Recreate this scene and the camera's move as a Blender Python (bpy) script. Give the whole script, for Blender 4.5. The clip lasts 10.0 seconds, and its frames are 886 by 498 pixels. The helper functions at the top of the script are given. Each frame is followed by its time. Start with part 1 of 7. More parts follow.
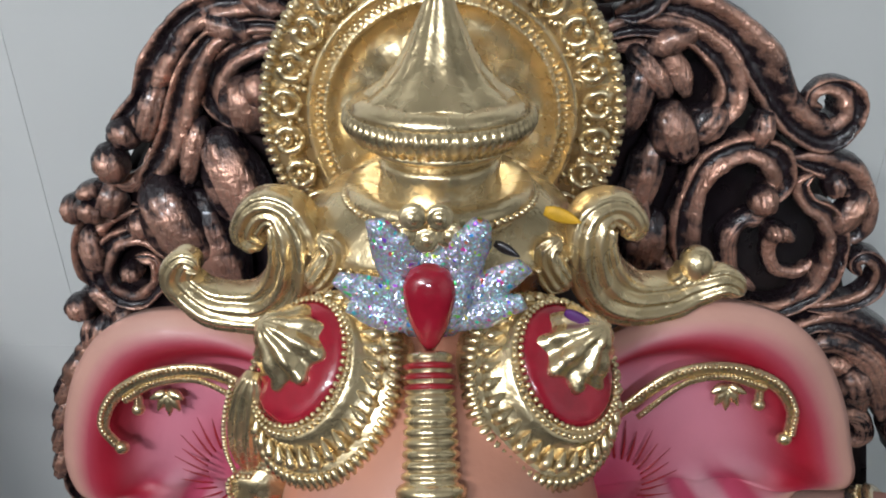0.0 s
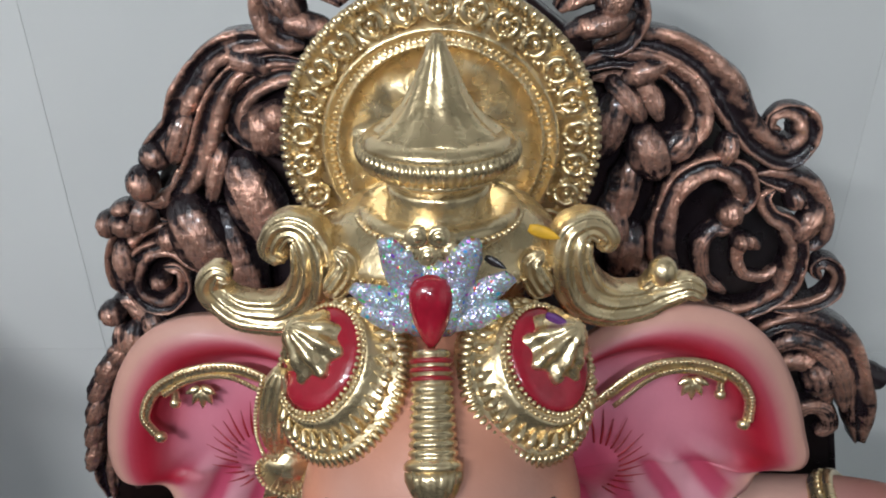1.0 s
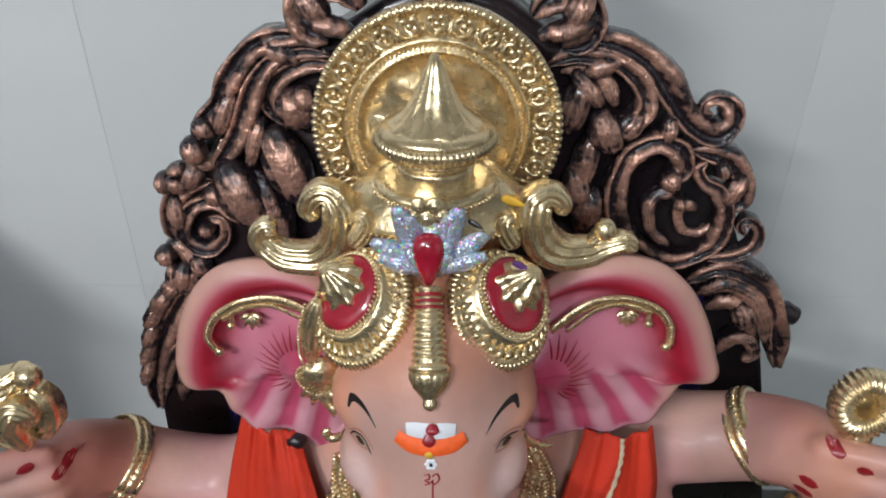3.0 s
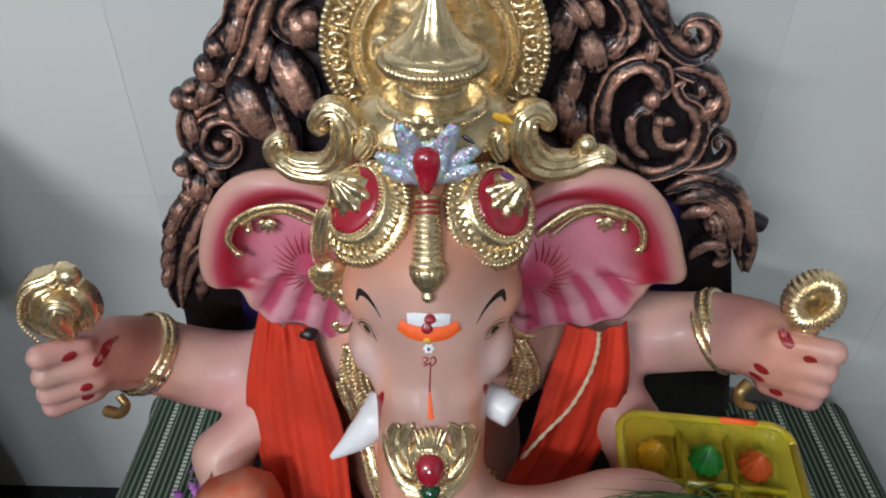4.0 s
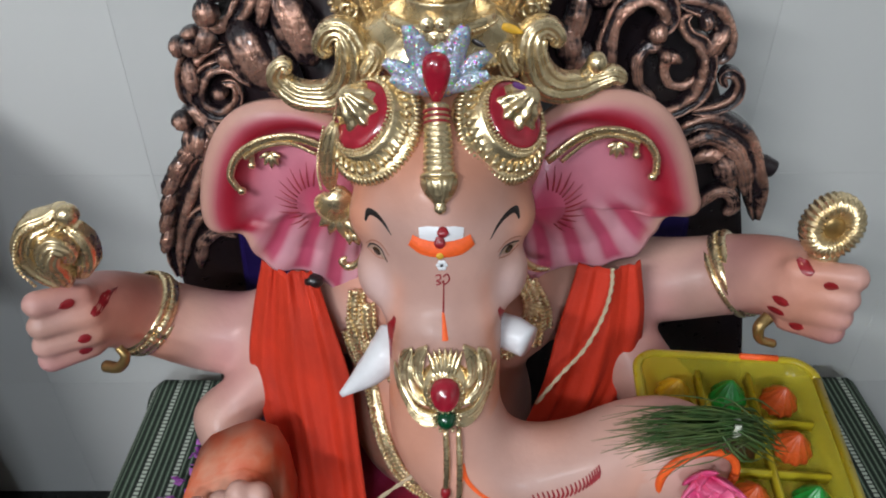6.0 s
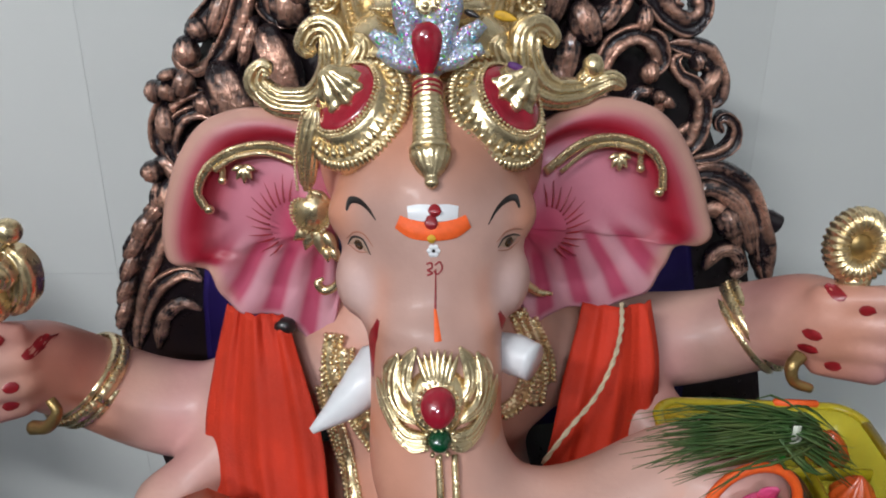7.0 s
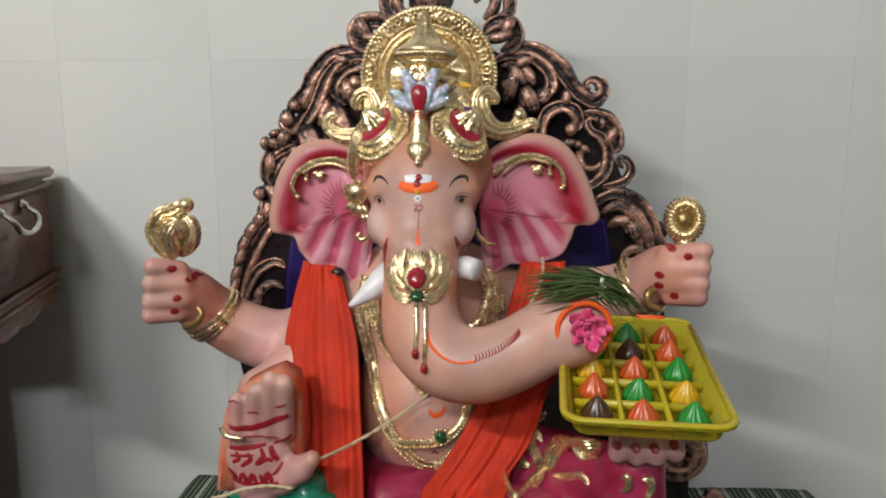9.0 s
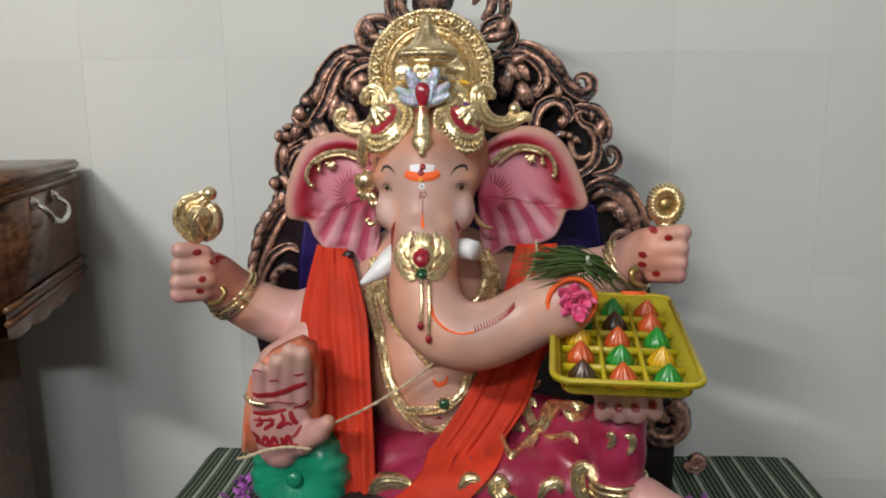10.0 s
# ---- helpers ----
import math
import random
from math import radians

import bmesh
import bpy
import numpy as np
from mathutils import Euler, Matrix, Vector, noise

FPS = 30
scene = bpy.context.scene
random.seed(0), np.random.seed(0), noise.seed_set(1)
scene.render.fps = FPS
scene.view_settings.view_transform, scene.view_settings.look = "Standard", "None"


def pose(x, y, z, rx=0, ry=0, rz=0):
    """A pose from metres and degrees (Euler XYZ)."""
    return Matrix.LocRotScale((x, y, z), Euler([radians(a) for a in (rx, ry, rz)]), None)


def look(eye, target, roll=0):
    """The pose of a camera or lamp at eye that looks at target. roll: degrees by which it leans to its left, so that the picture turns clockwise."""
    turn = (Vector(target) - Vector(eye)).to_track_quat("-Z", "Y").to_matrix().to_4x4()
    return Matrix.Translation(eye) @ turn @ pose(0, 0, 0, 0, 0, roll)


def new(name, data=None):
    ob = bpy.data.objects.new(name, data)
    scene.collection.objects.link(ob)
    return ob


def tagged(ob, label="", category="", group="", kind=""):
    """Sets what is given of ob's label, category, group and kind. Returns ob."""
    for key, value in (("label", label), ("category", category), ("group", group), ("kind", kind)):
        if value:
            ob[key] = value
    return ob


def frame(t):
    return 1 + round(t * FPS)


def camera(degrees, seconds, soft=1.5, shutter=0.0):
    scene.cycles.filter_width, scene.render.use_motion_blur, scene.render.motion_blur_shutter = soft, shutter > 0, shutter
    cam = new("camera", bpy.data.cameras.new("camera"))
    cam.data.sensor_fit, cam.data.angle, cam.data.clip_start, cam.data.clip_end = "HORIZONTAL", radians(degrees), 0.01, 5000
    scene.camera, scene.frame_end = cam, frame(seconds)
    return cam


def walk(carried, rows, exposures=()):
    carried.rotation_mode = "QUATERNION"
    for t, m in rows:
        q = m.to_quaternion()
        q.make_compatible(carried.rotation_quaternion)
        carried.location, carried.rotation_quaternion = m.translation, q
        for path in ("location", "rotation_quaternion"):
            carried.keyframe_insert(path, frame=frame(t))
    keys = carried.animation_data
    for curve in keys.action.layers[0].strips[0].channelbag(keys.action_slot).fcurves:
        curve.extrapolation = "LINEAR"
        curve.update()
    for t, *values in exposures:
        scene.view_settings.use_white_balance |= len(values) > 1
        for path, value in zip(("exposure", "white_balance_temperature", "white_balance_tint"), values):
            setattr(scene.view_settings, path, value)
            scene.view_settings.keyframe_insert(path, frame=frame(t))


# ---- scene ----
cam = camera(61.9, 10.0, soft=1.9)
METRES, EYE, TILT, LEAN, TURN = 1.14, 1.29, -26.8, 0.14, 1.34
ROWS = [
    (0.0, 0.0, 0.0, 0.0, 0.0, 0.0, -0.0),
    (0.5, 0.0017, -0.0193, 0.0027, -0.13, 0.23, 0.42),
    (1.0, 0.0008, -0.048, 0.0044, 0.06, 0.21, 0.43),
    (1.5, -0.0004, -0.0839, 0.0076, 0.15, 0.09, 0.13),
    (2.0, -0.0006, -0.1114, 0.0109, -0.15, -0.61, 0.06),
    (2.5, 0.0009, -0.1352, 0.0139, -0.12, -2.11, -0.2),
    (4.0, 0.0028, -0.2178, 0.0201, -0.32, -10.92, -0.44),
    (4.5, 0.0007, -0.2428, 0.023, -0.26, -14.03, -0.73),
    (5.0, -0.0018, -0.2638, 0.0308, -0.43, -13.66, -0.41),
    (5.5, -0.0055, -0.2438, 0.0017, -0.48, -12.97, 0.19),
    (7.0, -0.0169, -0.158, -0.1809, -2.61, 6.2, 0.97),
    (7.5, -0.0217, -0.1705, -0.2393, -3.48, 11.83, 0.62),
    (8.0, -0.0201, -0.2225, -0.2777, -3.34, 13.47, 0.85),
    (8.5, 0.0135, -0.3391, -0.3393, -1.19, 16.31, 0.68),
    (9.0, 0.0491, -0.4673, -0.4087, 1.72, 16.81, -0.9),
    (9.5, 0.0518, -0.5365, -0.4391, 1.96, 15.98, -1.88),
    (10.0, 0.0514, -0.5425, -0.4401, 1.95, 16.03, -0.59),
]
EXPOSURES = [(0.0, -0.04, 5850, 10), (8.0, -0.04, 6000, 10), (9.0, 0.0, 6500, 10), (10.0, 0.0, 6500, 10)]
walk(cam, [(t, pose(0, 0, EYE, TILT, LEAN, TURN) @ pose(METRES * x, METRES * y, METRES * z, 90 + pitch, roll, yaw)) for t, x, y, z, yaw, pitch, roll in ROWS], EXPOSURES)

# ---- light: ceiling tube up on the left, a second one to the right behind ----
world = bpy.data.worlds.new("room_world")
world.use_nodes = True
world.node_tree.nodes["Background"].inputs[0].default_value = (0.75, 0.85, 1.0, 1)
world.node_tree.nodes["Background"].inputs[1].default_value = 0.02
scene.world = world


def tube_lamp(name, eye, target, length, width, watts, colour):
    lamp = bpy.data.lights.new(name, "AREA")
    lamp.shape, lamp.size, lamp.size_y, lamp.energy, lamp.color = "RECTANGLE", length, width, watts, colour
    ob = new(name, lamp)
    ob.matrix_world = look(eye, target)
    return ob


tube_lamp("tube_lamp", (-1.35, -1.95, 2.6), (0, 0.3, 0.9), 0.9, 0.10, 46, (1.0, 0.97, 0.92))
tube_lamp("second_lamp", (-0.15, -2.5, 2.3), (0, 0.3, 0.9), 0.6, 0.12, 25, (0.94, 0.98, 1.0))

# ---- materials ----
def material(name, colour, rough=0.5, metal=0.0, vary=0.15, scale=20.0, bump=0.0, bump_scale=80.0, coat=0.0, rough_vary=0.1, second=None, attribute=""):
    """A surface with stains at one scale and grain at another."""
    m = bpy.data.materials.new(name)
    m.use_nodes = True
    nt = m.node_tree
    n, l = nt.nodes, nt.links
    b = n["Principled BSDF"]
    tc = n.new("ShaderNodeTexCoord")
    a = n.new("ShaderNodeTexNoise")
    a.inputs["Scale"].default_value, a.inputs["Detail"].default_value = scale, 6
    l.new(tc.outputs["Object"], a.inputs["Vector"])
    g = n.new("ShaderNodeTexNoise")
    g.inputs["Scale"].default_value, g.inputs["Detail"].default_value = bump_scale, 4
    l.new(tc.outputs["Object"], g.inputs["Vector"])
    mix = n.new("ShaderNodeMix")
    mix.data_type = "RGBA"
    c2 = second or tuple(c * (1 - vary) for c in colour)
    mix.inputs[6].default_value, mix.inputs[7].default_value = (*colour, 1), (*c2, 1)
    ramp = n.new("ShaderNodeMapRange")
    ramp.inputs[1].default_value, ramp.inputs[2].default_value = 0.38, 0.66
    l.new(a.outputs[0], ramp.inputs[0])
    l.new(ramp.outputs[0], mix.inputs[0])
    out = mix.outputs[2]
    if attribute:
        at = n.new("ShaderNodeAttribute")
        at.attribute_name = attribute
        mul = n.new("ShaderNodeMix")
        mul.data_type, mul.blend_type = "RGBA", "MULTIPLY"
        mul.inputs[0].default_value = 1
        l.new(at.outputs["Color"], mul.inputs[6])
        l.new(out, mul.inputs[7])
        out = mul.outputs[2]
    l.new(out, b.inputs["Base Color"])
    rr = n.new("ShaderNodeMapRange")
    rr.inputs[3].default_value, rr.inputs[4].default_value = max(0.02, rough - rough_vary), min(1, rough + rough_vary)
    l.new(g.outputs[0], rr.inputs[0])
    l.new(rr.outputs[0], b.inputs["Roughness"])
    b.inputs["Metallic"].default_value = metal
    b.inputs["Coat Weight"].default_value = coat
    b.inputs["Coat Roughness"].default_value = 0.12
    if bump:
        bp = n.new("ShaderNodeBump")
        bp.inputs["Strength"].default_value, bp.inputs["Distance"].default_value = 1.0, bump
        l.new(g.outputs[0], bp.inputs["Height"])
        l.new(bp.outputs[0], b.inputs["Normal"])
    return m


def nodes_of(m):
    return m.node_tree.nodes, m.node_tree.links, m.node_tree.nodes["Principled BSDF"]


M_SKIN = material("painted_plaster_skin", (1, 1, 1), 0.48, 0, 0.12, 18, 0.0004, 120, 0.05, attribute="paint")
M_GOLD = material("gold_paint", (0.88, 0.705, 0.415), 0.27, 0.9, 0.22, 30, 0.0014, 85, 0.3)
M_BLACK_GLOSS = material("black_lacquer", (0.016, 0.011, 0.014), 0.3, 0, 0.4, 25, 0.0008, 70, 0.3, second=(0.022, 0.012, 0.012))
M_GOLD_DULL = material("worn_gold_paint", (0.46, 0.31, 0.12), 0.38, 0.85, 0.4, 40, 0.0006, 200, 0.1)
M_RED = material("red_enamel", (0.36, 0.012, 0.03), 0.14, 0, 0.3, 60, 0.0002, 300, 0.8)
M_RED_PAINT = material("red_paint", (0.33, 0.012, 0.02), 0.4, 0, 0.3, 120, 0, 300, 0.2)
M_GREEN_GEM = material("green_gem", (0.004, 0.06, 0.02), 0.12, 0, 0.3, 60, 0, 300, 0.8)
M_ORANGE_PAINT = material("orange_paste", (0.95, 0.13, 0.015), 0.6, 0, 0.1, 200, 0.0003, 500)
M_WHITE_PAINT = material("white_paint", (0.78, 0.78, 0.80), 0.4, 0, 0.06, 60, 0.0001, 300, 0.2)
M_BLACK_PAINT = material("black_brown_paint", (0.018, 0.012, 0.012), 0.35, 0, 0.3, 90, 0, 300, 0.2)
M_EYE = material("painted_iris", (0.07, 0.035, 0.016), 0.25, 0, 0.4, 300, 0, 300, 0.5)
M_YELLOW_PASTE = material("yellow_paste", (0.75, 0.42, 0.02), 0.6, 0, 0.2, 200, 0.0002, 400)
M_DHOTI = material("pink_painted_drape", (0.36, 0.028, 0.088), 0.36, 0, 0.35, 22, 0.0006, 120, 0.2, second=(0.26, 0.008, 0.032))
M_SCARF = material("orange_cotton", (0.62, 0.032, 0.005), 0.75, 0, 0.25, 16, 0.0006, 420)
M_GREEN = material("green_painted_bolster", (0.01, 0.27, 0.15), 0.3, 0, 0.3, 20, 0.0003, 120, 0.3)
M_BLUE = material("dark_blue_paint", (0.022, 0.010, 0.11), 0.45, 0, 0.3, 20, 0.0003, 140)
M_STRING = material("cotton_string", (0.62, 0.50, 0.33), 0.85, 0, 0.2, 90, 0.0004, 600)
M_GRASS = material("durva_grass", (0.045, 0.10, 0.022), 0.5, 0, 0.4, 60, 0, 300, second=(0.10, 0.13, 0.035))
M_TIE = material("pale_rubber_band", (0.6, 0.62, 0.5), 0.5)
M_PETAL = material("pink_petal", (0.74, 0.13, 0.27), 0.5, 0, 0.3, 70, 0.0004, 200, second=(0.62, 0.03, 0.16))
M_DARK_PETAL = material("dark_purple_petal", (0.10, 0.015, 0.16), 0.6, 0, 0.3, 60, 0.0004, 200)
M_PURPLE = material("purple_petal", (0.36, 0.07, 0.42), 0.6, 0, 0.4, 60, 0.0004, 200, second=(0.55, 0.20, 0.60))
M_WALL = material("grout_and_plaster", (0.72, 0.72, 0.69), 0.8, 0, 0.1, 12, 0.0005, 200)
M_CEILING = material("ceiling_paint", (0.8, 0.8, 0.78), 0.9, 0, 0.04, 5, 0.0003, 150)
M_FLOOR = material("dark_floor_tile", (0.014, 0.012, 0.012), 0.3, 0, 0.3, 6, 0.0002, 90)
M_STEEL = material("bright_steel", (0.66, 0.64, 0.60), 0.25, 1.0, 0.2, 60, 0.0002, 200)
M_YELLOW_RIM = material("opaque_yellow_rim", (0.47, 0.38, 0.014), 0.3, 0, 0.1, 40, 0, 200, 0.3)


def tile_material():
    m = material("glazed_wall_tile", (0.72, 0.725, 0.70), 0.12, 0, 0.05, 2.2, 0.00025, 9, 0.0, 0.05)
    n, l, b = nodes_of(m)
    info = n.new("ShaderNodeObjectInfo")
    hue = n.new("ShaderNodeHueSaturation")
    rng = n.new("ShaderNodeMapRange")
    rng.inputs[3].default_value, rng.inputs[4].default_value = 0.96, 1.04
    l.new(info.outputs["Random"], rng.inputs[0])
    l.new(rng.outputs[0], hue.inputs["Value"])
    l.new(b.inputs["Base Color"].links[0].from_socket, hue.inputs["Color"])
    l.new(hue.outputs[0], b.inputs["Base Color"])
    return m


def copper_material():
    """Black paint with copper dry-brushed over the raised carving."""
    m = material("dry_brushed_copper", (0.84, 0.47, 0.34), 0.28, 0.55, 0.5, 30, 0.0, 60, 0.45)
    n, l, b = nodes_of(m)
    old = b.inputs["Base Color"].links[0].from_socket
    tc = n.new("ShaderNodeTexCoord")
    mp = n.new("ShaderNodeMapping")
    mp.inputs["Scale"].default_value = (1, 1, 1.6)
    mp.inputs["Rotation"].default_value = (0, 0.7, 0)
    l.new(tc.outputs["Object"], mp.inputs[0])
    streak = n.new("ShaderNodeTexNoise")
    streak.inputs["Scale"].default_value, streak.inputs["Detail"].default_value = 70, 12
    l.new(mp.outputs[0], streak.inputs["Vector"])
    at = n.new("ShaderNodeAttribute")
    at.attribute_name = "raised"
    add = n.new("ShaderNodeMath")
    add.operation = "MULTIPLY_ADD"
    add.inputs[1].default_value = 0.62
    l.new(at.outputs["Fac"], add.inputs[0])
    l.new(streak.outputs[0], add.inputs[2])
    rng = n.new("ShaderNodeMapRange")
    rng.inputs[1].default_value, rng.inputs[2].default_value = 0.86, 1.24
    l.new(add.outputs[0], rng.inputs[0])
    mix = n.new("ShaderNodeMix")
    mix.data_type = "RGBA"
    mix.inputs[6].default_value = (0.016, 0.010, 0.013, 1)
    l.new(rng.outputs[0], mix.inputs[0])
    l.new(old, mix.inputs[7])
    l.new(mix.outputs[2], b.inputs["Base Color"])
    met = n.new("ShaderNodeMath")
    met.operation = "MULTIPLY"
    met.inputs[1].default_value = 0.7
    l.new(rng.outputs[0], met.inputs[0])
    l.new(met.outputs[0], b.inputs["Metallic"])
    bp = n.new("ShaderNodeBump")
    bp.inputs["Distance"].default_value = 0.0034
    fine = n.new("ShaderNodeMapping")
    fine.inputs["Scale"].default_value, fine.inputs["Rotation"].default_value = (1, 1, 0.22), (0, -0.5, 0)
    l.new(tc.outputs["Object"], fine.inputs[0])
    comb = n.new("ShaderNodeTexNoise")
    comb.inputs["Scale"].default_value, comb.inputs["Detail"].default_value, comb.inputs["Distortion"].default_value = 240, 5, 1.2
    l.new(fine.outputs[0], comb.inputs["Vector"])
    both = n.new("ShaderNodeMath")
    both.operation, both.inputs[1].default_value = "MULTIPLY_ADD", 0.5
    l.new(comb.outputs[0], both.inputs[0])
    l.new(streak.outputs[0], both.inputs[2])
    l.new(both.outputs[0], bp.inputs["Height"])
    rubbed = n.new("ShaderNodeMath")
    rubbed.operation, rubbed.inputs[1].default_value = "MULTIPLY_ADD", 0.38
    l.new(comb.outputs[0], rubbed.inputs[0])
    l.new(add.outputs[0], rubbed.inputs[2])
    patch = n.new("ShaderNodeTexNoise")
    patch.inputs["Scale"].default_value, patch.inputs["Detail"].default_value = 26, 3
    l.new(tc.outputs["Object"], patch.inputs["Vector"])
    worn = n.new("ShaderNodeMath")
    worn.operation, worn.inputs[1].default_value = "MULTIPLY_ADD", 0.7
    l.new(patch.outputs[0], worn.inputs[0])
    l.new(rubbed.outputs[0], worn.inputs[2])
    less = n.new("ShaderNodeMath")
    less.operation, less.inputs[1].default_value = "SUBTRACT", 0.35
    l.new(worn.outputs[0], less.inputs[0])
    l.new(less.outputs[0], rng.inputs[0])
    l.new(bp.outputs[0], b.inputs["Normal"])
    return m


def glitter_material():
    m = material("silver_glitter", (0.55, 0.62, 0.72), 0.3, 0.6, 0.1, 60)
    n, l, b = nodes_of(m)
    tc = n.new("ShaderNodeTexCoord")
    vo = n.new("ShaderNodeTexVoronoi")
    vo.inputs["Scale"].default_value = 1400
    l.new(tc.outputs["Object"], vo.inputs["Vector"])
    hs = n.new("ShaderNodeHueSaturation")
    hs.inputs["Saturation"].default_value, hs.inputs["Value"].default_value = 0.75, 1.15
    l.new(vo.outputs["Color"], hs.inputs["Color"])
    mix = n.new("ShaderNodeMix")
    mix.data_type = "RGBA"
    mix.inputs[0].default_value = 0.45
    mix.inputs[6].default_value = (0.50, 0.58, 0.72, 1)
    l.new(hs.outputs[0], mix.inputs[7])
    # sparse coloured glints, put into the base colour as saturated cells
    glint_cells = n.new("ShaderNodeTexVoronoi")
    glint_cells.inputs["Scale"].default_value = 650
    l.new(tc.outputs["Object"], glint_cells.inputs["Vector"])
    sep = n.new("ShaderNodeSeparateColor")
    l.new(glint_cells.outputs["Color"], sep.inputs[0])
    few = n.new("ShaderNodeMath")
    few.operation, few.inputs[1].default_value = "GREATER_THAN", 0.92
    l.new(sep.outputs[0], few.inputs[0])
    wheel = n.new("ShaderNodeCombineColor")
    wheel.mode = "HSV"
    wheel.inputs[1].default_value, wheel.inputs[2].default_value = 0.85, 1.0
    l.new(sep.outputs[1], wheel.inputs[0])
    tint = n.new("ShaderNodeMix")
    tint.data_type = "RGBA"
    l.new(few.outputs[0], tint.inputs[0])
    l.new(mix.outputs[2], tint.inputs[6])
    l.new(wheel.outputs[0], tint.inputs[7])
    l.new(tint.outputs[2], b.inputs["Base Color"])
    sub = n.new("ShaderNodeVectorMath")
    sub.operation = "SUBTRACT"
    sub.inputs[1].default_value = (0.5, 0.5, 0.5)
    l.new(vo.outputs["Color"], sub.inputs[0])
    geo = n.new("ShaderNodeNewGeometry")
    ad = n.new("ShaderNodeVectorMath")
    ad.operation = "ADD"
    l.new(geo.outputs["Normal"], ad.inputs[0])
    l.new(sub.outputs[0], ad.inputs[1])
    nz = n.new("ShaderNodeVectorMath")
    nz.operation = "NORMALIZE"
    l.new(ad.outputs[0], nz.inputs[0])
    l.new(nz.outputs[0], b.inputs["Normal"])
    return m


def cloth_material():
    """Green woven cloth with pale and black stripes and dotted white lines."""
    m = material("striped_green_cloth", (0.05, 0.085, 0.05), 0.85, 0, 0.3, 30, 0.0008, 700)
    n, l, b = nodes_of(m)
    old = b.inputs["Base Color"].links[0].from_socket
    tc = n.new("ShaderNodeTexCoord")
    sep = n.new("ShaderNodeSeparateXYZ")
    l.new(tc.outputs["UV"], sep.inputs[0])

    def wave(source, freq, low, high):
        mu = n.new("ShaderNodeMath")
        mu.operation, mu.inputs[1].default_value = "MULTIPLY", freq
        l.new(source, mu.inputs[0])
        fr = n.new("ShaderNodeMath")
        fr.operation = "FRACT"
        l.new(mu.outputs[0], fr.inputs[0])
        gt = n.new("ShaderNodeMath")
        gt.operation, gt.inputs[1].default_value = "GREATER_THAN", low
        l.new(fr.outputs[0], gt.inputs[0])
        lt = n.new("ShaderNodeMath")
        lt.operation, lt.inputs[1].default_value = "LESS_THAN", high
        l.new(fr.outputs[0], lt.inputs[0])
        an = n.new("ShaderNodeMath")
        an.operation = "MULTIPLY"
        l.new(gt.outputs[0], an.inputs[0])
        l.new(lt.outputs[0], an.inputs[1])
        return an.outputs[0]

    def blend(a, colour, mask, k):
        mu = n.new("ShaderNodeMath")
        mu.operation, mu.inputs[1].default_value = "MULTIPLY", k
        l.new(mask, mu.inputs[0])
        mi = n.new("ShaderNodeMix")
        mi.data_type = "RGBA"
        l.new(mu.outputs[0], mi.inputs[0])
        l.new(a, mi.inputs[6])
        mi.inputs[7].default_value = (*colour, 1)
        return mi.outputs[2]

    c = blend(old, (0.008, 0.012, 0.008), wave(sep.outputs[0], 105, 0.0, 0.42), 0.9)
    c = blend(c, (0.24, 0.30, 0.22), wave(sep.outputs[0], 105, 0.62, 0.86), 0.75)
    dots = n.new("ShaderNodeMath")
    dots.operation = "MULTIPLY"
    l.new(wave(sep.outputs[0], 21, 0.10, 0.26), dots.inputs[0])
    l.new(wave(sep.outputs[1], 130, 0.15, 0.85), dots.inputs[1])
    c = blend(c, (0.015, 0.02, 0.015), wave(sep.outputs[0], 21, 0.04, 0.32), 0.9)
    c = blend(c, (0.55, 0.60, 0.50), dots.outputs[0], 0.95)
    l.new(c, b.inputs["Base Color"])
    return m


def wood_material():
    m = material("varnished_brown_wood", (0.25, 0.105, 0.044), 0.32, 0, 0.35, 9, 0.0002, 60, 0.3)
    n, l, b = nodes_of(m)
    old = b.inputs["Base Color"].links[0].from_socket
    tc = n.new("ShaderNodeTexCoord")
    mp = n.new("ShaderNodeMapping")
    mp.inputs["Scale"].default_value = (22, 2.2, 22)
    l.new(tc.outputs["Object"], mp.inputs[0])
    no = n.new("ShaderNodeTexNoise")
    no.inputs["Scale"].default_value, no.inputs["Detail"].default_value, no.inputs["Distortion"].default_value = 3.5, 8, 0.6
    l.new(mp.outputs[0], no.inputs["Vector"])
    mi = n.new("ShaderNodeMix")
    mi.data_type = "RGBA"
    rg = n.new("ShaderNodeMapRange")
    rg.inputs[1].default_value, rg.inputs[2].default_value = 0.42, 0.68
    l.new(no.outputs[0], rg.inputs[0])
    l.new(rg.outputs[0], mi.inputs[0])
    l.new(old, mi.inputs[6])
    mi.inputs[7].default_value = (0.07, 0.027, 0.012, 1)
    l.new(mi.outputs[2], b.inputs["Base Color"])
    return m


def plastic_material():
    m = material("clear_yellow_plastic", (0.92, 0.80, 0.08), 0.15, 0, 0.05, 30)
    n, l, b = nodes_of(m)
    b.inputs["Transmission Weight"].default_value = 0.75
    b.inputs["IOR"].default_value = 1.15
    return m


def paste_material(name, colour):
    return material(name, colour, 0.3, 0, 0.3, 60, 0.0006, 160, 0.25)


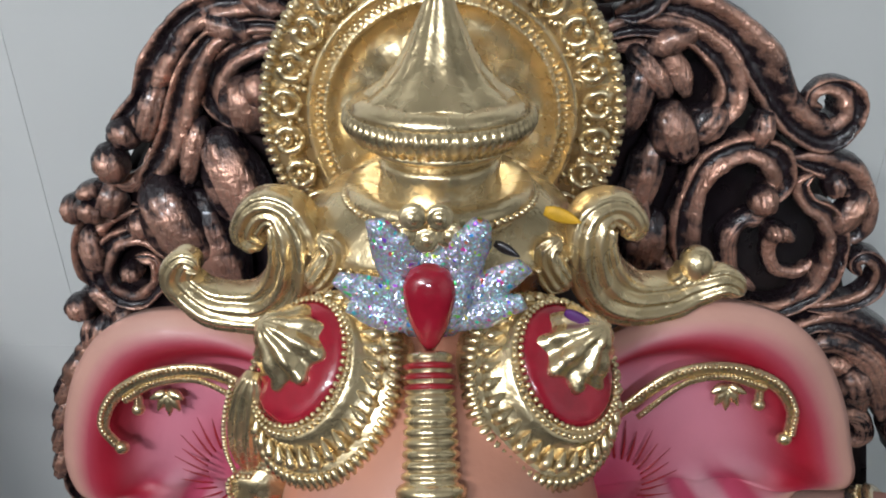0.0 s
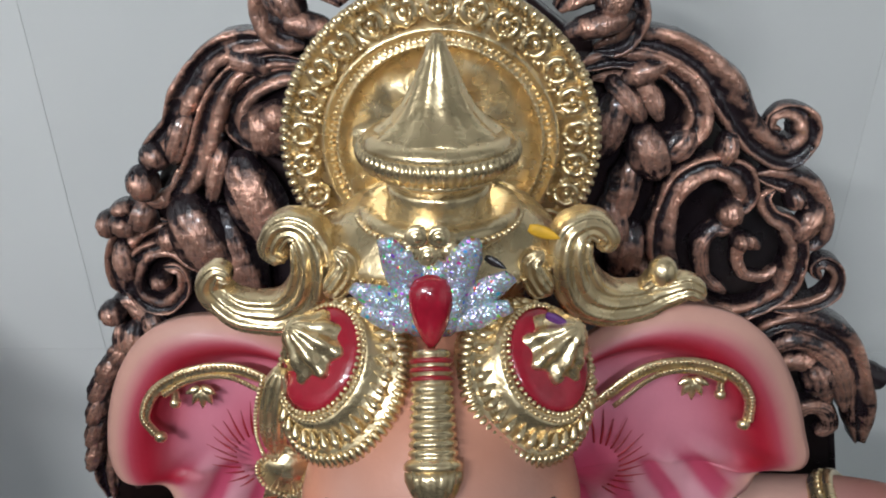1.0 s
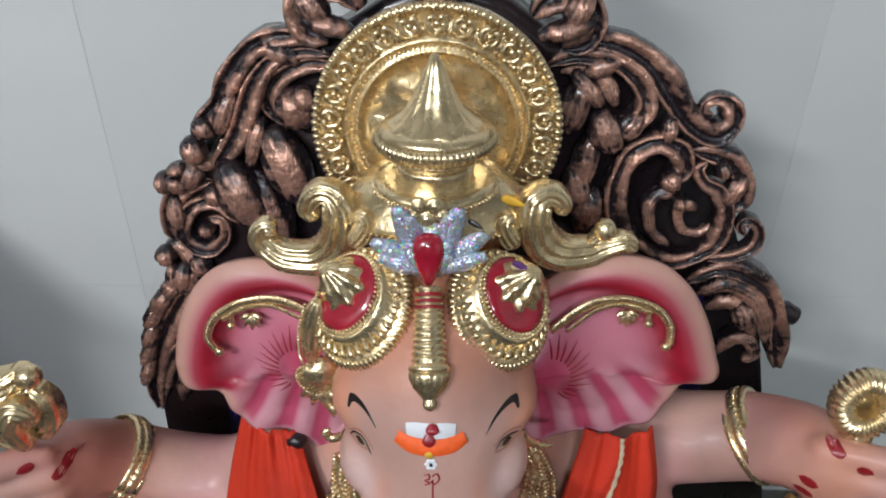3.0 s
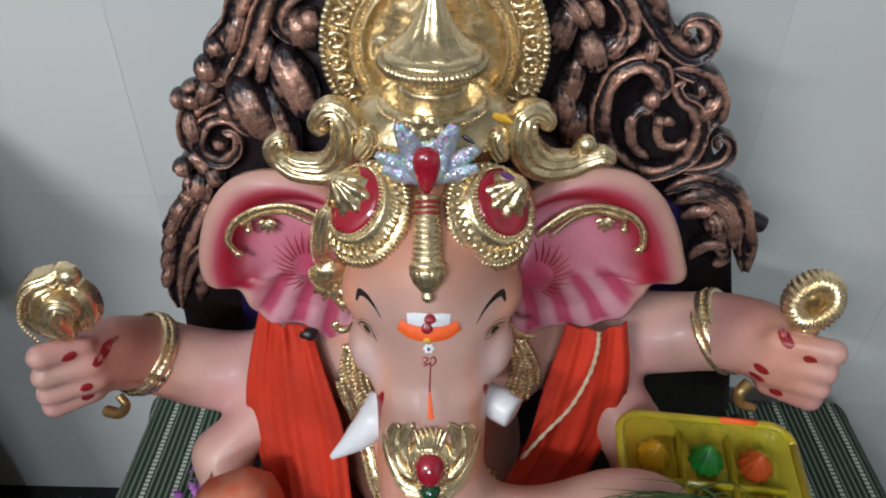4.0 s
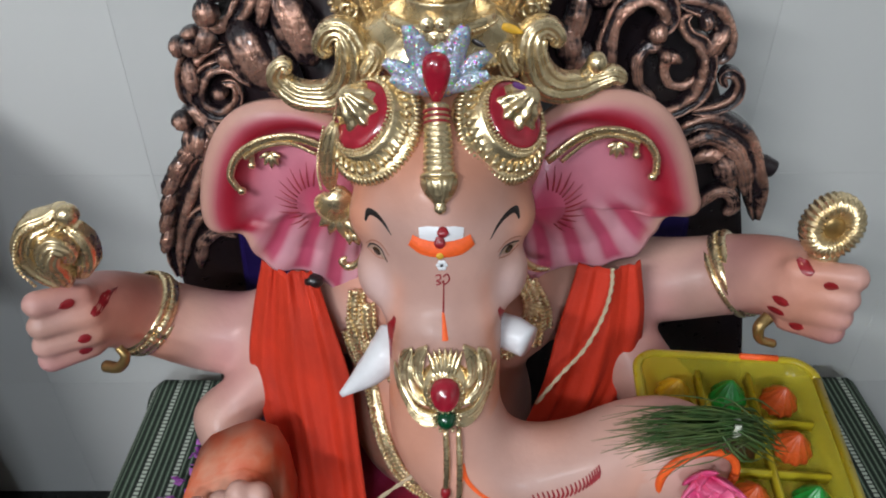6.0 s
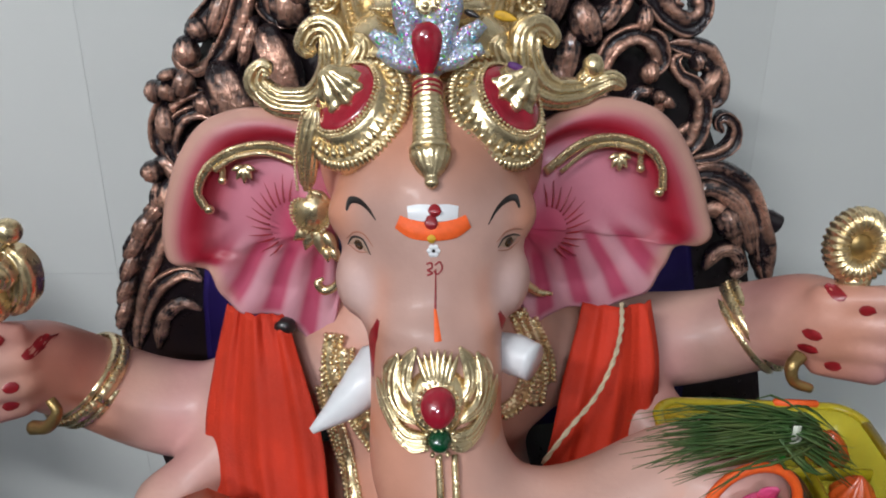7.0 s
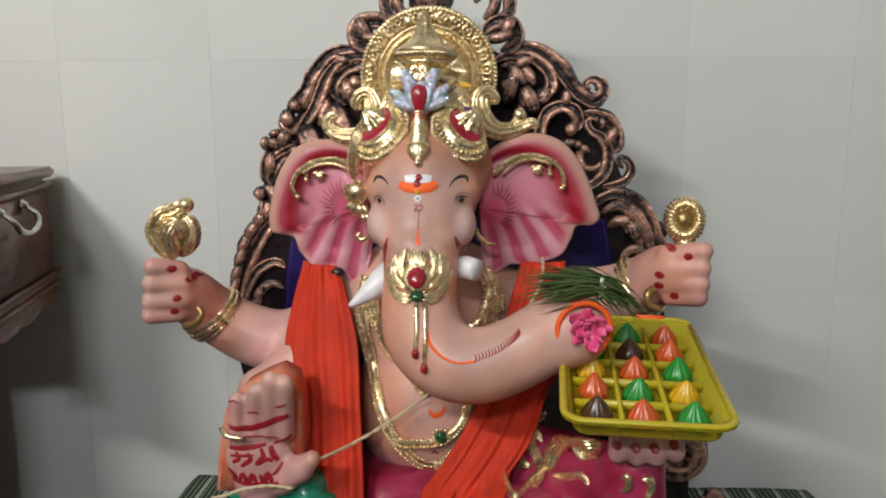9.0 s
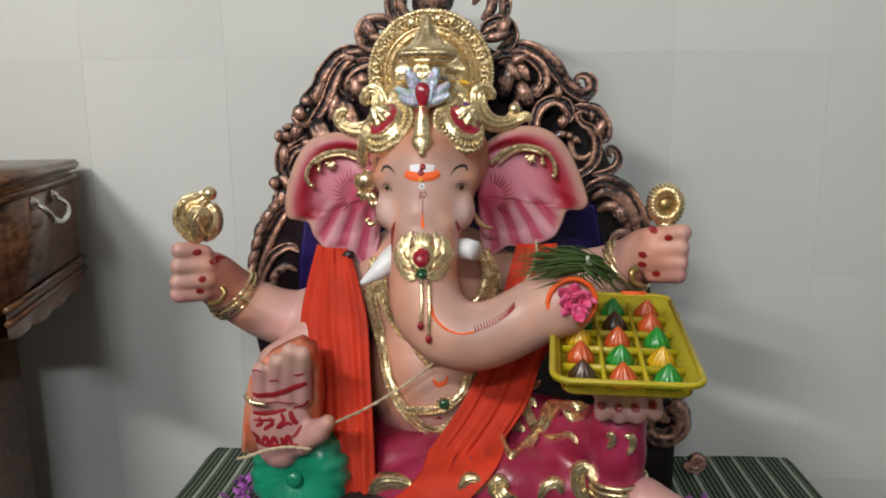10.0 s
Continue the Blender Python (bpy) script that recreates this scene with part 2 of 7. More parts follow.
M_TILE, M_COPPER, M_GLITTER, M_CLOTH, M_WOOD, M_PLASTIC = tile_material(), copper_material(), glitter_material(), cloth_material(), wood_material(), plastic_material()
M_MODAK = {"orange": paste_material("orange_sweet", (0.58, 0.09, 0.015)), "green": paste_material("green_sweet", (0.015, 0.25, 0.03)),
           "yellow": paste_material("yellow_sweet", (0.66, 0.38, 0.01)), "brown": paste_material("chocolate_sweet", (0.055, 0.022, 0.008))}


# ---- mesh helpers ----
def part(name, bm, mat, parent=None, label=""):
    """Link a bmesh as one mesh object, under a thing where one is given."""
    me = bpy.data.meshes.new(name)
    bm.to_mesh(me)
    bm.free()
    for p in me.polygons:
        p.use_smooth = True
    for m in (mat if isinstance(mat, (list, tuple)) else [mat]):
        me.materials.append(m)
    ob = new(name, me)
    if parent is not None:
        ob.parent = parent
        ob.matrix_parent_inverse = parent.matrix_basis.inverted()
    if label:
        tagged(ob, label)
    if name.startswith("bead"):
        tagged(ob, kind="stuff")
    return ob


def sharp(ob, degrees=35):
    ob.data.set_sharp_from_angle(angle=radians(degrees))
    return ob


def thing(name, at, label, category, group="", kind=""):
    e = new(name)
    e.location = at
    e.empty_display_size = 0.02
    e.matrix_basis = Matrix.Translation(at)
    return tagged(e, label, category, group, kind)


def smooth_path(points, per=6):
    """Catmull-Rom through the points."""
    p = np.array(points, float)
    q = np.vstack([2 * p[0] - p[1], p, 2 * p[-1] - p[-2]])
    out = []
    for i in range(1, len(q) - 2):
        for s in range(per):
            t = s / per
            a, b, c, d = q[i - 1], q[i], q[i + 1], q[i + 2]
            out.append(0.5 * (2 * b + (c - a) * t + (2 * a - 5 * b + 4 * c - d) * t * t + (3 * b - a - 3 * c + d) * t ** 3))
    out.append(p[-1])
    return np.array(out)


def tube(bm, points, radii, sides=10, per=5, squash=1.0, lobes=0, lobe=0.12, up=(0, -1, 0), mat=0, wear=False):
    """A tapered, closed sweep. squash: thickness along 'up' against the width; lobes: carved ridges round the section."""
    lay = (bm.verts.layers.float_color.get("raised") or bm.verts.layers.float_color.new("raised")) if wear else None
    path = smooth_path(points, per) if per > 1 else np.array(points, float)
    r = np.interp(np.linspace(0, 1, len(path)), np.linspace(0, 1, len(radii)), radii)
    up = np.array(up, float)
    rings = []
    for i, c in enumerate(path):
        t = path[min(i + 1, len(path) - 1)] - path[max(i - 1, 0)]
        t = t / (np.linalg.norm(t) + 1e-9)
        s = np.cross(t, up)
        s = s / (np.linalg.norm(s) + 1e-9)
        u = np.cross(s, t)
        ring = []
        for k in range(sides):
            a = 2 * math.pi * k / sides
            rr = r[i] * (1 + (lobe * math.cos(lobes * a) if lobes else 0))
            v = bm.verts.new(c + s * math.cos(a) * rr + u * math.sin(a) * rr * squash)
            if wear:
                k_ = max(0.0, 0.22 + 0.78 * math.sin(a)) * (0.74 + 0.26 * math.cos(lobes * a))
                v[lay] = (k_, k_, k_, 1)
            ring.append(v)
        rings.append(ring)
    for a, b in zip(rings, rings[1:]):
        for k in range(sides):
            bm.faces.new((a[k], a[(k + 1) % sides], b[(k + 1) % sides], b[k])).material_index = mat
    for ring, c, flip in ((rings[0], path[0], 1), (rings[-1], path[-1], 0)):
        v = bm.verts.new(c)
        for k in range(sides):
            f = (v, ring[(k + 1) % sides], ring[k]) if flip else (v, ring[k], ring[(k + 1) % sides])
            bm.faces.new(f).material_index = mat
    return bm


def blob(bm, centre, radii, seg=12, rings=8, turn=None, mat=0):
    """An ellipsoid, turned by a matrix."""
    m = Matrix.Translation(centre) @ (turn or Matrix()) @ Matrix.Diagonal((*radii, 1))
    got = bmesh.ops.create_uvsphere(bm, u_segments=seg, v_segments=rings, radius=1, matrix=m)
    for v in got["verts"]:
        for f in v.link_faces:
            f.material_index = mat
    return bm


BEAD = [(0.0, 0.0, 1.0), (0.894, 0.0, 0.447), (0.276, 0.851, 0.447), (-0.724, 0.526, 0.447), (-0.724, -0.526, 0.447), (0.276, -0.851, 0.447),
        (0.724, 0.526, -0.447), (-0.276, 0.851, -0.447), (-0.894, 0.0, -0.447), (-0.276, -0.851, -0.447), (0.724, -0.526, -0.447), (0.0, 0.0, -1.0)]
BEAD_FACES = [(0, 1, 2), (0, 2, 3), (0, 3, 4), (0, 4, 5), (0, 5, 1), (1, 6, 2), (2, 7, 3), (3, 8, 4), (4, 9, 5), (5, 10, 1),
              (6, 7, 2), (7, 8, 3), (8, 9, 4), (9, 10, 5), (10, 6, 1), (6, 11, 7), (7, 11, 8), (8, 11, 9), (9, 11, 10), (10, 11, 6)]


def bead(bm, c, r, mat=0):
    vs = [bm.verts.new((c[0] + x * r, c[1] + y * r, c[2] + z * r)) for x, y, z in BEAD]
    for f in BEAD_FACES:
        bm.faces.new([vs[i] for i in f]).material_index = mat


def beads_along(bm, points, r, gap=1.9, per=8, mat=0):
    path = smooth_path(points, per)
    d = np.concatenate([[0], np.cumsum(np.linalg.norm(np.diff(path, axis=0), axis=1))])
    for s in np.arange(0, d[-1], r * gap):
        bead(bm, [np.interp(s, d, path[:, k]) for k in range(3)], r, mat)
    return bm


def lathe(bm, profile, m=None, seg=32, flutes=0, flute=0.0, mat=0):
    """Turn (radius, height) pairs round z, with flutes; then place by m."""
    m = m or Matrix()
    rings = []
    for r, h in profile:
        ring = []
        for k in range(seg):
            a = 2 * math.pi * k / seg
            rr = r * (1 + flute * math.cos(flutes * a)) if flutes else r
            ring.append(bm.verts.new(m @ Vector((rr * math.cos(a), rr * math.sin(a), h))))
        rings.append(ring)
    for a, b in zip(rings, rings[1:]):
        for k in range(seg):
            bm.faces.new((a[k], a[(k + 1) % seg], b[(k + 1) % seg], b[k])).material_index = mat
    for ring, (r, h), flip in ((rings[0], profile[0], 1), (rings[-1], profile[-1], 0)):
        v = bm.verts.new(m @ Vector((0, 0, h)))
        for k in range(seg):
            bm.faces.new((v, ring[(k + 1) % seg], ring[k]) if flip else (v, ring[k], ring[(k + 1) % seg])).material_index = mat
    return bm


def sheet(bm, rows, mat=0, uv=False):
    """Quads through a grid of points."""
    vs = [[bm.verts.new(p) for p in row] for row in rows]
    lay = bm.loops.layers.uv.verify() if uv else None
    for i in range(len(vs) - 1):
        for j in range(len(vs[0]) - 1):
            f = bm.faces.new((vs[i][j], vs[i][j + 1], vs[i + 1][j + 1], vs[i + 1][j]))
            f.material_index = mat
    return vs


def thick(ob, t, offset=0):
    s = ob.modifiers.new("thickness", "SOLIDIFY")
    s.thickness, s.offset = t, offset
    return ob


def box(bm, lo, hi, bevel=0.0, m=None, mat=0):
    c = [(a + b) / 2 for a, b in zip(lo, hi)]
    s = [b - a for a, b in zip(lo, hi)]
    got = bmesh.ops.create_cube(bm, size=1, matrix=(m or Matrix()) @ Matrix.Translation(c) @ Matrix.Diagonal((*s, 1)))
    vs = got["verts"]
    for f in {f for v in vs for f in v.link_faces}:
        f.material_index = mat
    if bevel:
        bmesh.ops.bevel(bm, geom=list({e for v in vs for e in v.link_edges}), offset=bevel, segments=2, affect="EDGES")
    return bm


def facing(at, normal, roll=0):
    """A pose whose z points along normal."""
    q = Vector(normal).to_track_quat("Z", "Y").to_matrix().to_4x4()
    return Matrix.Translation(at) @ q @ Matrix.Rotation(radians(roll), 4, "Z")


def slab(bm, outline, y0, y1, bevel=0.0):
    """A plate in the x-z plane from an outline, between two depths."""
    f = bm.faces.new([bm.verts.new((x, y0, z)) for x, z in outline])
    r = bmesh.ops.extrude_face_region(bm, geom=[f])
    for g in r["geom"]:
        if isinstance(g, bmesh.types.BMVert):
            g.co.y = y1
    bmesh.ops.recalc_face_normals(bm, faces=bm.faces)
    if bevel:
        es = [e for e in bm.edges if abs(e.verts[0].co.y - y0) < 1e-6 and abs(e.verts[1].co.y - y0) < 1e-6]
        bmesh.ops.bevel(bm, geom=es, offset=bevel, segments=3, affect="EDGES")
    bmesh.ops.triangulate(bm, faces=[f for f in bm.faces if len(f.verts) > 4])
    return bm


# ---- rounded solids that blend into each other, skinned as one surface ----
class Solid:
    def __init__(self, lo, hi, step):
        self.lo, self.step = np.array(lo), step
        self.n = np.ceil((np.array(hi) - self.lo) / step).astype(int) + 1
        self.v = np.full(self.n, 0.05, np.float32)
        self.shapes = []

    def axes(self, a, b):
        return np.meshgrid(*[self.lo[k] + self.step * np.arange(a[k], b[k]) for k in range(3)], indexing="ij")

    def add(self, fn, lo, hi, k):
        a = np.clip(np.floor((np.array(lo) - 0.03 - self.lo) / self.step).astype(int), 0, self.n - 1)
        b = np.clip(np.ceil((np.array(hi) + 0.03 - self.lo) / self.step).astype(int), 1, self.n)
        d = fn(*self.axes(a, b))
        w = self.v[a[0]:b[0], a[1]:b[1], a[2]:b[2]]
        h = np.maximum(k - np.abs(w - d), 0) / k
        w[...] = np.minimum(w, d) - h * h * k * 0.25

    def ball(self, c, r, k=0.02):
        c, r = np.array(c, float), np.array(r, float) * np.ones(3)

        def fn(x, y, z):
            p = np.sqrt(((x - c[0]) / r[0]) ** 2 + ((y - c[1]) / r[1]) ** 2 + ((z - c[2]) / r[2]) ** 2)
            return (p - 1) * r.min()
        self.add(fn, c - r, c + r, k)

    def limb(self, points, radii, k=0.015, per=1):
        p = smooth_path(points, per) if per > 1 else np.array(points, float)
        rr = np.interp(np.linspace(0, 1, len(p)), np.linspace(0, 1, len(radii)), radii)
        for a, b, ra, rb in zip(p, p[1:], rr, rr[1:]):
            d = b - a
            dd = d @ d + 1e-12

            def fn(x, y, z):
                t = np.clip(((x - a[0]) * d[0] + (y - a[1]) * d[1] + (z - a[2]) * d[2]) / dd, 0, 1)
                return np.sqrt((x - a[0] - t * d[0]) ** 2 + (y - a[1] - t * d[1]) ** 2 + (z - a[2] - t * d[2]) ** 2) - (ra + (rb - ra) * t)
            m = max(ra, rb)
            self.add(fn, np.minimum(a, b) - m, np.maximum(a, b) + m, k)

    def front(self, x, z, v=None, miss=None):
        """The depth at which a ray from the front meets the solid."""
        i, j = (x - self.lo[0]) / self.step, (z - self.lo[2]) / self.step
        i0, j0 = int(np.clip(i, 0, self.n[0] - 2)), int(np.clip(j, 0, self.n[2] - 2))
        fi, fj = i - i0, j - j0
        v = self.v if v is None else v
        col = ((1 - fi) * (1 - fj) * v[i0, :, j0] + fi * (1 - fj) * v[i0 + 1, :, j0] + (1 - fi) * fj * v[i0, :, j0 + 1] + fi * fj * v[i0 + 1, :, j0 + 1])
        hit = np.where(col < 0)[0]
        if not len(hit):
            if miss is not None:
                return miss
            return self.lo[1] + self.step * float(np.argmin(col))
        k = hit[0]
        s = 0 if k == 0 else col[k - 1] / (col[k - 1] - col[k]) - 1
        return self.lo[1] + self.step * (k + s)

    def skin(self):
        """Surface nets: vertices and quads."""
        v = self.v
        s = v < 0
        nx, ny, nz = (m - 1 for m in v.shape)
        corner = [(i, j, k) for i in (0, 1) for j in (0, 1) for k in (0, 1)]
        cut = lambda a, c: a[c[0]:c[0] + nx, c[1]:c[1] + ny, c[2]:c[2] + nz]
        n_in = sum(cut(s, c).astype(np.int8) for c in corner)
        act = (n_in > 0) & (n_in < 8)
        idx = np.full(act.shape, -1, np.int64)
        cells = np.argwhere(act)
        idx[act] = np.arange(len(cells))
        acc, num = np.zeros((len(cells), 3)), np.zeros(len(cells))
        for c in corner:
            for ax in range(3):
                if c[ax]:
                    continue
                d = list(c)
                d[ax] = 1
                a, b = cut(v, c)[act], cut(v, d)[act]
                x = (a < 0) != (b < 0)
                t = np.where(x, a / np.where(x, a - b, 1), 0)
                p = np.array(c, float)[None, :].repeat(len(cells), 0)
                p[:, ax] += t
                acc += p * x[:, None]
                num += x
        verts = self.lo + self.step * (cells + acc / num[:, None])
        quads = []
        for ax in range(3):
            o1, o2 = [k for k in range(3) if k != ax]
            sl0, sl1 = [slice(1, -1)] * 3, [slice(1, -1)] * 3
            sl0[ax], sl1[ax] = slice(0, -1), slice(1, None)
            a, b = s[tuple(sl0)], s[tuple(sl1)]
            e = np.argwhere(a != b)
            inside = a[tuple(e.T)]
            base = e + 1
            base[:, ax] -= 1
            q = []
            for da, db in ((0, 0), (-1, 0), (-1, -1), (0, -1)):
                w = base.copy()
                w[:, o1] += da
                w[:, o2] += db
                q.append(idx[tuple(w.T)])
            q = np.array(q).T
            flip = inside if ax != 1 else ~inside
            q[~flip] = q[~flip][:, ::-1]
            quads.append(q)
        quads = np.vstack(quads)
        return verts, quads[(quads >= 0).all(1)]

# ---- the room ----
WALL_Y, TABLE_Z = 0.743, 0.41
TILE_W, TILE_H, TILE_X0, TILE_Z0 = 0.30, 0.448, -0.757, 1.2262


def plain_wall(name, lo, hi, label):
    return tagged(part(name, box(bmesh.new(), lo, hi), M_WALL), label, "wall", kind="structure")


wall_back = plain_wall("wall_back", (-1.9, WALL_Y + 0.0008, 0), (1.9, WALL_Y + 0.16, 2.8), "wall of pale glazed tiles behind the statue")
plain_wall("wall_left", (-2.05, -3.4, 0), (-1.9, WALL_Y + 0.16, 2.8), "plain pale side wall of the room")
plain_wall("wall_right", (1.9, -3.4, 0), (2.05, WALL_Y + 0.16, 2.8), "plain pale side wall of the room")
plain_wall("wall_front", (-2.05, -3.55, 0), (2.05, -3.4, 2.8), "plain pale wall across the room")
tagged(part("floor", box(bmesh.new(), (-2.05, -3.55, -0.1), (2.05, WALL_Y + 0.16, 0)), M_FLOOR), "dark polished floor in deep shade", "floor", kind="structure")
tagged(part("ceiling", box(bmesh.new(), (-2.05, -3.55, 2.8), (2.05, WALL_Y + 0.16, 2.95)), M_CEILING), "plain white painted ceiling", "ceiling", kind="structure")

# ---- low table under a striped cloth ----
table = thing("low_table", (0.09, 0.3, 0), "low wooden table hidden under a striped cloth", "table")
part("tabletop", box(bmesh.new(), (-0.49, -0.08, TABLE_Z - 0.04), (0.68, 0.66, TABLE_Z - 0.004), 0.006), M_WOOD, table)
for lx in (-0.45, 0.64):
    for ly in (-0.04, 0.62):
        part("leg", box(bmesh.new(), (lx - 0.025, ly - 0.025, 0), (lx + 0.025, ly + 0.025, TABLE_Z - 0.04), 0.004), M_WOOD, table)


def table_cloth():
    bm = bmesh.new()
    x0, x1, y0, y1, drop = -0.497, 0.69, -0.09, 0.668, 0.24
    us = np.concatenate([np.linspace(x0 - drop, x0, 14), np.linspace(x0, x1, 60)[1:], np.linspace(x1, x1 + drop, 14)[1:]])
    vs = np.linspace(y0, y1, 40)
    rows, uv = [], []
    for v in vs:
        row = []
        for u in us:
            over = max(x0 - u, u - x1, 0)
            side = -1 if u < x0 else 1
            fold = 0.5 + 0.5 * math.sin(v * 34 + u * 3) if over else 0
            bend = min(over, 0.02)
            x = min(max(u, x0), x1) + side * (bend * 0.8 + (over - bend) * 0.16 * fold + 0.012 * (over > 0.03) * math.sin(v * 21))
            z = TABLE_Z - max(over - 0.006, 0) * 0.96 + 0.0025 * noise.noise((u * 6, v * 6, 1)) + 0.0015
            row.append((x, v + 0.006 * noise.noise((u * 4, 7, 2)), z))
        rows.append(row)
    grid = sheet(bm, rows)
    lay = bm.loops.layers.uv.verify()
    where = {grid[i][j]: (us[j], vs[i]) for i in range(len(vs)) for j in range(len(us))}
    for f in bm.faces:
        for lp in f.loops:
            lp[lay].uv = where[lp.vert]
    return tagged(thick(part("table_cloth", bm, M_CLOTH), 0.002), "green striped cotton cloth with dotted white lines", "tablecloth")


table_cloth()


# ---- wooden drawer unit at the side ----
def drawer_unit():
    ob = thing("drawer_cabinet", (-1.1, 0.4, 0), "dark varnished wooden drawer cabinet with carved lower edge", "cabinet")
    m = Matrix.Translation((-0.775, 0.70, 0)) @ Matrix.Rotation(radians(15), 4, "Z")
    part("body", box(bmesh.new(), (-0.62, -0.44, 0.815), (0, 0, 1.005), 0.006, m), M_WOOD, ob)
    part("top", box(bmesh.new(), (-0.66, -0.46, 1.006), (0.012, 0.01, 1.026), 0.005, m), M_WOOD, ob, "dark wooden top board")
    drawer = part("drawer", box(bmesh.new(), (-0.02, -0.41, 0.83), (0.006, -0.03, 0.985), 0.004, m), M_WOOD, ob)
    bm = bmesh.new()
    n = 36
    prof = []
    for i in range(n + 1):
        y = -0.44 + 0.44 * i / n
        prof.append((y, 0.776 - 0.010 * math.sin(math.pi * i / n) - 0.006 * abs(math.sin(i * math.pi / 9))))
    for x in (-0.024, 0.002):
        vs = [(bm.verts.new(m @ Vector((x, y, 0.816))), bm.verts.new(m @ Vector((x, y, z)))) for y, z in prof]
        for a, b in zip(vs, vs[1:]):
            bm.faces.new((a[0], b[0], b[1], a[1]) if x > -0.01 else (a[1], b[1], b[0], a[0]))
    bm.verts.ensure_lookup_table()
    h = 2 * (n + 1)
    for i in range(n):
        a, b = 2 * i + 1, 2 * i + 3
        bm.faces.new((bm.verts[a], bm.verts[b], bm.verts[h + b], bm.verts[h + a]))
    part("apron", bm, M_WOOD, ob, "scalloped wooden apron")
    for z in (0.822, 0.80, 0.99):
        part("moulding", tube(bmesh.new(), [m @ Vector((0.004, -0.44, z)), m @ Vector((0.004, 0, z))], [0.006, 0.006], 8, 1, up=(0, 0, 1)), M_WOOD, ob)
    bm = bmesh.new()
    tube(bm, [m @ Vector(p) for p in ((0.012, -0.285, 0.968), (0.03, -0.285, 0.955), (0.035, -0.27, 0.938), (0.036, -0.23, 0.930), (0.035, -0.19, 0.938), (0.03, -0.175, 0.955), (0.012, -0.175, 0.968))],
         [0.004, 0.0045, 0.006, 0.005, 0.006, 0.0045, 0.004], 8, 4, up=(0, 0, 1))
    part("handle", bm, M_STEEL, drawer, "bright metal drop handle")
    for y in (-0.285, -0.175):
        bm = lathe(bmesh.new(), [(0.011, 0), (0.012, 0.003), (0.007, 0.006), (0.006, 0.011), (0.0, 0.013)], m @ Matrix.Translation((0.006, y, 0.97)) @ Matrix.Rotation(radians(90), 4, "Y"), 14)
        part("handle_boss", bm, M_STEEL, drawer)
    # added block: carries the cabinet and throws shade on the lower wall
    part("shade_support", box(bmesh.new(), (-0.60, -0.42, 0), (-0.13, -0.03, 0.816), 0.004, m), M_WOOD, ob)


drawer_unit()


# ---- carved throne back ----
THRONE_Y = 0.474
throne = thing("carved_throne", (-0.01, 0.5, TABLE_Z), "black and copper throne back carved with scrolls", "throne")


def throne_y(x):
    """The carved front stands a little askew to the wall."""
    return THRONE_Y - 0.04 * x


# across a carved band: (place, height, wear of the black paint)
SECTIONS = {
    "band": [(-1, -1.5, 0), (-1, -0.1, 0.15), (-0.94, 0.42, 0.6), (-0.84, 0.70, 1.0), (-0.72, 0.76, 1.0), (-0.60, 0.62, 0.5), (-0.46, 0.34, 0.05), (-0.28, 0.22, 0.05), (-0.10, 0.30, 0.25), (0.06, 0.52, 0.7), (0.20, 0.74, 0.95),
             (0.36, 0.86, 1.0), (0.54, 0.90, 1.0), (0.72, 0.80, 0.95), (0.86, 0.56, 0.7), (0.95, 0.22, 0.3), (1, -0.2, 0.05), (1, -1.5, 0)],
    "round": [(-1, -1.5, 0), (-1, -0.1, 0.1), (-0.92, 0.36, 0.4), (-0.76, 0.64, 0.8), (-0.62, 0.68, 0.6), (-0.50, 0.78, 0.9), (-0.32, 0.92, 1.0), (-0.16, 0.90, 0.6), (0, 0.98, 1.0), (0.16, 1.0, 1.0), (0.30, 0.90, 0.6),
              (0.46, 0.84, 0.95), (0.60, 0.72, 0.7), (0.76, 0.60, 0.8), (0.92, 0.32, 0.35), (1, -0.1, 0.1), (1, -1.5, 0)],
    "fluted": [(-1, -1.0, 1), (-1, 0.0, 1), (-0.92, 0.34, 1), (-0.80, 0.50, 1), (-0.70, 0.46, 1), (-0.62, 0.34, 1), (-0.52, 0.48, 1), (-0.36, 0.78, 1), (-0.22, 0.80, 1), (-0.10, 0.62, 1), (0.0, 0.60, 1), (0.12, 0.84, 1), (0.28, 1.0, 1),
               (0.44, 0.92, 1), (0.54, 0.70, 1), (0.64, 0.66, 1), (0.76, 0.72, 1), (0.88, 0.56, 1), (0.96, 0.28, 1), (1, 0.0, 1), (1, -1.0, 1)]}


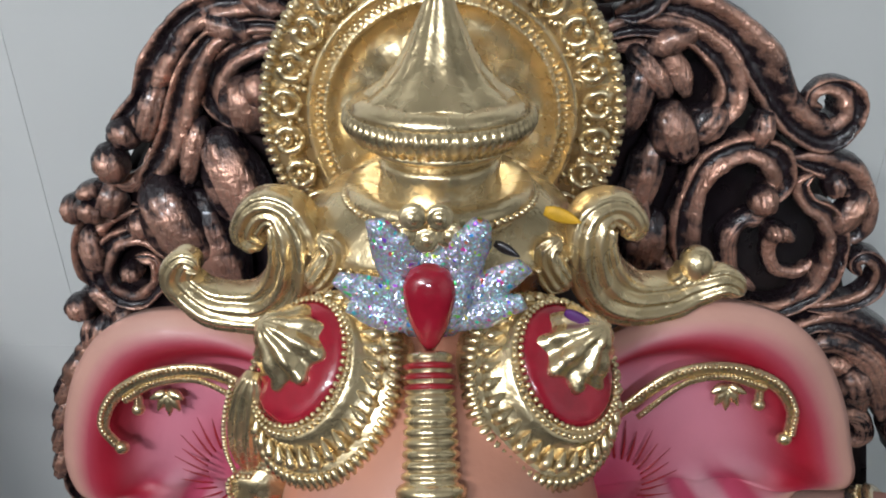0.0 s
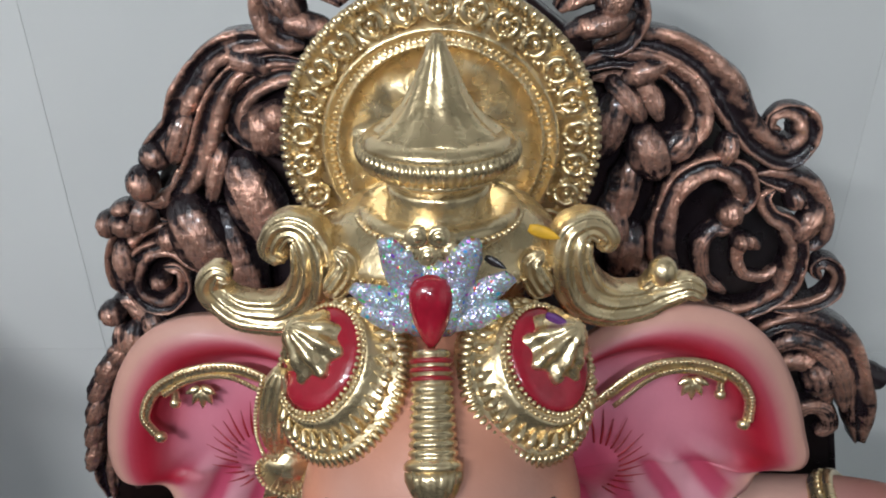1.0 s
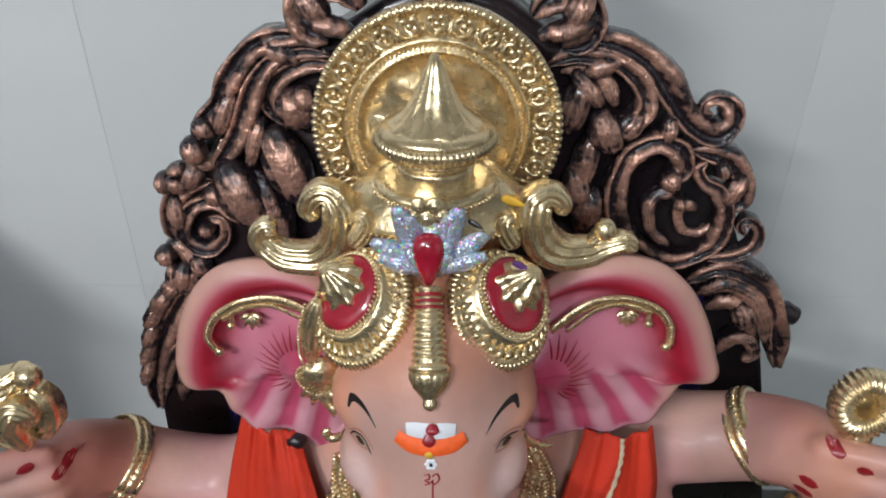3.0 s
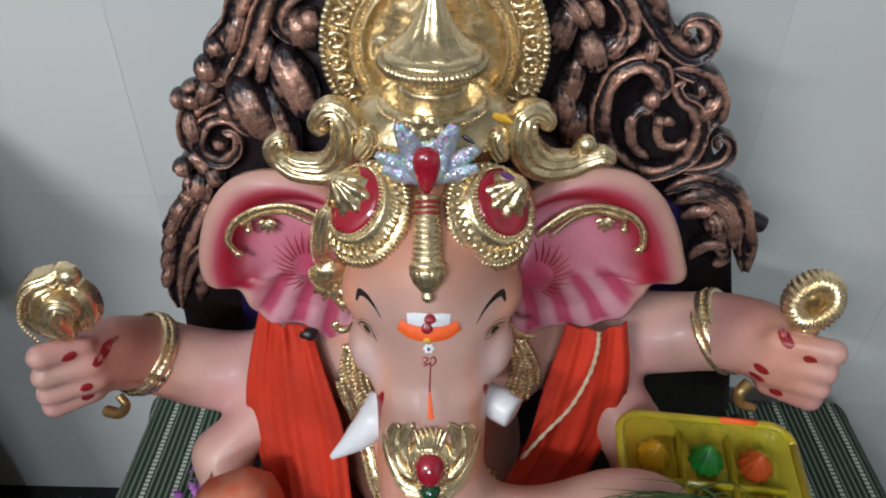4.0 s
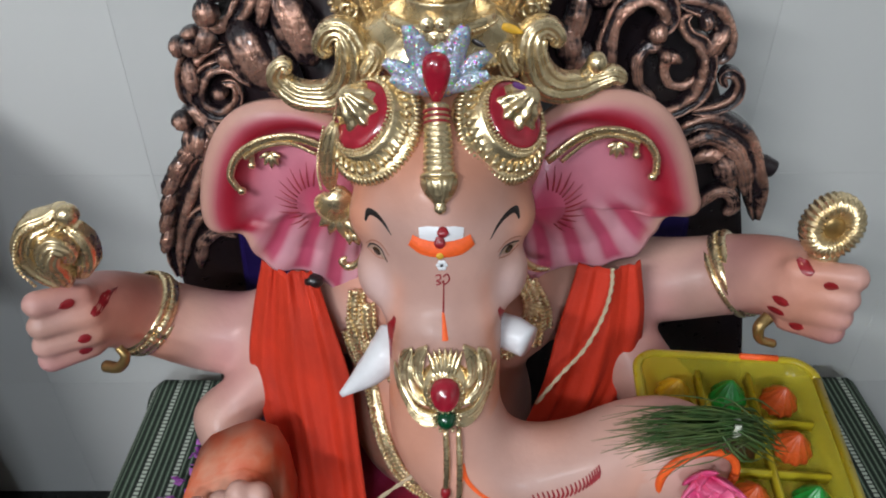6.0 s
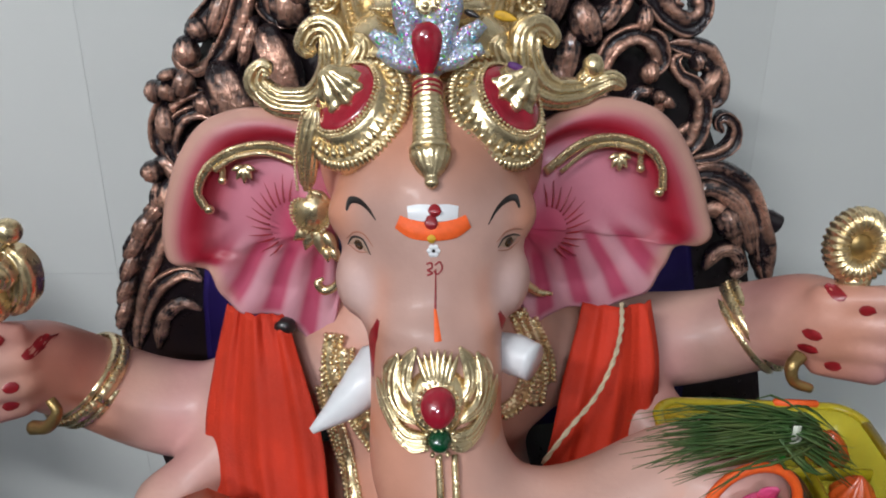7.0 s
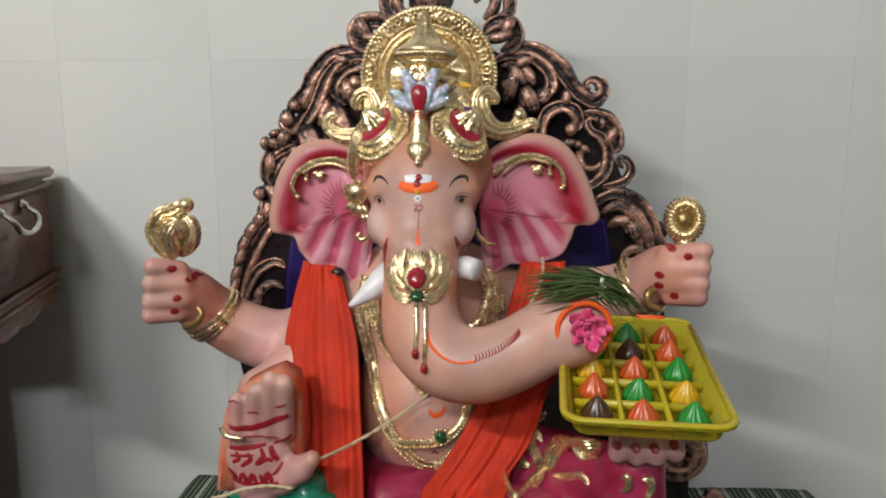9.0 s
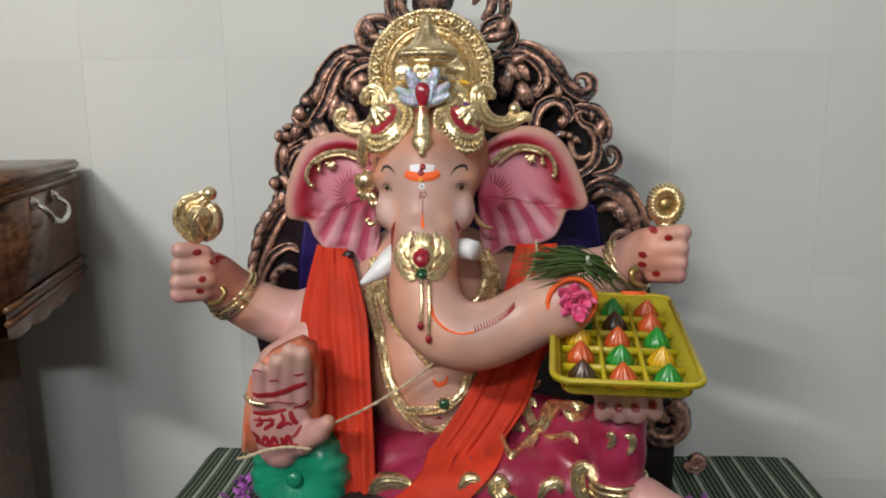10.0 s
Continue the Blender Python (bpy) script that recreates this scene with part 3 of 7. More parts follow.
def swept_band(points, widths, style, flip=1, rough=0.0012, deep=0.9, per=6):
    """A carved band along (x, y, z) points: lips and grooves across it, ends rounded off."""
    bm = bmesh.new()
    lay = bm.verts.layers.float_color.new("raised")
    path = smooth_path(points, per)
    n = len(path)
    w = np.interp(np.linspace(0, 1, n), np.linspace(0, 1, len(widths)), widths)
    rows = []
    for i, c in enumerate(path):
        t = path[min(i + 1, n - 1)] - path[max(i - 1, 0)]
        t = Vector(t / (np.linalg.norm(t) + 1e-9))
        s = Vector((-t.z, 0, t.x)).normalized() * flip
        end = min(i, n - 1 - i)
        k = min(1.0, 0.45 + 0.2 * end)
        row = []
        for u, h, r in SECTIONS[style]:
            p = Vector(c) + s * (u * w[i] * k) + Vector((0, -1, 0)) * (h * w[i] * deep * (k if h > 0 else 1))
            d = noise.noise_vector(p * 45) * rough + noise.noise_vector(p * 150) * rough * 0.5
            v = bm.verts.new(p + d)
            q = r * (0.75 + 0.5 * noise.noise(p * 30))
            v[lay] = (q, q, q, 1)
            row.append(v)
        rows.append(row)
    for a, b in zip(rows, rows[1:]):
        for j in range(len(a) - 1):
            bm.faces.new((a[j], b[j], b[j + 1], a[j + 1]) if flip > 0 else (a[j + 1], b[j + 1], b[j], a[j]))
    for row in (rows[0], rows[-1]):
        bm.faces.new(row)
    bmesh.ops.recalc_face_normals(bm, faces=bm.faces)
    bmesh.ops.triangulate(bm, faces=[f for f in bm.faces if len(f.verts) > 4])
    return bm


def ribbon(outline, widths, lift=0.0, style="band", flip=1):
    """A carved copper band that follows (x, z) points on the throne's front."""
    pts = [(x, throne_y(x) - lift + 0.004, z) for x, z in outline]
    widths = [1.18 * w for w in widths]
    return part("scroll", swept_band(pts, widths, style, flip), M_COPPER, throne)


def scroll(outline, radii, lift=0.0, name="scroll", squash=1.1, lobes=6, lobe=0.10):
    """A carved band that follows (x, z) points and stands proud of the panel."""
    pts = [(x, throne_y(x) - lift, z) for x, z in outline]
    radii = [r * 1.06 for r in radii]
    bm = tube(bmesh.new(), pts, radii, 24, 6, squash, lobes, lobe, wear=True)
    for v in bm.verts:
        v.co += 0.0016 * noise.noise_vector(v.co * 55) + 0.0007 * noise.noise_vector(v.co * 160)
    return part(name, bm, M_COPPER, throne)


def volute(cx, cz, r, turns, start, radii, hand=1, lift=0.0, tail=()):
    """A scroll that winds into an eye."""
    n = int(10 * turns) + 2
    pts = []
    for i in range(n):
        t = i / (n - 1)
        a = radians(start) + hand * 2 * math.pi * turns * t
        rr = r * (1 - 0.78 * t)
        pts.append((cx + rr * math.cos(a), cz + rr * math.sin(a)))
    return scroll(list(tail) + pts, radii, lift)


def lobe_leaf(x, z, rx, rz, lean, lift=0.0, depth=0.03):
    bm = blob(bmesh.new(), (0, 0, 0), (1, 1, 1), 30, 18)
    lay = bm.verts.layers.float_color.new("raised")
    for v in bm.verts:
        w = max(0.0, -v.co.y) ** 1.7 * (0.80 + 0.20 * math.sin(v.co.x * 13 + 3 * v.co.z * v.co.z))
        v[lay] = (w, w, w, 1)
        k = 1 + 0.085 * math.sin(v.co.x * 13 + 3 * v.co.z * v.co.z) + 0.06 * noise.noise((v.co.x * 3 + x * 40, v.co.y * 3, v.co.z * 3 + z * 40))
        v.co = Vector((v.co.x * rx * k, v.co.y * depth * k, v.co.z * rz))
    bm.transform(Matrix.Translation((x, throne_y(x) - lift, z)) @ Matrix.Rotation(radians(lean), 4, "Y"))
    return part("leaf", bm, M_COPPER, throne)


def throne_panel():
    left = [(-0.01, 1.262), (-0.06, 1.245), (-0.107, 1.215), (-0.163, 1.207), (-0.19, 1.188), (-0.213, 1.146), (-0.243, 1.1), (-0.272, 1.07), (-0.284, 1.019), (-0.288, 0.985), (-0.304, 0.93), (-0.324, 0.889), (-0.338, 0.837)]
    right = [(-0.01, 1.262), (0.05, 1.245), (0.088, 1.215), (0.132, 1.212), (0.168, 1.198), (0.2, 1.157), (0.228, 1.134), (0.26, 1.1), (0.268, 1.063), (0.288, 1.02), (0.306, 0.98), (0.328, 0.939), (0.346, 0.867)]
    low_l = [(-0.340, 0.79), (-0.3434, 0.7193), (-0.3235, 0.6126)]
    low_r = [(0.3715, 0.767), (0.4024, 0.6234), (0.4174, 0.5173)]
    bm = slab(bmesh.new(), left + low_l + [(low_l[-1][0], TABLE_Z), (low_r[-1][0], TABLE_Z)] + low_r[::-1] + right[:0:-1], THRONE_Y + 0.012, 0.57, 0.010)
    part("panel", bm, M_BLACK_GLOSS, throne, "black painted throne panel")
    bm = slab(bmesh.new(), [(-0.2362, 0.956), (-0.2521, 0.8604), (-0.2592, 0.7091), (-0.081, 0.6906), (0.1145, 0.6929), (0.2819, 0.7151), (0.2799, 0.8624), (0.2592, 0.962)], THRONE_Y - 0.005, THRONE_Y + 0.02, 0.008)
    part("back_cushion", bm, M_BLUE, throne, "dark blue back cushion")
    bm = box(bmesh.new(), (-0.25, 0.06, TABLE_Z + 0.003), (0.25, 0.56, 0.585), 0.02)
    part("seat", bm, M_BLACK_GLOSS, throne)


throne_panel()
# carved bands, then the swelling leaves between them
ribbon([(0.094, 1.215), (0.118, 1.222), (0.143, 1.219), (0.167, 1.206), (0.186, 1.186), (0.201, 1.164), (0.217, 1.148), (0.235, 1.141), (0.246, 1.151), (0.244, 1.165), (0.233, 1.172), (0.222, 1.169), (0.221, 1.16), (0.229, 1.157)], [0.0056, 0.0068, 0.0084, 0.0096, 0.013, 0.0104, 0.0104, 0.01, 0.0084, 0.0085, 0.0052, 0.0044, 0.0036, 0.0028], 0.006, "band")
ribbon([(0.083, 1.201), (0.107, 1.209), (0.132, 1.207), (0.154, 1.196), (0.168, 1.179), (0.17, 1.162), (0.16, 1.151), (0.147, 1.155)], [0.0048, 0.006, 0.0072, 0.008, 0.0084, 0.0088, 0.008, 0.006], 0.008, "band")
ribbon([(0.094, 1.193), (0.116, 1.195), (0.134, 1.183), (0.144, 1.165)], [0.004, 0.006, 0.0068, 0.007], 0.004, "round")
ribbon([(0.2, 1.096), (0.21, 1.109), (0.204, 1.125), (0.186, 1.133), (0.166, 1.124), (0.156, 1.103), (0.154, 1.075), (0.162, 1.046), (0.182, 1.023), (0.208, 1.011), (0.236, 1.017), (0.253, 1.036), (0.257, 1.062), (0.247, 1.085), (0.231, 1.096), (0.224, 1.108), (0.231, 1.115)], [0.0075, 0.008, 0.01, 0.008, 0.01, 0.008, 0.01, 0.009, 0.009, 0.0085, 0.0068, 0.0085, 0.008, 0.0075, 0.0052, 0.005, 0.0032], 0.01, "band")
ribbon([(0.21, 1.079), (0.195, 1.078), (0.188, 1.063), (0.194, 1.039), (0.212, 1.024)], [0.007, 0.0052, 0.006, 0.0044, 0.005], 0.002, "round")
ribbon([(0.231, 1.065), (0.218, 1.069), (0.215, 1.056), (0.223, 1.042), (0.239, 1.04), (0.251, 1.05)], [0.0056, 0.006, 0.0044, 0.004, 0.0036, 0.0032], 0.004, "round")
ribbon([(0.218, 1.124), (0.235, 1.122), (0.256, 1.114), (0.27, 1.095), (0.273, 1.075), (0.262, 1.065)], [0.004, 0.008, 0.01, 0.0084, 0.0076, 0.0065], 0.002, "band")
ribbon([(0.251, 1.012), (0.275, 1.016), (0.291, 1.027), (0.293, 1.045), (0.281, 1.055), (0.275, 1.048), (0.281, 1.039)], [0.0048, 0.006, 0.006, 0.0052, 0.0055, 0.0036, 0.0028], 0.006, "band")
ribbon([(0.237, 0.983), (0.258, 0.999), (0.283, 1.0), (0.309, 0.986), (0.327, 0.96), (0.339, 0.925), (0.348, 0.88)], [0.007, 0.0064, 0.009, 0.01, 0.008, 0.01, 0.009], 0.004, "band")
ribbon([(0.249, 0.969), (0.273, 0.982), (0.298, 0.973), (0.318, 0.948), (0.33, 0.912)], [0.006, 0.008, 0.009, 0.009, 0.007], 0.004, "round")
ribbon([(0.262, 0.95), (0.283, 0.959), (0.304, 0.945), (0.316, 0.914)], [0.006, 0.008, 0.0085, 0.006], 0.0, "round")
ribbon([(0.282, 0.893), (0.296, 0.913), (0.313, 0.912), (0.321, 0.893), (0.311, 0.884)], [0.0045, 0.0065, 0.007, 0.006, 0.0045], 0.002, "round")
ribbon([(-0.108, 1.216), (-0.134, 1.219), (-0.16, 1.215), (-0.181, 1.201), (-0.198, 1.179), (-0.21, 1.158), (-0.225, 1.141), (-0.236, 1.13)], [0.0048, 0.0064, 0.01, 0.0088, 0.0115, 0.0084, 0.009, 0.006], 0.006, "band")
ribbon([(-0.105, 1.205), (-0.131, 1.206), (-0.155, 1.199), (-0.171, 1.181), (-0.183, 1.156), (-0.195, 1.13), (-0.209, 1.108), (-0.222, 1.097)], [0.0036, 0.0048, 0.006, 0.009, 0.01, 0.01, 0.0085, 0.0044], 0.01, "band")
ribbon([(-0.213, 1.123), (-0.217, 1.107), (-0.233, 1.097), (-0.248, 1.104), (-0.252, 1.118)], [0.0032, 0.005, 0.006, 0.0055, 0.0045], 0.006, "round")
ribbon([(-0.107, 1.195), (-0.131, 1.193), (-0.154, 1.18), (-0.163, 1.161), (-0.156, 1.146), (-0.138, 1.138)], [0.0065, 0.0072, 0.008, 0.009, 0.0056, 0.005], 0.004, "band")
ribbon([(-0.207, 1.036), (-0.228, 1.056), (-0.25, 1.052), (-0.265, 1.032), (-0.262, 1.011), (-0.243, 1.003), (-0.225, 1.018), (-0.225, 1.036), (-0.239, 1.039)], [0.0055, 0.007, 0.0075, 0.008, 0.0075, 0.0065, 0.0055, 0.0045, 0.0045], 0.008, "band")
ribbon([(-0.229, 1.077), (-0.253, 1.073), (-0.271, 1.057), (-0.279, 1.033), (-0.278, 1.01)], [0.005, 0.008, 0.01, 0.01, 0.0078], 0.002, "band")
ribbon([(-0.248, 0.979), (-0.262, 0.99), (-0.276, 1.004), (-0.289, 0.995), (-0.287, 0.981)], [0.006, 0.009, 0.0084, 0.006, 0.005], 0.004, "round")
ribbon([(-0.252, 0.876), (-0.27, 0.885), (-0.297, 0.871), (-0.32, 0.838), (-0.333, 0.794)], [0.005, 0.007, 0.008, 0.0088, 0.0077], 0.004, "band")
ribbon([(-0.258, 0.84), (-0.278, 0.849), (-0.3, 0.83), (-0.311, 0.794)], [0.004, 0.007, 0.0077, 0.0066], 0.004, "round")
ribbon([(-0.271, 0.954), (-0.294, 0.919), (-0.317, 0.876), (-0.334, 0.83), (-0.34, 0.778)], [0.009, 0.01, 0.011, 0.011, 0.0099], 0.002, "band")
lobe_leaf(0.109, 1.165, 0.0150, 0.0298, 15, 0.005, 0.0138)
lobe_leaf(0.137, 1.143, 0.0160, 0.0226, -25, 0.009, 0.0147)
lobe_leaf(0.123, 1.112, 0.0130, 0.0324, 10, 0.003, 0.0138)
lobe_leaf(0.13, 1.061, 0.0150, 0.0270, 5, 0.003, 0.0138)
lobe_leaf(0.2, 1.099, 0.0096, 0.0114, 0, 0.011, 0.0138)
lobe_leaf(0.211, 1.076, 0.0067, 0.0072, 0, 0.009, 0.0138)
lobe_leaf(-0.138, 1.157, 0.0188, 0.0203, 0, 0.007, 0.0193)
lobe_leaf(-0.128, 1.169, 0.0125, 0.0125, 0, 0.015, 0.0138)
lobe_leaf(-0.179, 1.123, 0.0084, 0.0272, 20, 0.009, 0.0138)
lobe_leaf(-0.151, 1.101, 0.0213, 0.0423, -18, 0.009, 0.0218)
lobe_leaf(-0.196, 1.071, 0.0235, 0.0399, -25, 0.011, 0.0242)
lobe_leaf(-0.174, 1.05, 0.0202, 0.0484, -15, 0.005, 0.0207)
lobe_leaf(-0.237, 1.116, 0.0123, 0.0151, 0, 0.013, 0.0138)
lobe_leaf(-0.26, 1.093, 0.0108, 0.0067, -15, 0.005, 0.0138)
lobe_leaf(-0.277, 1.077, 0.0084, 0.0116, 0, 0.003, 0.0138)
lobe_leaf(-0.24, 1.031, 0.0084, 0.0078, 0, 0.009, 0.0138)
lobe_leaf(-0.287, 0.998, 0.0108, 0.0116, 0, 0.009, 0.0138)
lobe_leaf(-0.275, 0.971, 0.0112, 0.0206, 15, 0.007, 0.0138)
lobe_leaf(-0.287, 0.968, 0.0080, 0.0207, 8, 0.003, 0.0138)
lobe_leaf(-0.227, 1.135, 0.0123, 0.0121, -30, 0.005, 0.0138)
lobe_leaf(-0.277, 0.972, 0.0103, 0.0188, 48, 0.005, 0.0138)
lobe_leaf(-0.291, 0.956, 0.0103, 0.0188, 43, 0.003, 0.0138)
lobe_leaf(-0.305, 0.938, 0.0103, 0.0207, 38, 0.005, 0.0138)
lobe_leaf(-0.318, 0.917, 0.0105, 0.0213, 33, 0.003, 0.0138)
lobe_leaf(-0.326, 0.893, 0.0091, 0.0207, 28, 0.005, 0.0138)
lobe_leaf(-0.334, 0.866, 0.0091, 0.0226, 26, 0.003, 0.0138)
lobe_leaf(-0.339, 0.84, 0.0087, 0.0228, 23, 0.005, 0.0138)
lobe_leaf(0.158, 1.148, 0.012, 0.016, 40, 0.004, 0.014)
lobe_leaf(0.192, 1.146, 0.008, 0.014, 0, 0.006, 0.012)
lobe_leaf(0.118, 1.085, 0.014, 0.026, -10, 0.004, 0.014)
lobe_leaf(0.146, 1.040, 0.012, 0.024, -30, 0.0, 0.014)
lobe_leaf(0.260, 1.088, 0.009, 0.018, 25, 0.004, 0.012)
lobe_leaf(0.247, 1.108, 0.008, 0.010, -20, 0.004, 0.012)
lobe_leaf(0.300, 0.945, 0.014, 0.018, -20, 0.0, 0.014)
lobe_leaf(-0.205, 1.085, 0.010, 0.022, -30, 0.004, 0.014)
lobe_leaf(-0.262, 1.078, 0.012, 0.010, 20, 0.006, 0.014)
lobe_leaf(-0.270, 0.965, 0.012, 0.020, 25, 0.002, 0.014)
lobe_leaf(-0.255, 0.985, 0.012, 0.014, -20, 0.004, 0.014)
part("finial_knob", tube(bmesh.new(), [(0.328, 0.47, 0.953), (0.342, 0.467, 0.947), (0.354, 0.465, 0.942)], [.009, .0115, .0100], 14, 5), M_BLACK_GLOSS, throne, "black rounded side knob")
volute(0.3765, 0.5821, 0.042, 1.1, 60, [.015, .016, .014, .011], -1, 0.01)
volute(0.4413, 0.5123, 0.016, 1.0, 200, [.009, .008, .007], 1, 0.01)
lobe_leaf(-0.148, 1.205, 0.022, 0.010, 15, 0.0, 0.014)
lobe_leaf(0.130, 1.200, 0.020, 0.010, -25, 0.0, 0.014)
lobe_leaf(0.118, 1.180, 0.010, 0.022, -40, 0.004, 0.014)
lobe_leaf(-0.205, 1.150, 0.010, 0.024, 25, 0.004, 0.014)
lobe_leaf(-0.248, 1.085, 0.013, 0.016, 30, 0.002, 0.014)
lobe_leaf(-0.268, 1.045, 0.010, 0.020, 0, 0.004, 0.014)
lobe_leaf(-0.228, 1.065, 0.012, 0.012, 0, 0.002, 0.014)
# crest over the halo
ribbon([(-0.105, 1.218), (-0.122, 1.224), (-0.13, 1.242), (-0.116, 1.26), (-0.09, 1.261), (-0.076, 1.245)], [0.008, 0.01, 0.011, 0.012, 0.0108, 0.009], 0.01, "band")
ribbon([(0.093, 1.215), (0.111, 1.222), (0.117, 1.239), (0.104, 1.255), (0.082, 1.254), (0.067, 1.24)], [0.0072, 0.009, 0.0099, 0.0108, 0.0099, 0.0072], 0.01, "band")
ribbon([(-0.062, 1.26), (-0.079, 1.271), (-0.082, 1.292), (-0.078, 1.322), (-0.066, 1.348)], [0.0063, 0.0081, 0.009, 0.009, 0.0081], 0.004, "band")
ribbon([(-0.047, 1.265), (-0.062, 1.28), (-0.063, 1.3), (-0.057, 1.331)], [0.0054, 0.0072, 0.0081, 0.0072], 0.008, "round")
ribbon([(0.082, 1.258), (0.102, 1.268), (0.106, 1.288), (0.101, 1.318), (0.09, 1.344)], [0.0063, 0.0081, 0.009, 0.009, 0.0081], 0.004, "band")
ribbon([(0.067, 1.263), (0.082, 1.277), (0.085, 1.297), (0.08, 1.327)], [0.0054, 0.0072, 0.0081, 0.0072], 0.008, "round")
ribbon([(-0.066, 1.348), (-0.035, 1.365), (0.011, 1.37), (0.056, 1.362), (0.09, 1.344)], [0.0072, 0.0081, 0.0081, 0.0081, 0.0072], 0.006, "band")
ribbon([(-0.031, 1.288), (-0.037, 1.308), (-0.024, 1.334), (0.011, 1.342)], [0.0054, 0.0072, 0.0072, 0.0063], 0.004, "round")
ribbon([(0.054, 1.286), (0.061, 1.306), (0.047, 1.332), (0.013, 1.342)], [0.0054, 0.0072, 0.0072, 0.0063], 0.004, "round")
lobe_leaf(-0.1143, 1.2479, 0.013, 0.020, -30, 0.014, 0.018)
lobe_leaf(-0.1021, 1.2336, 0.024, 0.009, 12, 0.018, 0.014)
lobe_leaf(0.1027, 1.2493, 0.012, 0.018, 25, 0.014, 0.018)
lobe_leaf(0.0931, 1.2341, 0.024, 0.009, -14, 0.018, 0.014)
lobe_leaf(-0.012, 1.30, 0.034, 0.048, 0, 0.0, 0.03)


# ---- the painted statue: one mesh ----
body = Solid((-0.41, 0.03, 0.545), (0.41, 0.47, 1.16), 0.004)
body.ball((-0.01, 0.36, 0.85), (0.135, 0.075, 0.10), 0.03)
body.ball((-0.012, 0.355, 0.70), (0.105, 0.105, 0.115), 0.03)
TORSO = body.v.copy()
body.ball((-0.008, 0.290, 1.045), (0.067, 0.085, 0.068))
body.ball((-0.008, 0.266, 1.016), (0.064, 0.060, 0.046), 0.03)
body.ball((-0.008, 0.290, 0.975), (0.060, 0.050, 0.070), 0.02)
for s in (-1, 1):
    body.ball((-0.008 + s * 0.048, 0.228, 0.985), (0.0205, 0.026, 0.028), 0.008)
    body.ball((-0.008 + s * 0.050, 0.240, 1.028), (0.018, 0.020, 0.012), 0.02)
for s in (-1, 1):
    body.ball((-0.008 + s * 0.062, 0.318, 1.052), (0.026, 0.030, 0.045), 0.02)
TRUNK = [(-0.008, 0.249, 1.042), (-0.008, 0.236, 1.01), (-0.008, 0.214, 0.965), (-0.006, 0.190, 0.93)] + [(-0.0067, 0.172, 0.8801), (0.0051, 0.16, 0.8526), (0.0315, 0.15, 0.8312), (0.0684, 0.145, 0.8293), (0.1083, 0.14, 0.8464), (0.144, 0.14, 0.8684), (0.1646, 0.132, 0.8781), (0.1778, 0.125, 0.8823)]
body.limb(TRUNK, [.046, .043, .0355, .0355, .037, .037, .035, .034, .033, .032, .031, .030], 0.02, 3)
body.ball((-0.008, 0.200, 0.970), (0.036, 0.030, 0.010), 0.012)
ARM_L = [(-0.14, 0.37, 0.83), (-0.215, 0.375, 0.785), (-0.275, 0.370, 0.795), (-0.327, 0.356, 0.830)] + [(-0.3455, 0.325, 0.8629), (-0.3545, 0.3, 0.881)]
body.limb(ARM_L, [.045, .040, .037, .033, .030, .026], 0.02, 3)
ARM_R = [(0.13, 0.37, 0.85), (0.19, 0.385, 0.85), (0.245, 0.378, 0.858), (0.292, 0.360, 0.878)] + [(0.3121, 0.325, 0.9027), (0.3227, 0.3, 0.9161)]
body.limb(ARM_R, [.045, .040, .036, .033, .030, .026], 0.02, 3)
body.ball((-0.3573, 0.29, 0.885), (0.026, 0.024, 0.034), 0.015)
body.ball((0.3234, 0.285, 0.9164), (0.026, 0.024, 0.032), 0.015)
NAILS = []
for a, b in zip([(-0.3447, 0.285, 0.9129), (-0.339, 0.28, 0.8941), (-0.3405, 0.28, 0.8725), (-0.3509, 0.285, 0.8494)], [(-0.3726, 0.262, 0.9207), (-0.3753, 0.26, 0.8966), (-0.3779, 0.26, 0.8736), (-0.3795, 0.262, 0.8533)]):
    body.limb([a, b], [.0115, .0125], 0.006)
for a, b in zip([(0.3104, 0.285, 0.9387), (0.3141, 0.28, 0.9199), (0.3149, 0.28, 0.9008), (0.3169, 0.285, 0.8814)], [(0.3503, 0.262, 0.9476), (0.3486, 0.26, 0.9254), (0.3481, 0.26, 0.9051), (0.3471, 0.262, 0.8867)]):
    body.limb([a, b], [.0115, .0125], 0.006)
NAILS += [(-0.3485, 0.254, 0.9164), (-0.3431, 0.252, 0.8765), (-0.3495, 0.254, 0.8572), (-0.3283, 0.262, 0.9014), (0.3128, 0.262, 0.9491), (0.3309, 0.248, 0.9404), (0.3181, 0.252, 0.8872), (0.2987, 0.27, 0.9135), (0.2993, 0.27, 0.8987)]
# raised palm
body.ball((-0.2081, 0.168, 0.6963), (0.044, 0.017, 0.042), 0.01)
for a, b in zip([(-0.2327, 0.163, 0.7278), (-0.2116, 0.162, 0.7335), (-0.1928, 0.162, 0.7354), (-0.1728, 0.163, 0.7336)], [(-0.2259, 0.15, 0.779), (-0.202, 0.147, 0.7923), (-0.1835, 0.146, 0.807), (-0.1675, 0.148, 0.8026)]):
    body.limb([a, b], [.0118, .0112], 0.005)
body.limb([(-0.1778, 0.165, 0.6673), (-0.1532, 0.155, 0.6891), (-0.1371, 0.148, 0.7064)], [.016, .013, .011], 0.012)
body.limb([(-0.2133, 0.19, 0.6504), (-0.2, 0.27, 0.62), (-0.15, 0.36, 0.72)], [.03, .036, .042], 0.02)
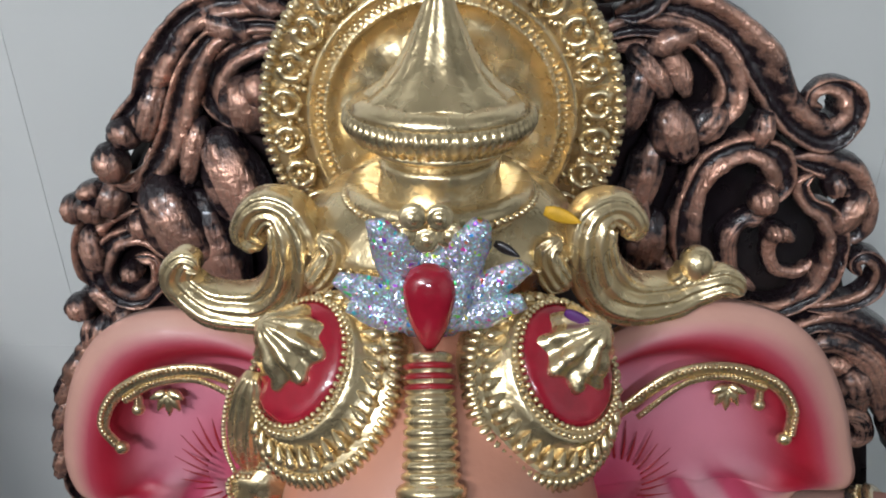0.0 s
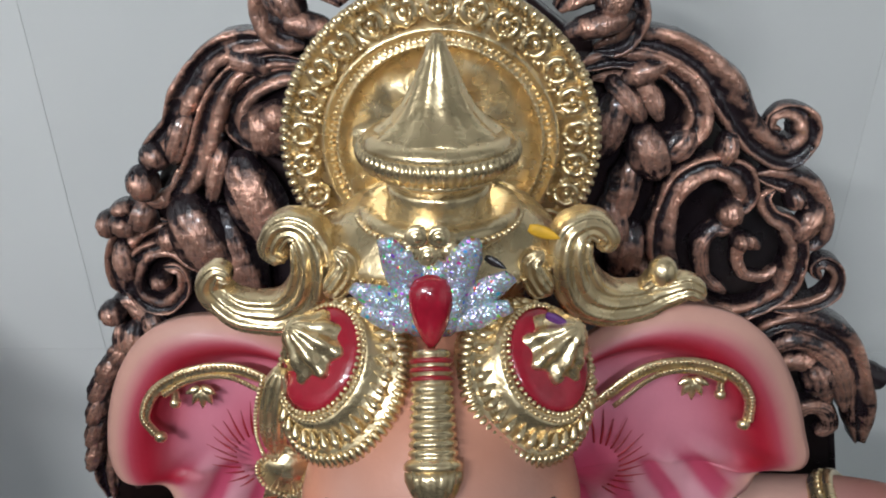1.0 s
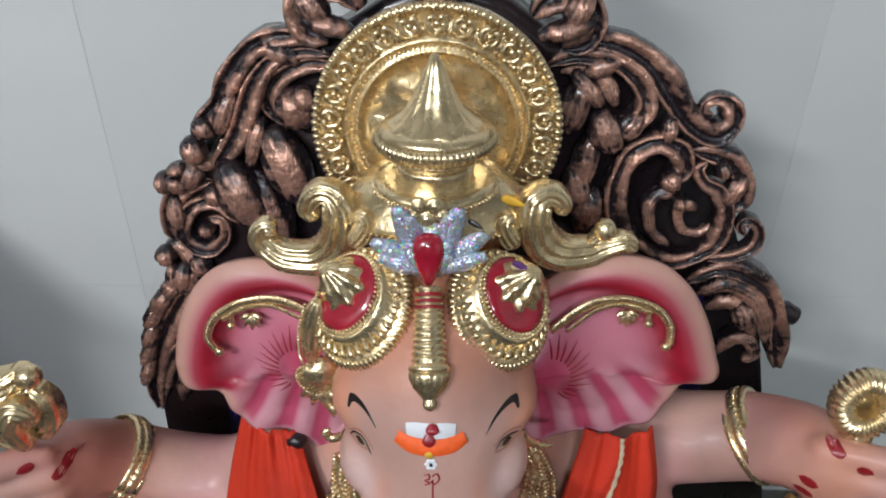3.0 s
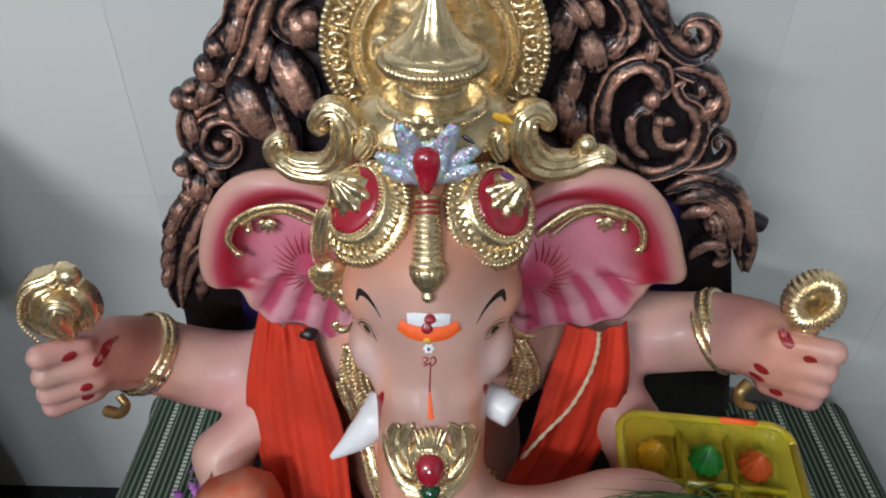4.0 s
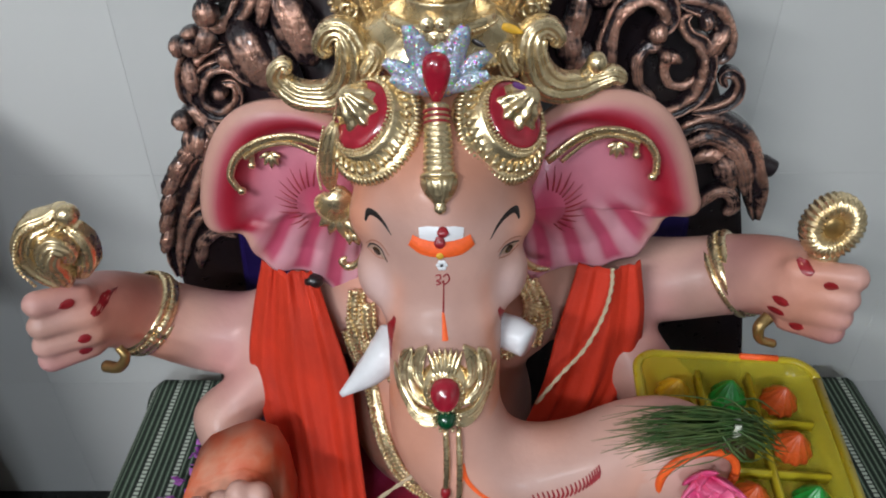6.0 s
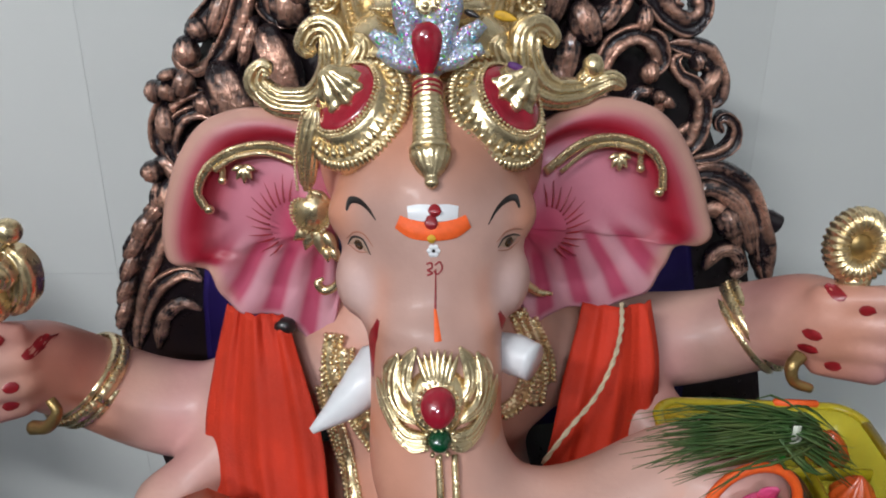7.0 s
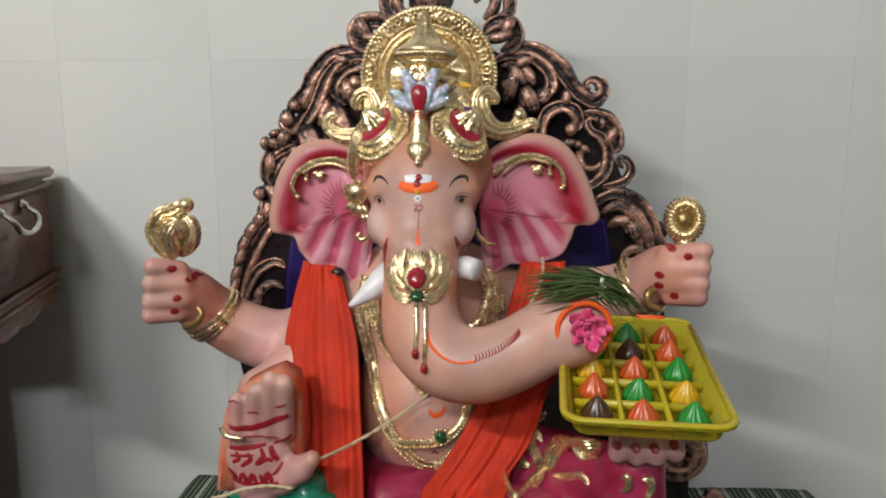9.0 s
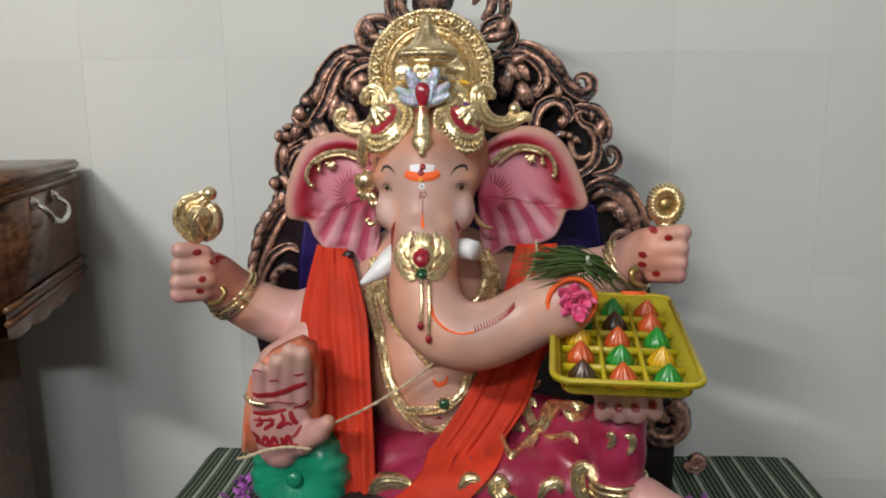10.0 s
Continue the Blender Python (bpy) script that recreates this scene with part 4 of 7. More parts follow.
body.limb([(-0.14, 0.35, 0.82), (-0.2447, 0.295, 0.7356), (-0.225, 0.235, 0.70)], [.030, .027, .024], 0.02)
# hand under the tray, and the foot
body.ball((0.2546, 0.12, 0.7607), (0.042, 0.05, 0.014), 0.012)
for a, b in zip([(0.2199, 0.09, 0.7738), (0.2387, 0.085, 0.7783), (0.2584, 0.085, 0.7786), (0.2799, 0.09, 0.7747)], [(0.2179, 0.082, 0.7537), (0.237, 0.074, 0.7545), (0.2572, 0.074, 0.7549), (0.2797, 0.082, 0.7561)]):
    body.limb([a, b], [.0105, .0105], 0.005)
NAILS += [(0.2157, 0.07, 0.766), (0.2345, 0.062, 0.7668), (0.2543, 0.062, 0.7672), (0.2765, 0.07, 0.7684)]
body.limb([(0.15, 0.36, 0.84), (0.22, 0.27, 0.775), (0.2551, 0.16, 0.7461)], [.04, .035, .03], 0.02)
body.limb([(0.256, 0.12, 0.627), (0.276, 0.095, 0.6336), (0.3077, 0.08, 0.6291)], [.028, .023, .020], 0.02)

drape = Solid((-0.30, 0.0, 0.54), (0.36, 0.47, 0.80), 0.005)
drape.limb([(0.2443, 0.118, 0.7233), (0.2452, 0.116, 0.6872), (0.247, 0.118, 0.647)], [.035, .033, .031], 0.01)
drape.limb([(0.05, 0.34, 0.64), (0.1758, 0.25, 0.647), (0.2377, 0.135, 0.703)], [.06, .052, .034], 0.015)
drape.ball((0.0, 0.32, 0.585), (0.19, 0.12, 0.06), 0.02)
drape.limb([(0.1915, 0.16, 0.6133), (0.1074, 0.17, 0.616), (0.0127, 0.18, 0.5913), (-0.0908, 0.22, 0.5486)], [.038, .042, .042, .038], 0.03)
drape.limb([(-0.0969, 0.27, 0.6049), (-0.0596, 0.25, 0.6045), (-0.008, 0.245, 0.6135)], [.025, .03, .03], 0.02)

SKIN, BLUSH, WARM = np.array((0.60, 0.355, 0.290)), np.array((0.53, 0.22, 0.25)), np.array((0.68, 0.24, 0.11))


def mottled(p, scale, seed):
    return noise.noise((p[0] * scale + seed, p[1] * scale, p[2] * scale))


def skin_paint(p):
    """Airbrushed plaster: peach, with pink on the limbs and orange by the crown and wrists."""
    x, y, z = p
    c = SKIN.copy()
    k = np.clip((z - 1.045) / 0.035, 0, 1) * 0.55
    c = c * (1 - k) + WARM * k
    arm = np.clip((abs(x + 0.008) - 0.15) / 0.08, 0, 1)
    m = np.clip(0.25 + 0.9 * mottled(p, 11, 3), 0, 0.6) * arm
    c = c * (1 - m) + BLUSH * m
    wrist = np.exp(-((abs(x) - 0.315) / 0.028) ** 2) * (z > 0.78) * 0.5
    c = c * (1 - wrist) + WARM * 0.85 * wrist
    ax = abs(x + 0.008)
    if z > 0.90 and ax < 0.09:
        temple = np.clip((ax - 0.044) / 0.020, 0, 1) * np.clip((z - 1.00) / 0.03, 0, 1) * 0.6
        crease = np.exp(-((ax - (0.034 + 0.10 * max(0, 1.0 - z))) / 0.007) ** 2) * np.clip((1.012 - z) / 0.02, 0, 1) * 0.55
        k = max(temple, crease)
        c = c * (1 - k) + WARM * k
    pale = np.exp(-(((ax - 0.049) / 0.015) ** 2 + ((z - 0.988) / 0.018) ** 2)) * 0.8
    c = c * (1 - pale) + np.array((0.66, 0.47, 0.44)) * pale
    m = np.clip(0.5 * mottled(p, 16, 5), -0.12, 0.16)
    c = c * (1 - m)
    if z < 0.93 and abs(x) < 0.14:
        m = np.clip(0.30 + 0.7 * mottled(p, 13, 9), 0, 0.48)
        c = c * (1 - m) + WARM * m
    if (x > 0.19 and z < 0.80) or (x < -0.14 and z < 0.78 and y < 0.22):
        c = c * 0.62 + BLUSH * 0.38
    if z < 0.68 and abs(x + 0.01) < 0.12:
        m = np.clip((0.68 - z) / 0.04, 0, 1) * 0.7
        c = c * (1 - m) + BLUSH * m
    return c


def add_solid(bm, solid, mat, paint=None):
    v, q = solid.skin()
    lay = bm.verts.layers.float_color.get("paint") or bm.verts.layers.float_color.new("paint")
    vs = [bm.verts.new(p) for p in v]
    for b, p in zip(vs, v):
        b[lay] = (*(paint(p) if paint else (1, 1, 1)), 1)
    for f in q:
        try:
            bm.faces.new([vs[i] for i in f]).material_index = mat
        except ValueError:
            pass


def ear(bm, outline, hub, depth_hub):
    """A fan from the head out to the rim: concave, pleated below, with a rolled rim."""
    lay = bm.verts.layers.float_color["paint"]
    rim = smooth_path([(x, 0, z) for x, z in outline], 12)
    n, m = len(rim), 40
    side = 1 if hub[0] > 0 else -1
    lash = (0.0790, 0.9946) if side > 0 else (-0.1130, 0.9993)
    fan = (hub[0] - side * 0.012, hub[1] + 0.105)
    front, back = [], []
    for i, r in enumerate(rim):
        t = i / (n - 1)
        f_row, b_row = [], []
        for j in range(m):
            u = j / (m - 1)
            x, z = hub[0] + (r[0] - hub[0]) * u, hub[1] + (r[2] - hub[1]) * u
            low = np.clip((t - 0.40) / 0.16, 0, 1) * np.clip((1.02 - t) / 0.1, 0, 1)
            roll = max(0, (u - 0.70) / 0.30)
            ax, az = side * (x - fan[0]), fan[1] - z
            turn, far = math.atan2(ax, az), math.hypot(ax, az)
            wave = math.sin(turn * 38 + 0.5 * noise.noise((x * 30, z * 30, 2)))
            start = 0.118 + 0.010 * noise.noise((turn * 9, 3, side))
            lower = np.clip((far - start) / 0.022, 0, 1) * np.clip((t - 0.36) / 0.12, 0, 1) * np.clip((u - 0.12) / 0.2, 0, 1)
            y = depth_hub + 0.028 * math.sin(u * math.pi * 0.62) + (0.003 * roll ** 3 - 0.009 * math.sin(math.pi * roll)) * (1 - 0.7 * low) + 0.0022 * wave * lower
            c = np.array((0.62, 0.225, 0.29)) * (1 + 0.10 * noise.noise((x * 25, z * 25, 5)))
            stripe = np.clip(0.5 + 0.95 * wave, 0, 1) * lower * np.clip((0.99 - u) / 0.06, 0, 1)
            c = c * (1 - 0.85 * stripe) + np.array((0.50, 0.055, 0.13)) * 0.85 * stripe
            pale = lower * (1 - stripe) * 0.75
            c = c * (1 - pale) + np.array((0.68, 0.35, 0.40)) * pale
            red = np.exp(-((u - (0.78 + 0.05 * t)) / (0.115 + 0.08 * t)) ** 2) * np.clip((0.62 - t) / 0.14, 0, 1)
            c = c * (1 - red) + np.array((0.36, 0.008, 0.026)) * red
            hot = np.exp(-(math.hypot(x - lash[0], 0.8 * (z - lash[1])) / 0.030) ** 2) * 0.9
            c = c * (1 - hot) + np.array((0.50, 0.03, 0.10)) * hot
            edge = np.clip((u - (0.86 + 0.04 * t)) / 0.08, 0, 1) * np.clip((0.68 - t) / 0.12, 0, 1)
            c = c * (1 - edge) + SKIN * np.array((1, 0.93, 0.9)) * edge
            v = bm.verts.new((x, y, z))
            v[lay] = (*c, 1)
            f_row.append(v)
            w = bm.verts.new((x + (hub[0] - x) * 0.02, y + 0.013 * (1 - 0.5 * u), z))
            w[lay] = (*(SKIN * 0.9), 1)
            b_row.append(w)
        front.append(f_row)
        back.append(b_row)
    for rows, flip in ((front, 0), (back, 1)):
        for a, b in zip(rows, rows[1:]):
            for j in range(m - 1):
                q = (a[j], a[j + 1], b[j + 1], b[j])
                bm.faces.new(q[::-1] if flip else q)
    for i in range(n - 1):
        a, b, c, d = front[i][-1], front[i + 1][-1], back[i + 1][-1], back[i][-1]
        bm.faces.new((a, d, c, b))


def band(bm, path, widths, mat, lift=0.0009, solid=None, per=5, rows=4):
    """A painted stroke that lies on the front of the solid."""
    p = smooth_path([(x, 0, z) for x, z in path], per)
    w = np.interp(np.linspace(0, 1, len(p)), np.linspace(0, 1, len(widths)), widths)
    grid = []
    for i in range(len(p)):
        t = p[min(i + 1, len(p) - 1)] - p[max(i - 1, 0)]
        t = t / (np.linalg.norm(t) + 1e-9)
        s = np.array((-t[2], 0, t[0]))
        row = []
        for k in range(rows + 1):
            q = p[i] + s * w[i] * (2 * k / rows - 1)
            bulge = 1 - (2 * k / rows - 1) ** 2
            row.append((q[0], (solid or body).front(q[0], q[2]) - lift * (0.35 + 0.65 * bulge), q[2]))
        grid.append(row)
    sheet(bm, grid, mat)


def dot(bm, x, z, rx, rz, mat, lift=0.001, solid=None):
    band(bm, [(x - rx, z), (x - rx * 0.6, z), (x, z), (x + rx * 0.6, z), (x + rx, z)], [rz * 0.1, rz * 0.8, rz, rz * 0.8, rz * 0.1], mat, lift, solid, 4)


def statue():
    bm = bmesh.new()
    add_solid(bm, body, 0, skin_paint)
    add_solid(bm, drape, 1)
    ear(bm, [(-0.0907, 1.0648), (-0.1089, 1.0782), (-0.1339, 1.0866), (-0.1636, 1.086), (-0.1896, 1.0745), (-0.2095, 1.0487), (-0.2232, 1.0149), (-0.2301, 0.9806), (-0.2275, 0.9607), (-0.2095, 0.9555), (-0.1941, 0.9503), (-0.1862, 0.9303), (-0.1729, 0.9145), (-0.1503, 0.911), (-0.133, 0.9085), (-0.1213, 0.8935), (-0.1104, 0.8794), (-0.0953, 0.8866), (-0.0858, 0.9217)], (-0.0844, 0.9972), 0.296)
    ear(bm, [(0.0684, 1.0639), (0.0849, 1.0786), (0.1079, 1.0907), (0.1366, 1.0954), (0.167, 1.0879), (0.1903, 1.0681), (0.2091, 1.036), (0.2215, 1.0027), (0.227, 0.9835), (0.2174, 0.9717), (0.1958, 0.97), (0.1887, 0.9513), (0.1782, 0.9325), (0.1557, 0.9205), (0.1279, 0.9152), (0.1076, 0.9169), (0.0924, 0.9065), (0.0771, 0.9003), (0.0668, 0.922)], (0.0636, 0.997), 0.296)
    # tusks
    tube(bm, [(-0.0471, 0.215, 0.9266), (-0.0547, 0.2, 0.9186), (-0.0706, 0.19, 0.905), (-0.0924, 0.18, 0.8908)], [.0155, .0165, .012, .0025], 14, 6, mat=2)
    tube(bm, [(0.0384, 0.215, 0.9331), (0.0495, 0.207, 0.9339), (0.0618, 0.198, 0.9325)], [.0135, .0150, .0135], 14, 4, mat=2)
    # painted marks on the face, placed on the surface
    band(bm, [(-0.0245, 1.0440), (-0.0179, 1.0446), (-0.0085, 1.0446), (0.0009, 1.0446), (0.0075, 1.0440)], [.0040, .0050, .0050, .0050, .0040], 2, 0.0012)
    band(bm, [(-0.0311, 1.0382), (-0.0216, 1.0346), (-0.0083, 1.0335), (0.0049, 1.0347), (0.0143, 1.0385)], [.0044, .0058, .0056, .0058, .0044], 3, 0.0024)
    dot(bm, -0.0096, 1.0387, .0042, .0052, 4, 0.0034)
    dot(bm, -0.0074, 1.0464, .0042, .0040, 4, 0.0046)
    dot(bm, -0.0095, 1.0298, .0028, .0034, 5, 0.0034)
    for a in range(6):
        cx, cz = -0.0082, 1.0216
        dot(bm, cx + 0.0026 * math.cos(a * 1.047), cz + 0.0026 * math.sin(a * 1.047), .0018, .0018, 2, 0.0012)
    dot(bm, cx, cz, .0012, .0012, 6, 0.002)
    band(bm, [(-0.0128, 1.0133), (-0.0097, 1.0141), (-0.0093, 1.011), (-0.012, 1.0094), (-0.0089, 1.0078), (-0.0123, 1.0062)], [.0006] * 6, 4, 0.0008)
    band(bm, [(-0.0074, 1.0126), (-0.0043, 1.0146), (-0.0027, 1.0106), (-0.0058, 1.007), (-0.0081, 1.0094)], [.0006] * 5, 4, 0.0008)
    band(bm, [(-0.0068, 1.0104), (-0.007, 0.9955), (-0.0073, 0.9835)], [.0004, .0006, .0008], 4, 0.0008)
    band(bm, [(-0.0075, 0.9867), (-0.0066, 0.9788), (-0.0058, 0.9701)], [.0008, .0016, .0024], 3, 0.001)
    for path in ([(-0.0661, 1.0375), (-0.0636, 1.0435), (-0.057, 1.0451), (-0.0504, 1.042), (-0.0454, 1.0365)], [(0.0504, 1.0385), (0.0478, 1.0445), (0.0411, 1.0456), (0.0337, 1.0419), (0.0276, 1.0339)]):
        band(bm, path, [.0008, .0019, .0019, .0012, .0003], 6, 0.0009)
    for k, (ex, ez) in enumerate(((-0.0577, 1.016), (0.0428, 1.0167))):
        s = 1 if k else -1
        band(bm, [(ex - 0.0068, ez + s * 0.001), (ex - 0.004, ez + 0.002), (ex + 0.002, ez + 0.002), (ex + 0.0068, ez + s * 0.003)], [.0005, .0034, .0034, .0005], 7, 0.0007)
        dot(bm, ex, ez + 0.001, .0034, .0036, 8, 0.0014)
        dot(bm, ex, ez + 0.001, .0015, .0016, 6, 0.0020)
        band(bm, [(ex - 0.0082, ez + s * 0.001 - 0.001), (ex - 0.004, ez + 0.0050), (ex + 0.003, ez + 0.0054), (ex + 0.0082, ez + s * 0.003)], [.0003, .0008, .0008, .0004], 6, 0.0012)
        band(bm, [(ex - 0.008, ez - 0.002), (ex, ez - 0.0042), (ex + 0.008, ez - 0.001)], [.0002, .0005, .0002], 9, 0.001)
        band(bm, [(ex - 0.009, ez + s * 0.001 + 0.003), (ex - 0.003, ez + 0.0088), (ex + 0.004, ez + 0.0092), (ex + 0.010, ez + s * 0.002 + 0.005)], [.0003, .0006, .0006, .0003], 9, 0.0008)
    band(bm, [(-0.0442, 0.975), (-0.0474, 0.9645), (-0.0495, 0.9518), (-0.0493, 0.9346)], [.001, .0026, .0026, .001], 4, 0.0008)
    band(bm, [(0.0356, 0.9753), (0.0392, 0.9648), (0.0422, 0.9477)], [.001, .0024, .0014], 4, 0.0008)
    band(bm, [(0.0069, 0.8782), (0.0111, 0.8646), (0.0243, 0.8518), (0.0427, 0.8458), (0.061, 0.8483)], [.0018, .0019, .0014, .0012, .0014], 3, 0.0009)
    p = smooth_path([(x, 0, z) for x, z in [(0.0612, 0.8512), (0.0829, 0.8604), (0.1009, 0.8725), (0.1116, 0.883)]], 6)
    for a, b in zip(p[::1], p[1::1]):
        band(bm, [(a[0], a[2] - 0.004), ((a[0] + b[0]) / 2, a[2]), (a[0], a[2] + 0.004)], [.0006, .0009, .0006], 4, 0.0009)
    # navel and dots
    band(bm, [(-0.0019, 0.7303), (0.0031, 0.7225), (0.009, 0.7217), (0.0157, 0.7244), (0.0191, 0.7333)], [.001, .003, .0042, .003, .001], 3, 0.001)
    band(bm, [(0.0017, 0.6663), (0.0059, 0.669), (0.0101, 0.6655)], [.001, .002, .001], 4, 0.001)
    # lines and painted letters of the raised palm, not legible
    for path, w in (([(-0.2456, 0.7468), (-0.2239, 0.7431), (-0.2002, 0.7475), (-0.1764, 0.7575), (-0.163, 0.7625)], .0032), ([(-0.239, 0.7257), (-0.2088, 0.7327), (-0.1776, 0.7299)], .001), ([(-0.1858, 0.7216), (-0.1699, 0.7284), (-0.1634, 0.735)], .0018), ([(-0.1795, 0.7736), (-0.1717, 0.7753), (-0.1639, 0.7778)], .0012),
                    ([(-0.2428, 0.7141), (-0.2214, 0.7161), (-0.1952, 0.7214)], .0026), ([(-0.2335, 0.7101), (-0.23, 0.7019), (-0.2383, 0.696)], .0024), ([(-0.2178, 0.7104), (-0.2143, 0.7022), (-0.2217, 0.6963), (-0.2266, 0.6921)], .0024), ([(-0.2018, 0.7164), (-0.1983, 0.7066), (-0.2067, 0.6966), (-0.1946, 0.7026), (-0.1868, 0.7002)], .0024),
                    ([(-0.2468, 0.6851), (-0.237, 0.6769), (-0.2422, 0.6684)], .0028), ([(-0.2317, 0.6712), (-0.2256, 0.6813), (-0.22, 0.6689), (-0.213, 0.6815), (-0.2089, 0.6691)], .0026), ([(-0.2035, 0.6817), (-0.1994, 0.6693), (-0.1939, 0.6835), (-0.1867, 0.6695), (-0.1802, 0.6738)], .0026), ([(-0.1751, 0.6988), (-0.1811, 0.6887), (-0.1877, 0.682)], .0018), ([(-0.1899, 0.7191), (-0.1865, 0.7085), (-0.1806, 0.7003)], .0028), ([(-0.2418, 0.7042), (-0.2259, 0.7061), (-0.21, 0.7081)], .0016), ([(-0.2453, 0.6709), (-0.22, 0.668), (-0.1922, 0.6702)], .002), ([(-0.2359, 0.7793), (-0.2279, 0.7826), (-0.2219, 0.7795)], .0008), ([(-0.2133, 0.7651), (-0.2054, 0.7676), (-0.1993, 0.7653)], .001)):
        band(bm, path, [w * 0.9, w * 1.3, w * 1.3, w * 0.9], 4, 0.0009)
    for c in NAILS:
        dot(bm, c[0], c[2], 0.0054, 0.0050, 4, 0.0013)
    # lashes of red paint fanning on the ears
    for cx, cz, s in ((*(-0.118, 0.9993), -1), (*(0.0819, 0.9946), 1)):
        for k in range(13):
            a = radians(78 - 12 * k)
            long = 0.036 + 0.004 * (k % 2)
            pts = [(cx + s * r * math.cos(a + 0.25 * r / long) * 0.95, 0.3005 + 0.27 * (r - 0.012), cz + r * math.sin(a + 0.25 * r / long)) for r in (0.019, 0.027, long)]
            tube(bm, pts, [.0007, .0008, .0002], 6, 3, 0.5, mat=4)
    # back of the raised palm
    b2 = slab(bmesh.new(), [(-0.2693, 0.6455), (-0.263, 0.6968), (-0.2578, 0.7304), (-0.2497, 0.7596), (-0.2342, 0.7803), (-0.2073, 0.7953), (-0.1872, 0.8036), (-0.168, 0.7933), (-0.1606, 0.7648), (-0.1579, 0.7153), (-0.1612, 0.6732), (-0.1687, 0.6475)], 0.171, 0.232, 0.006)
    off = len(bm.verts)
    me = bpy.data.meshes.new("tmp")
    b2.to_mesh(me)
    b2.free()
    vs = [bm.verts.new(v.co) for v in me.vertices]
    for f in me.polygons:
        bm.faces.new([vs[i] for i in f.vertices]).material_index = 10
    bpy.data.meshes.remove(me)
    ob = part("statue", bm, [M_SKIN, M_DHOTI, M_WHITE_PAINT, M_ORANGE_PAINT, M_RED_PAINT, M_YELLOW_PASTE, M_BLACK_PAINT, M_EYE_WHITE, M_EYE, M_LID, M_PALM_BACK])
    return tagged(ob, "painted plaster elephant-headed statue seated on a throne", "statue")


M_EYE_WHITE = material("painted_eye_white", (0.45, 0.30, 0.22), 0.3, 0, 0.1, 200, 0, 300, 0.4)
M_LID = material("painted_lid", (0.40, 0.16, 0.10), 0.4, 0, 0.1, 200)
M_PALM_BACK = material("orange_painted_plaster", (0.62, 0.13, 0.05), 0.6, 0, 0.3, 30, 0.0006, 120, 0.0, second=(0.60, 0.28, 0.18))
statue()


# ---- golden crown with its halo ----
crown = thing("golden_crown", (-0.01, 0.31, 1.08), "gold painted crown with halo disc, scrolls and medallions", "crown")
HC = Vector((-0.010, 0.388, 1.173))
HALO = Matrix.Translation(HC) @ Matrix.Rotation(radians(90), 4, "X")


def ring_point(r, a, lift=0.0):
    return HALO @ Vector((r * math.cos(a), r * math.sin(a), lift))


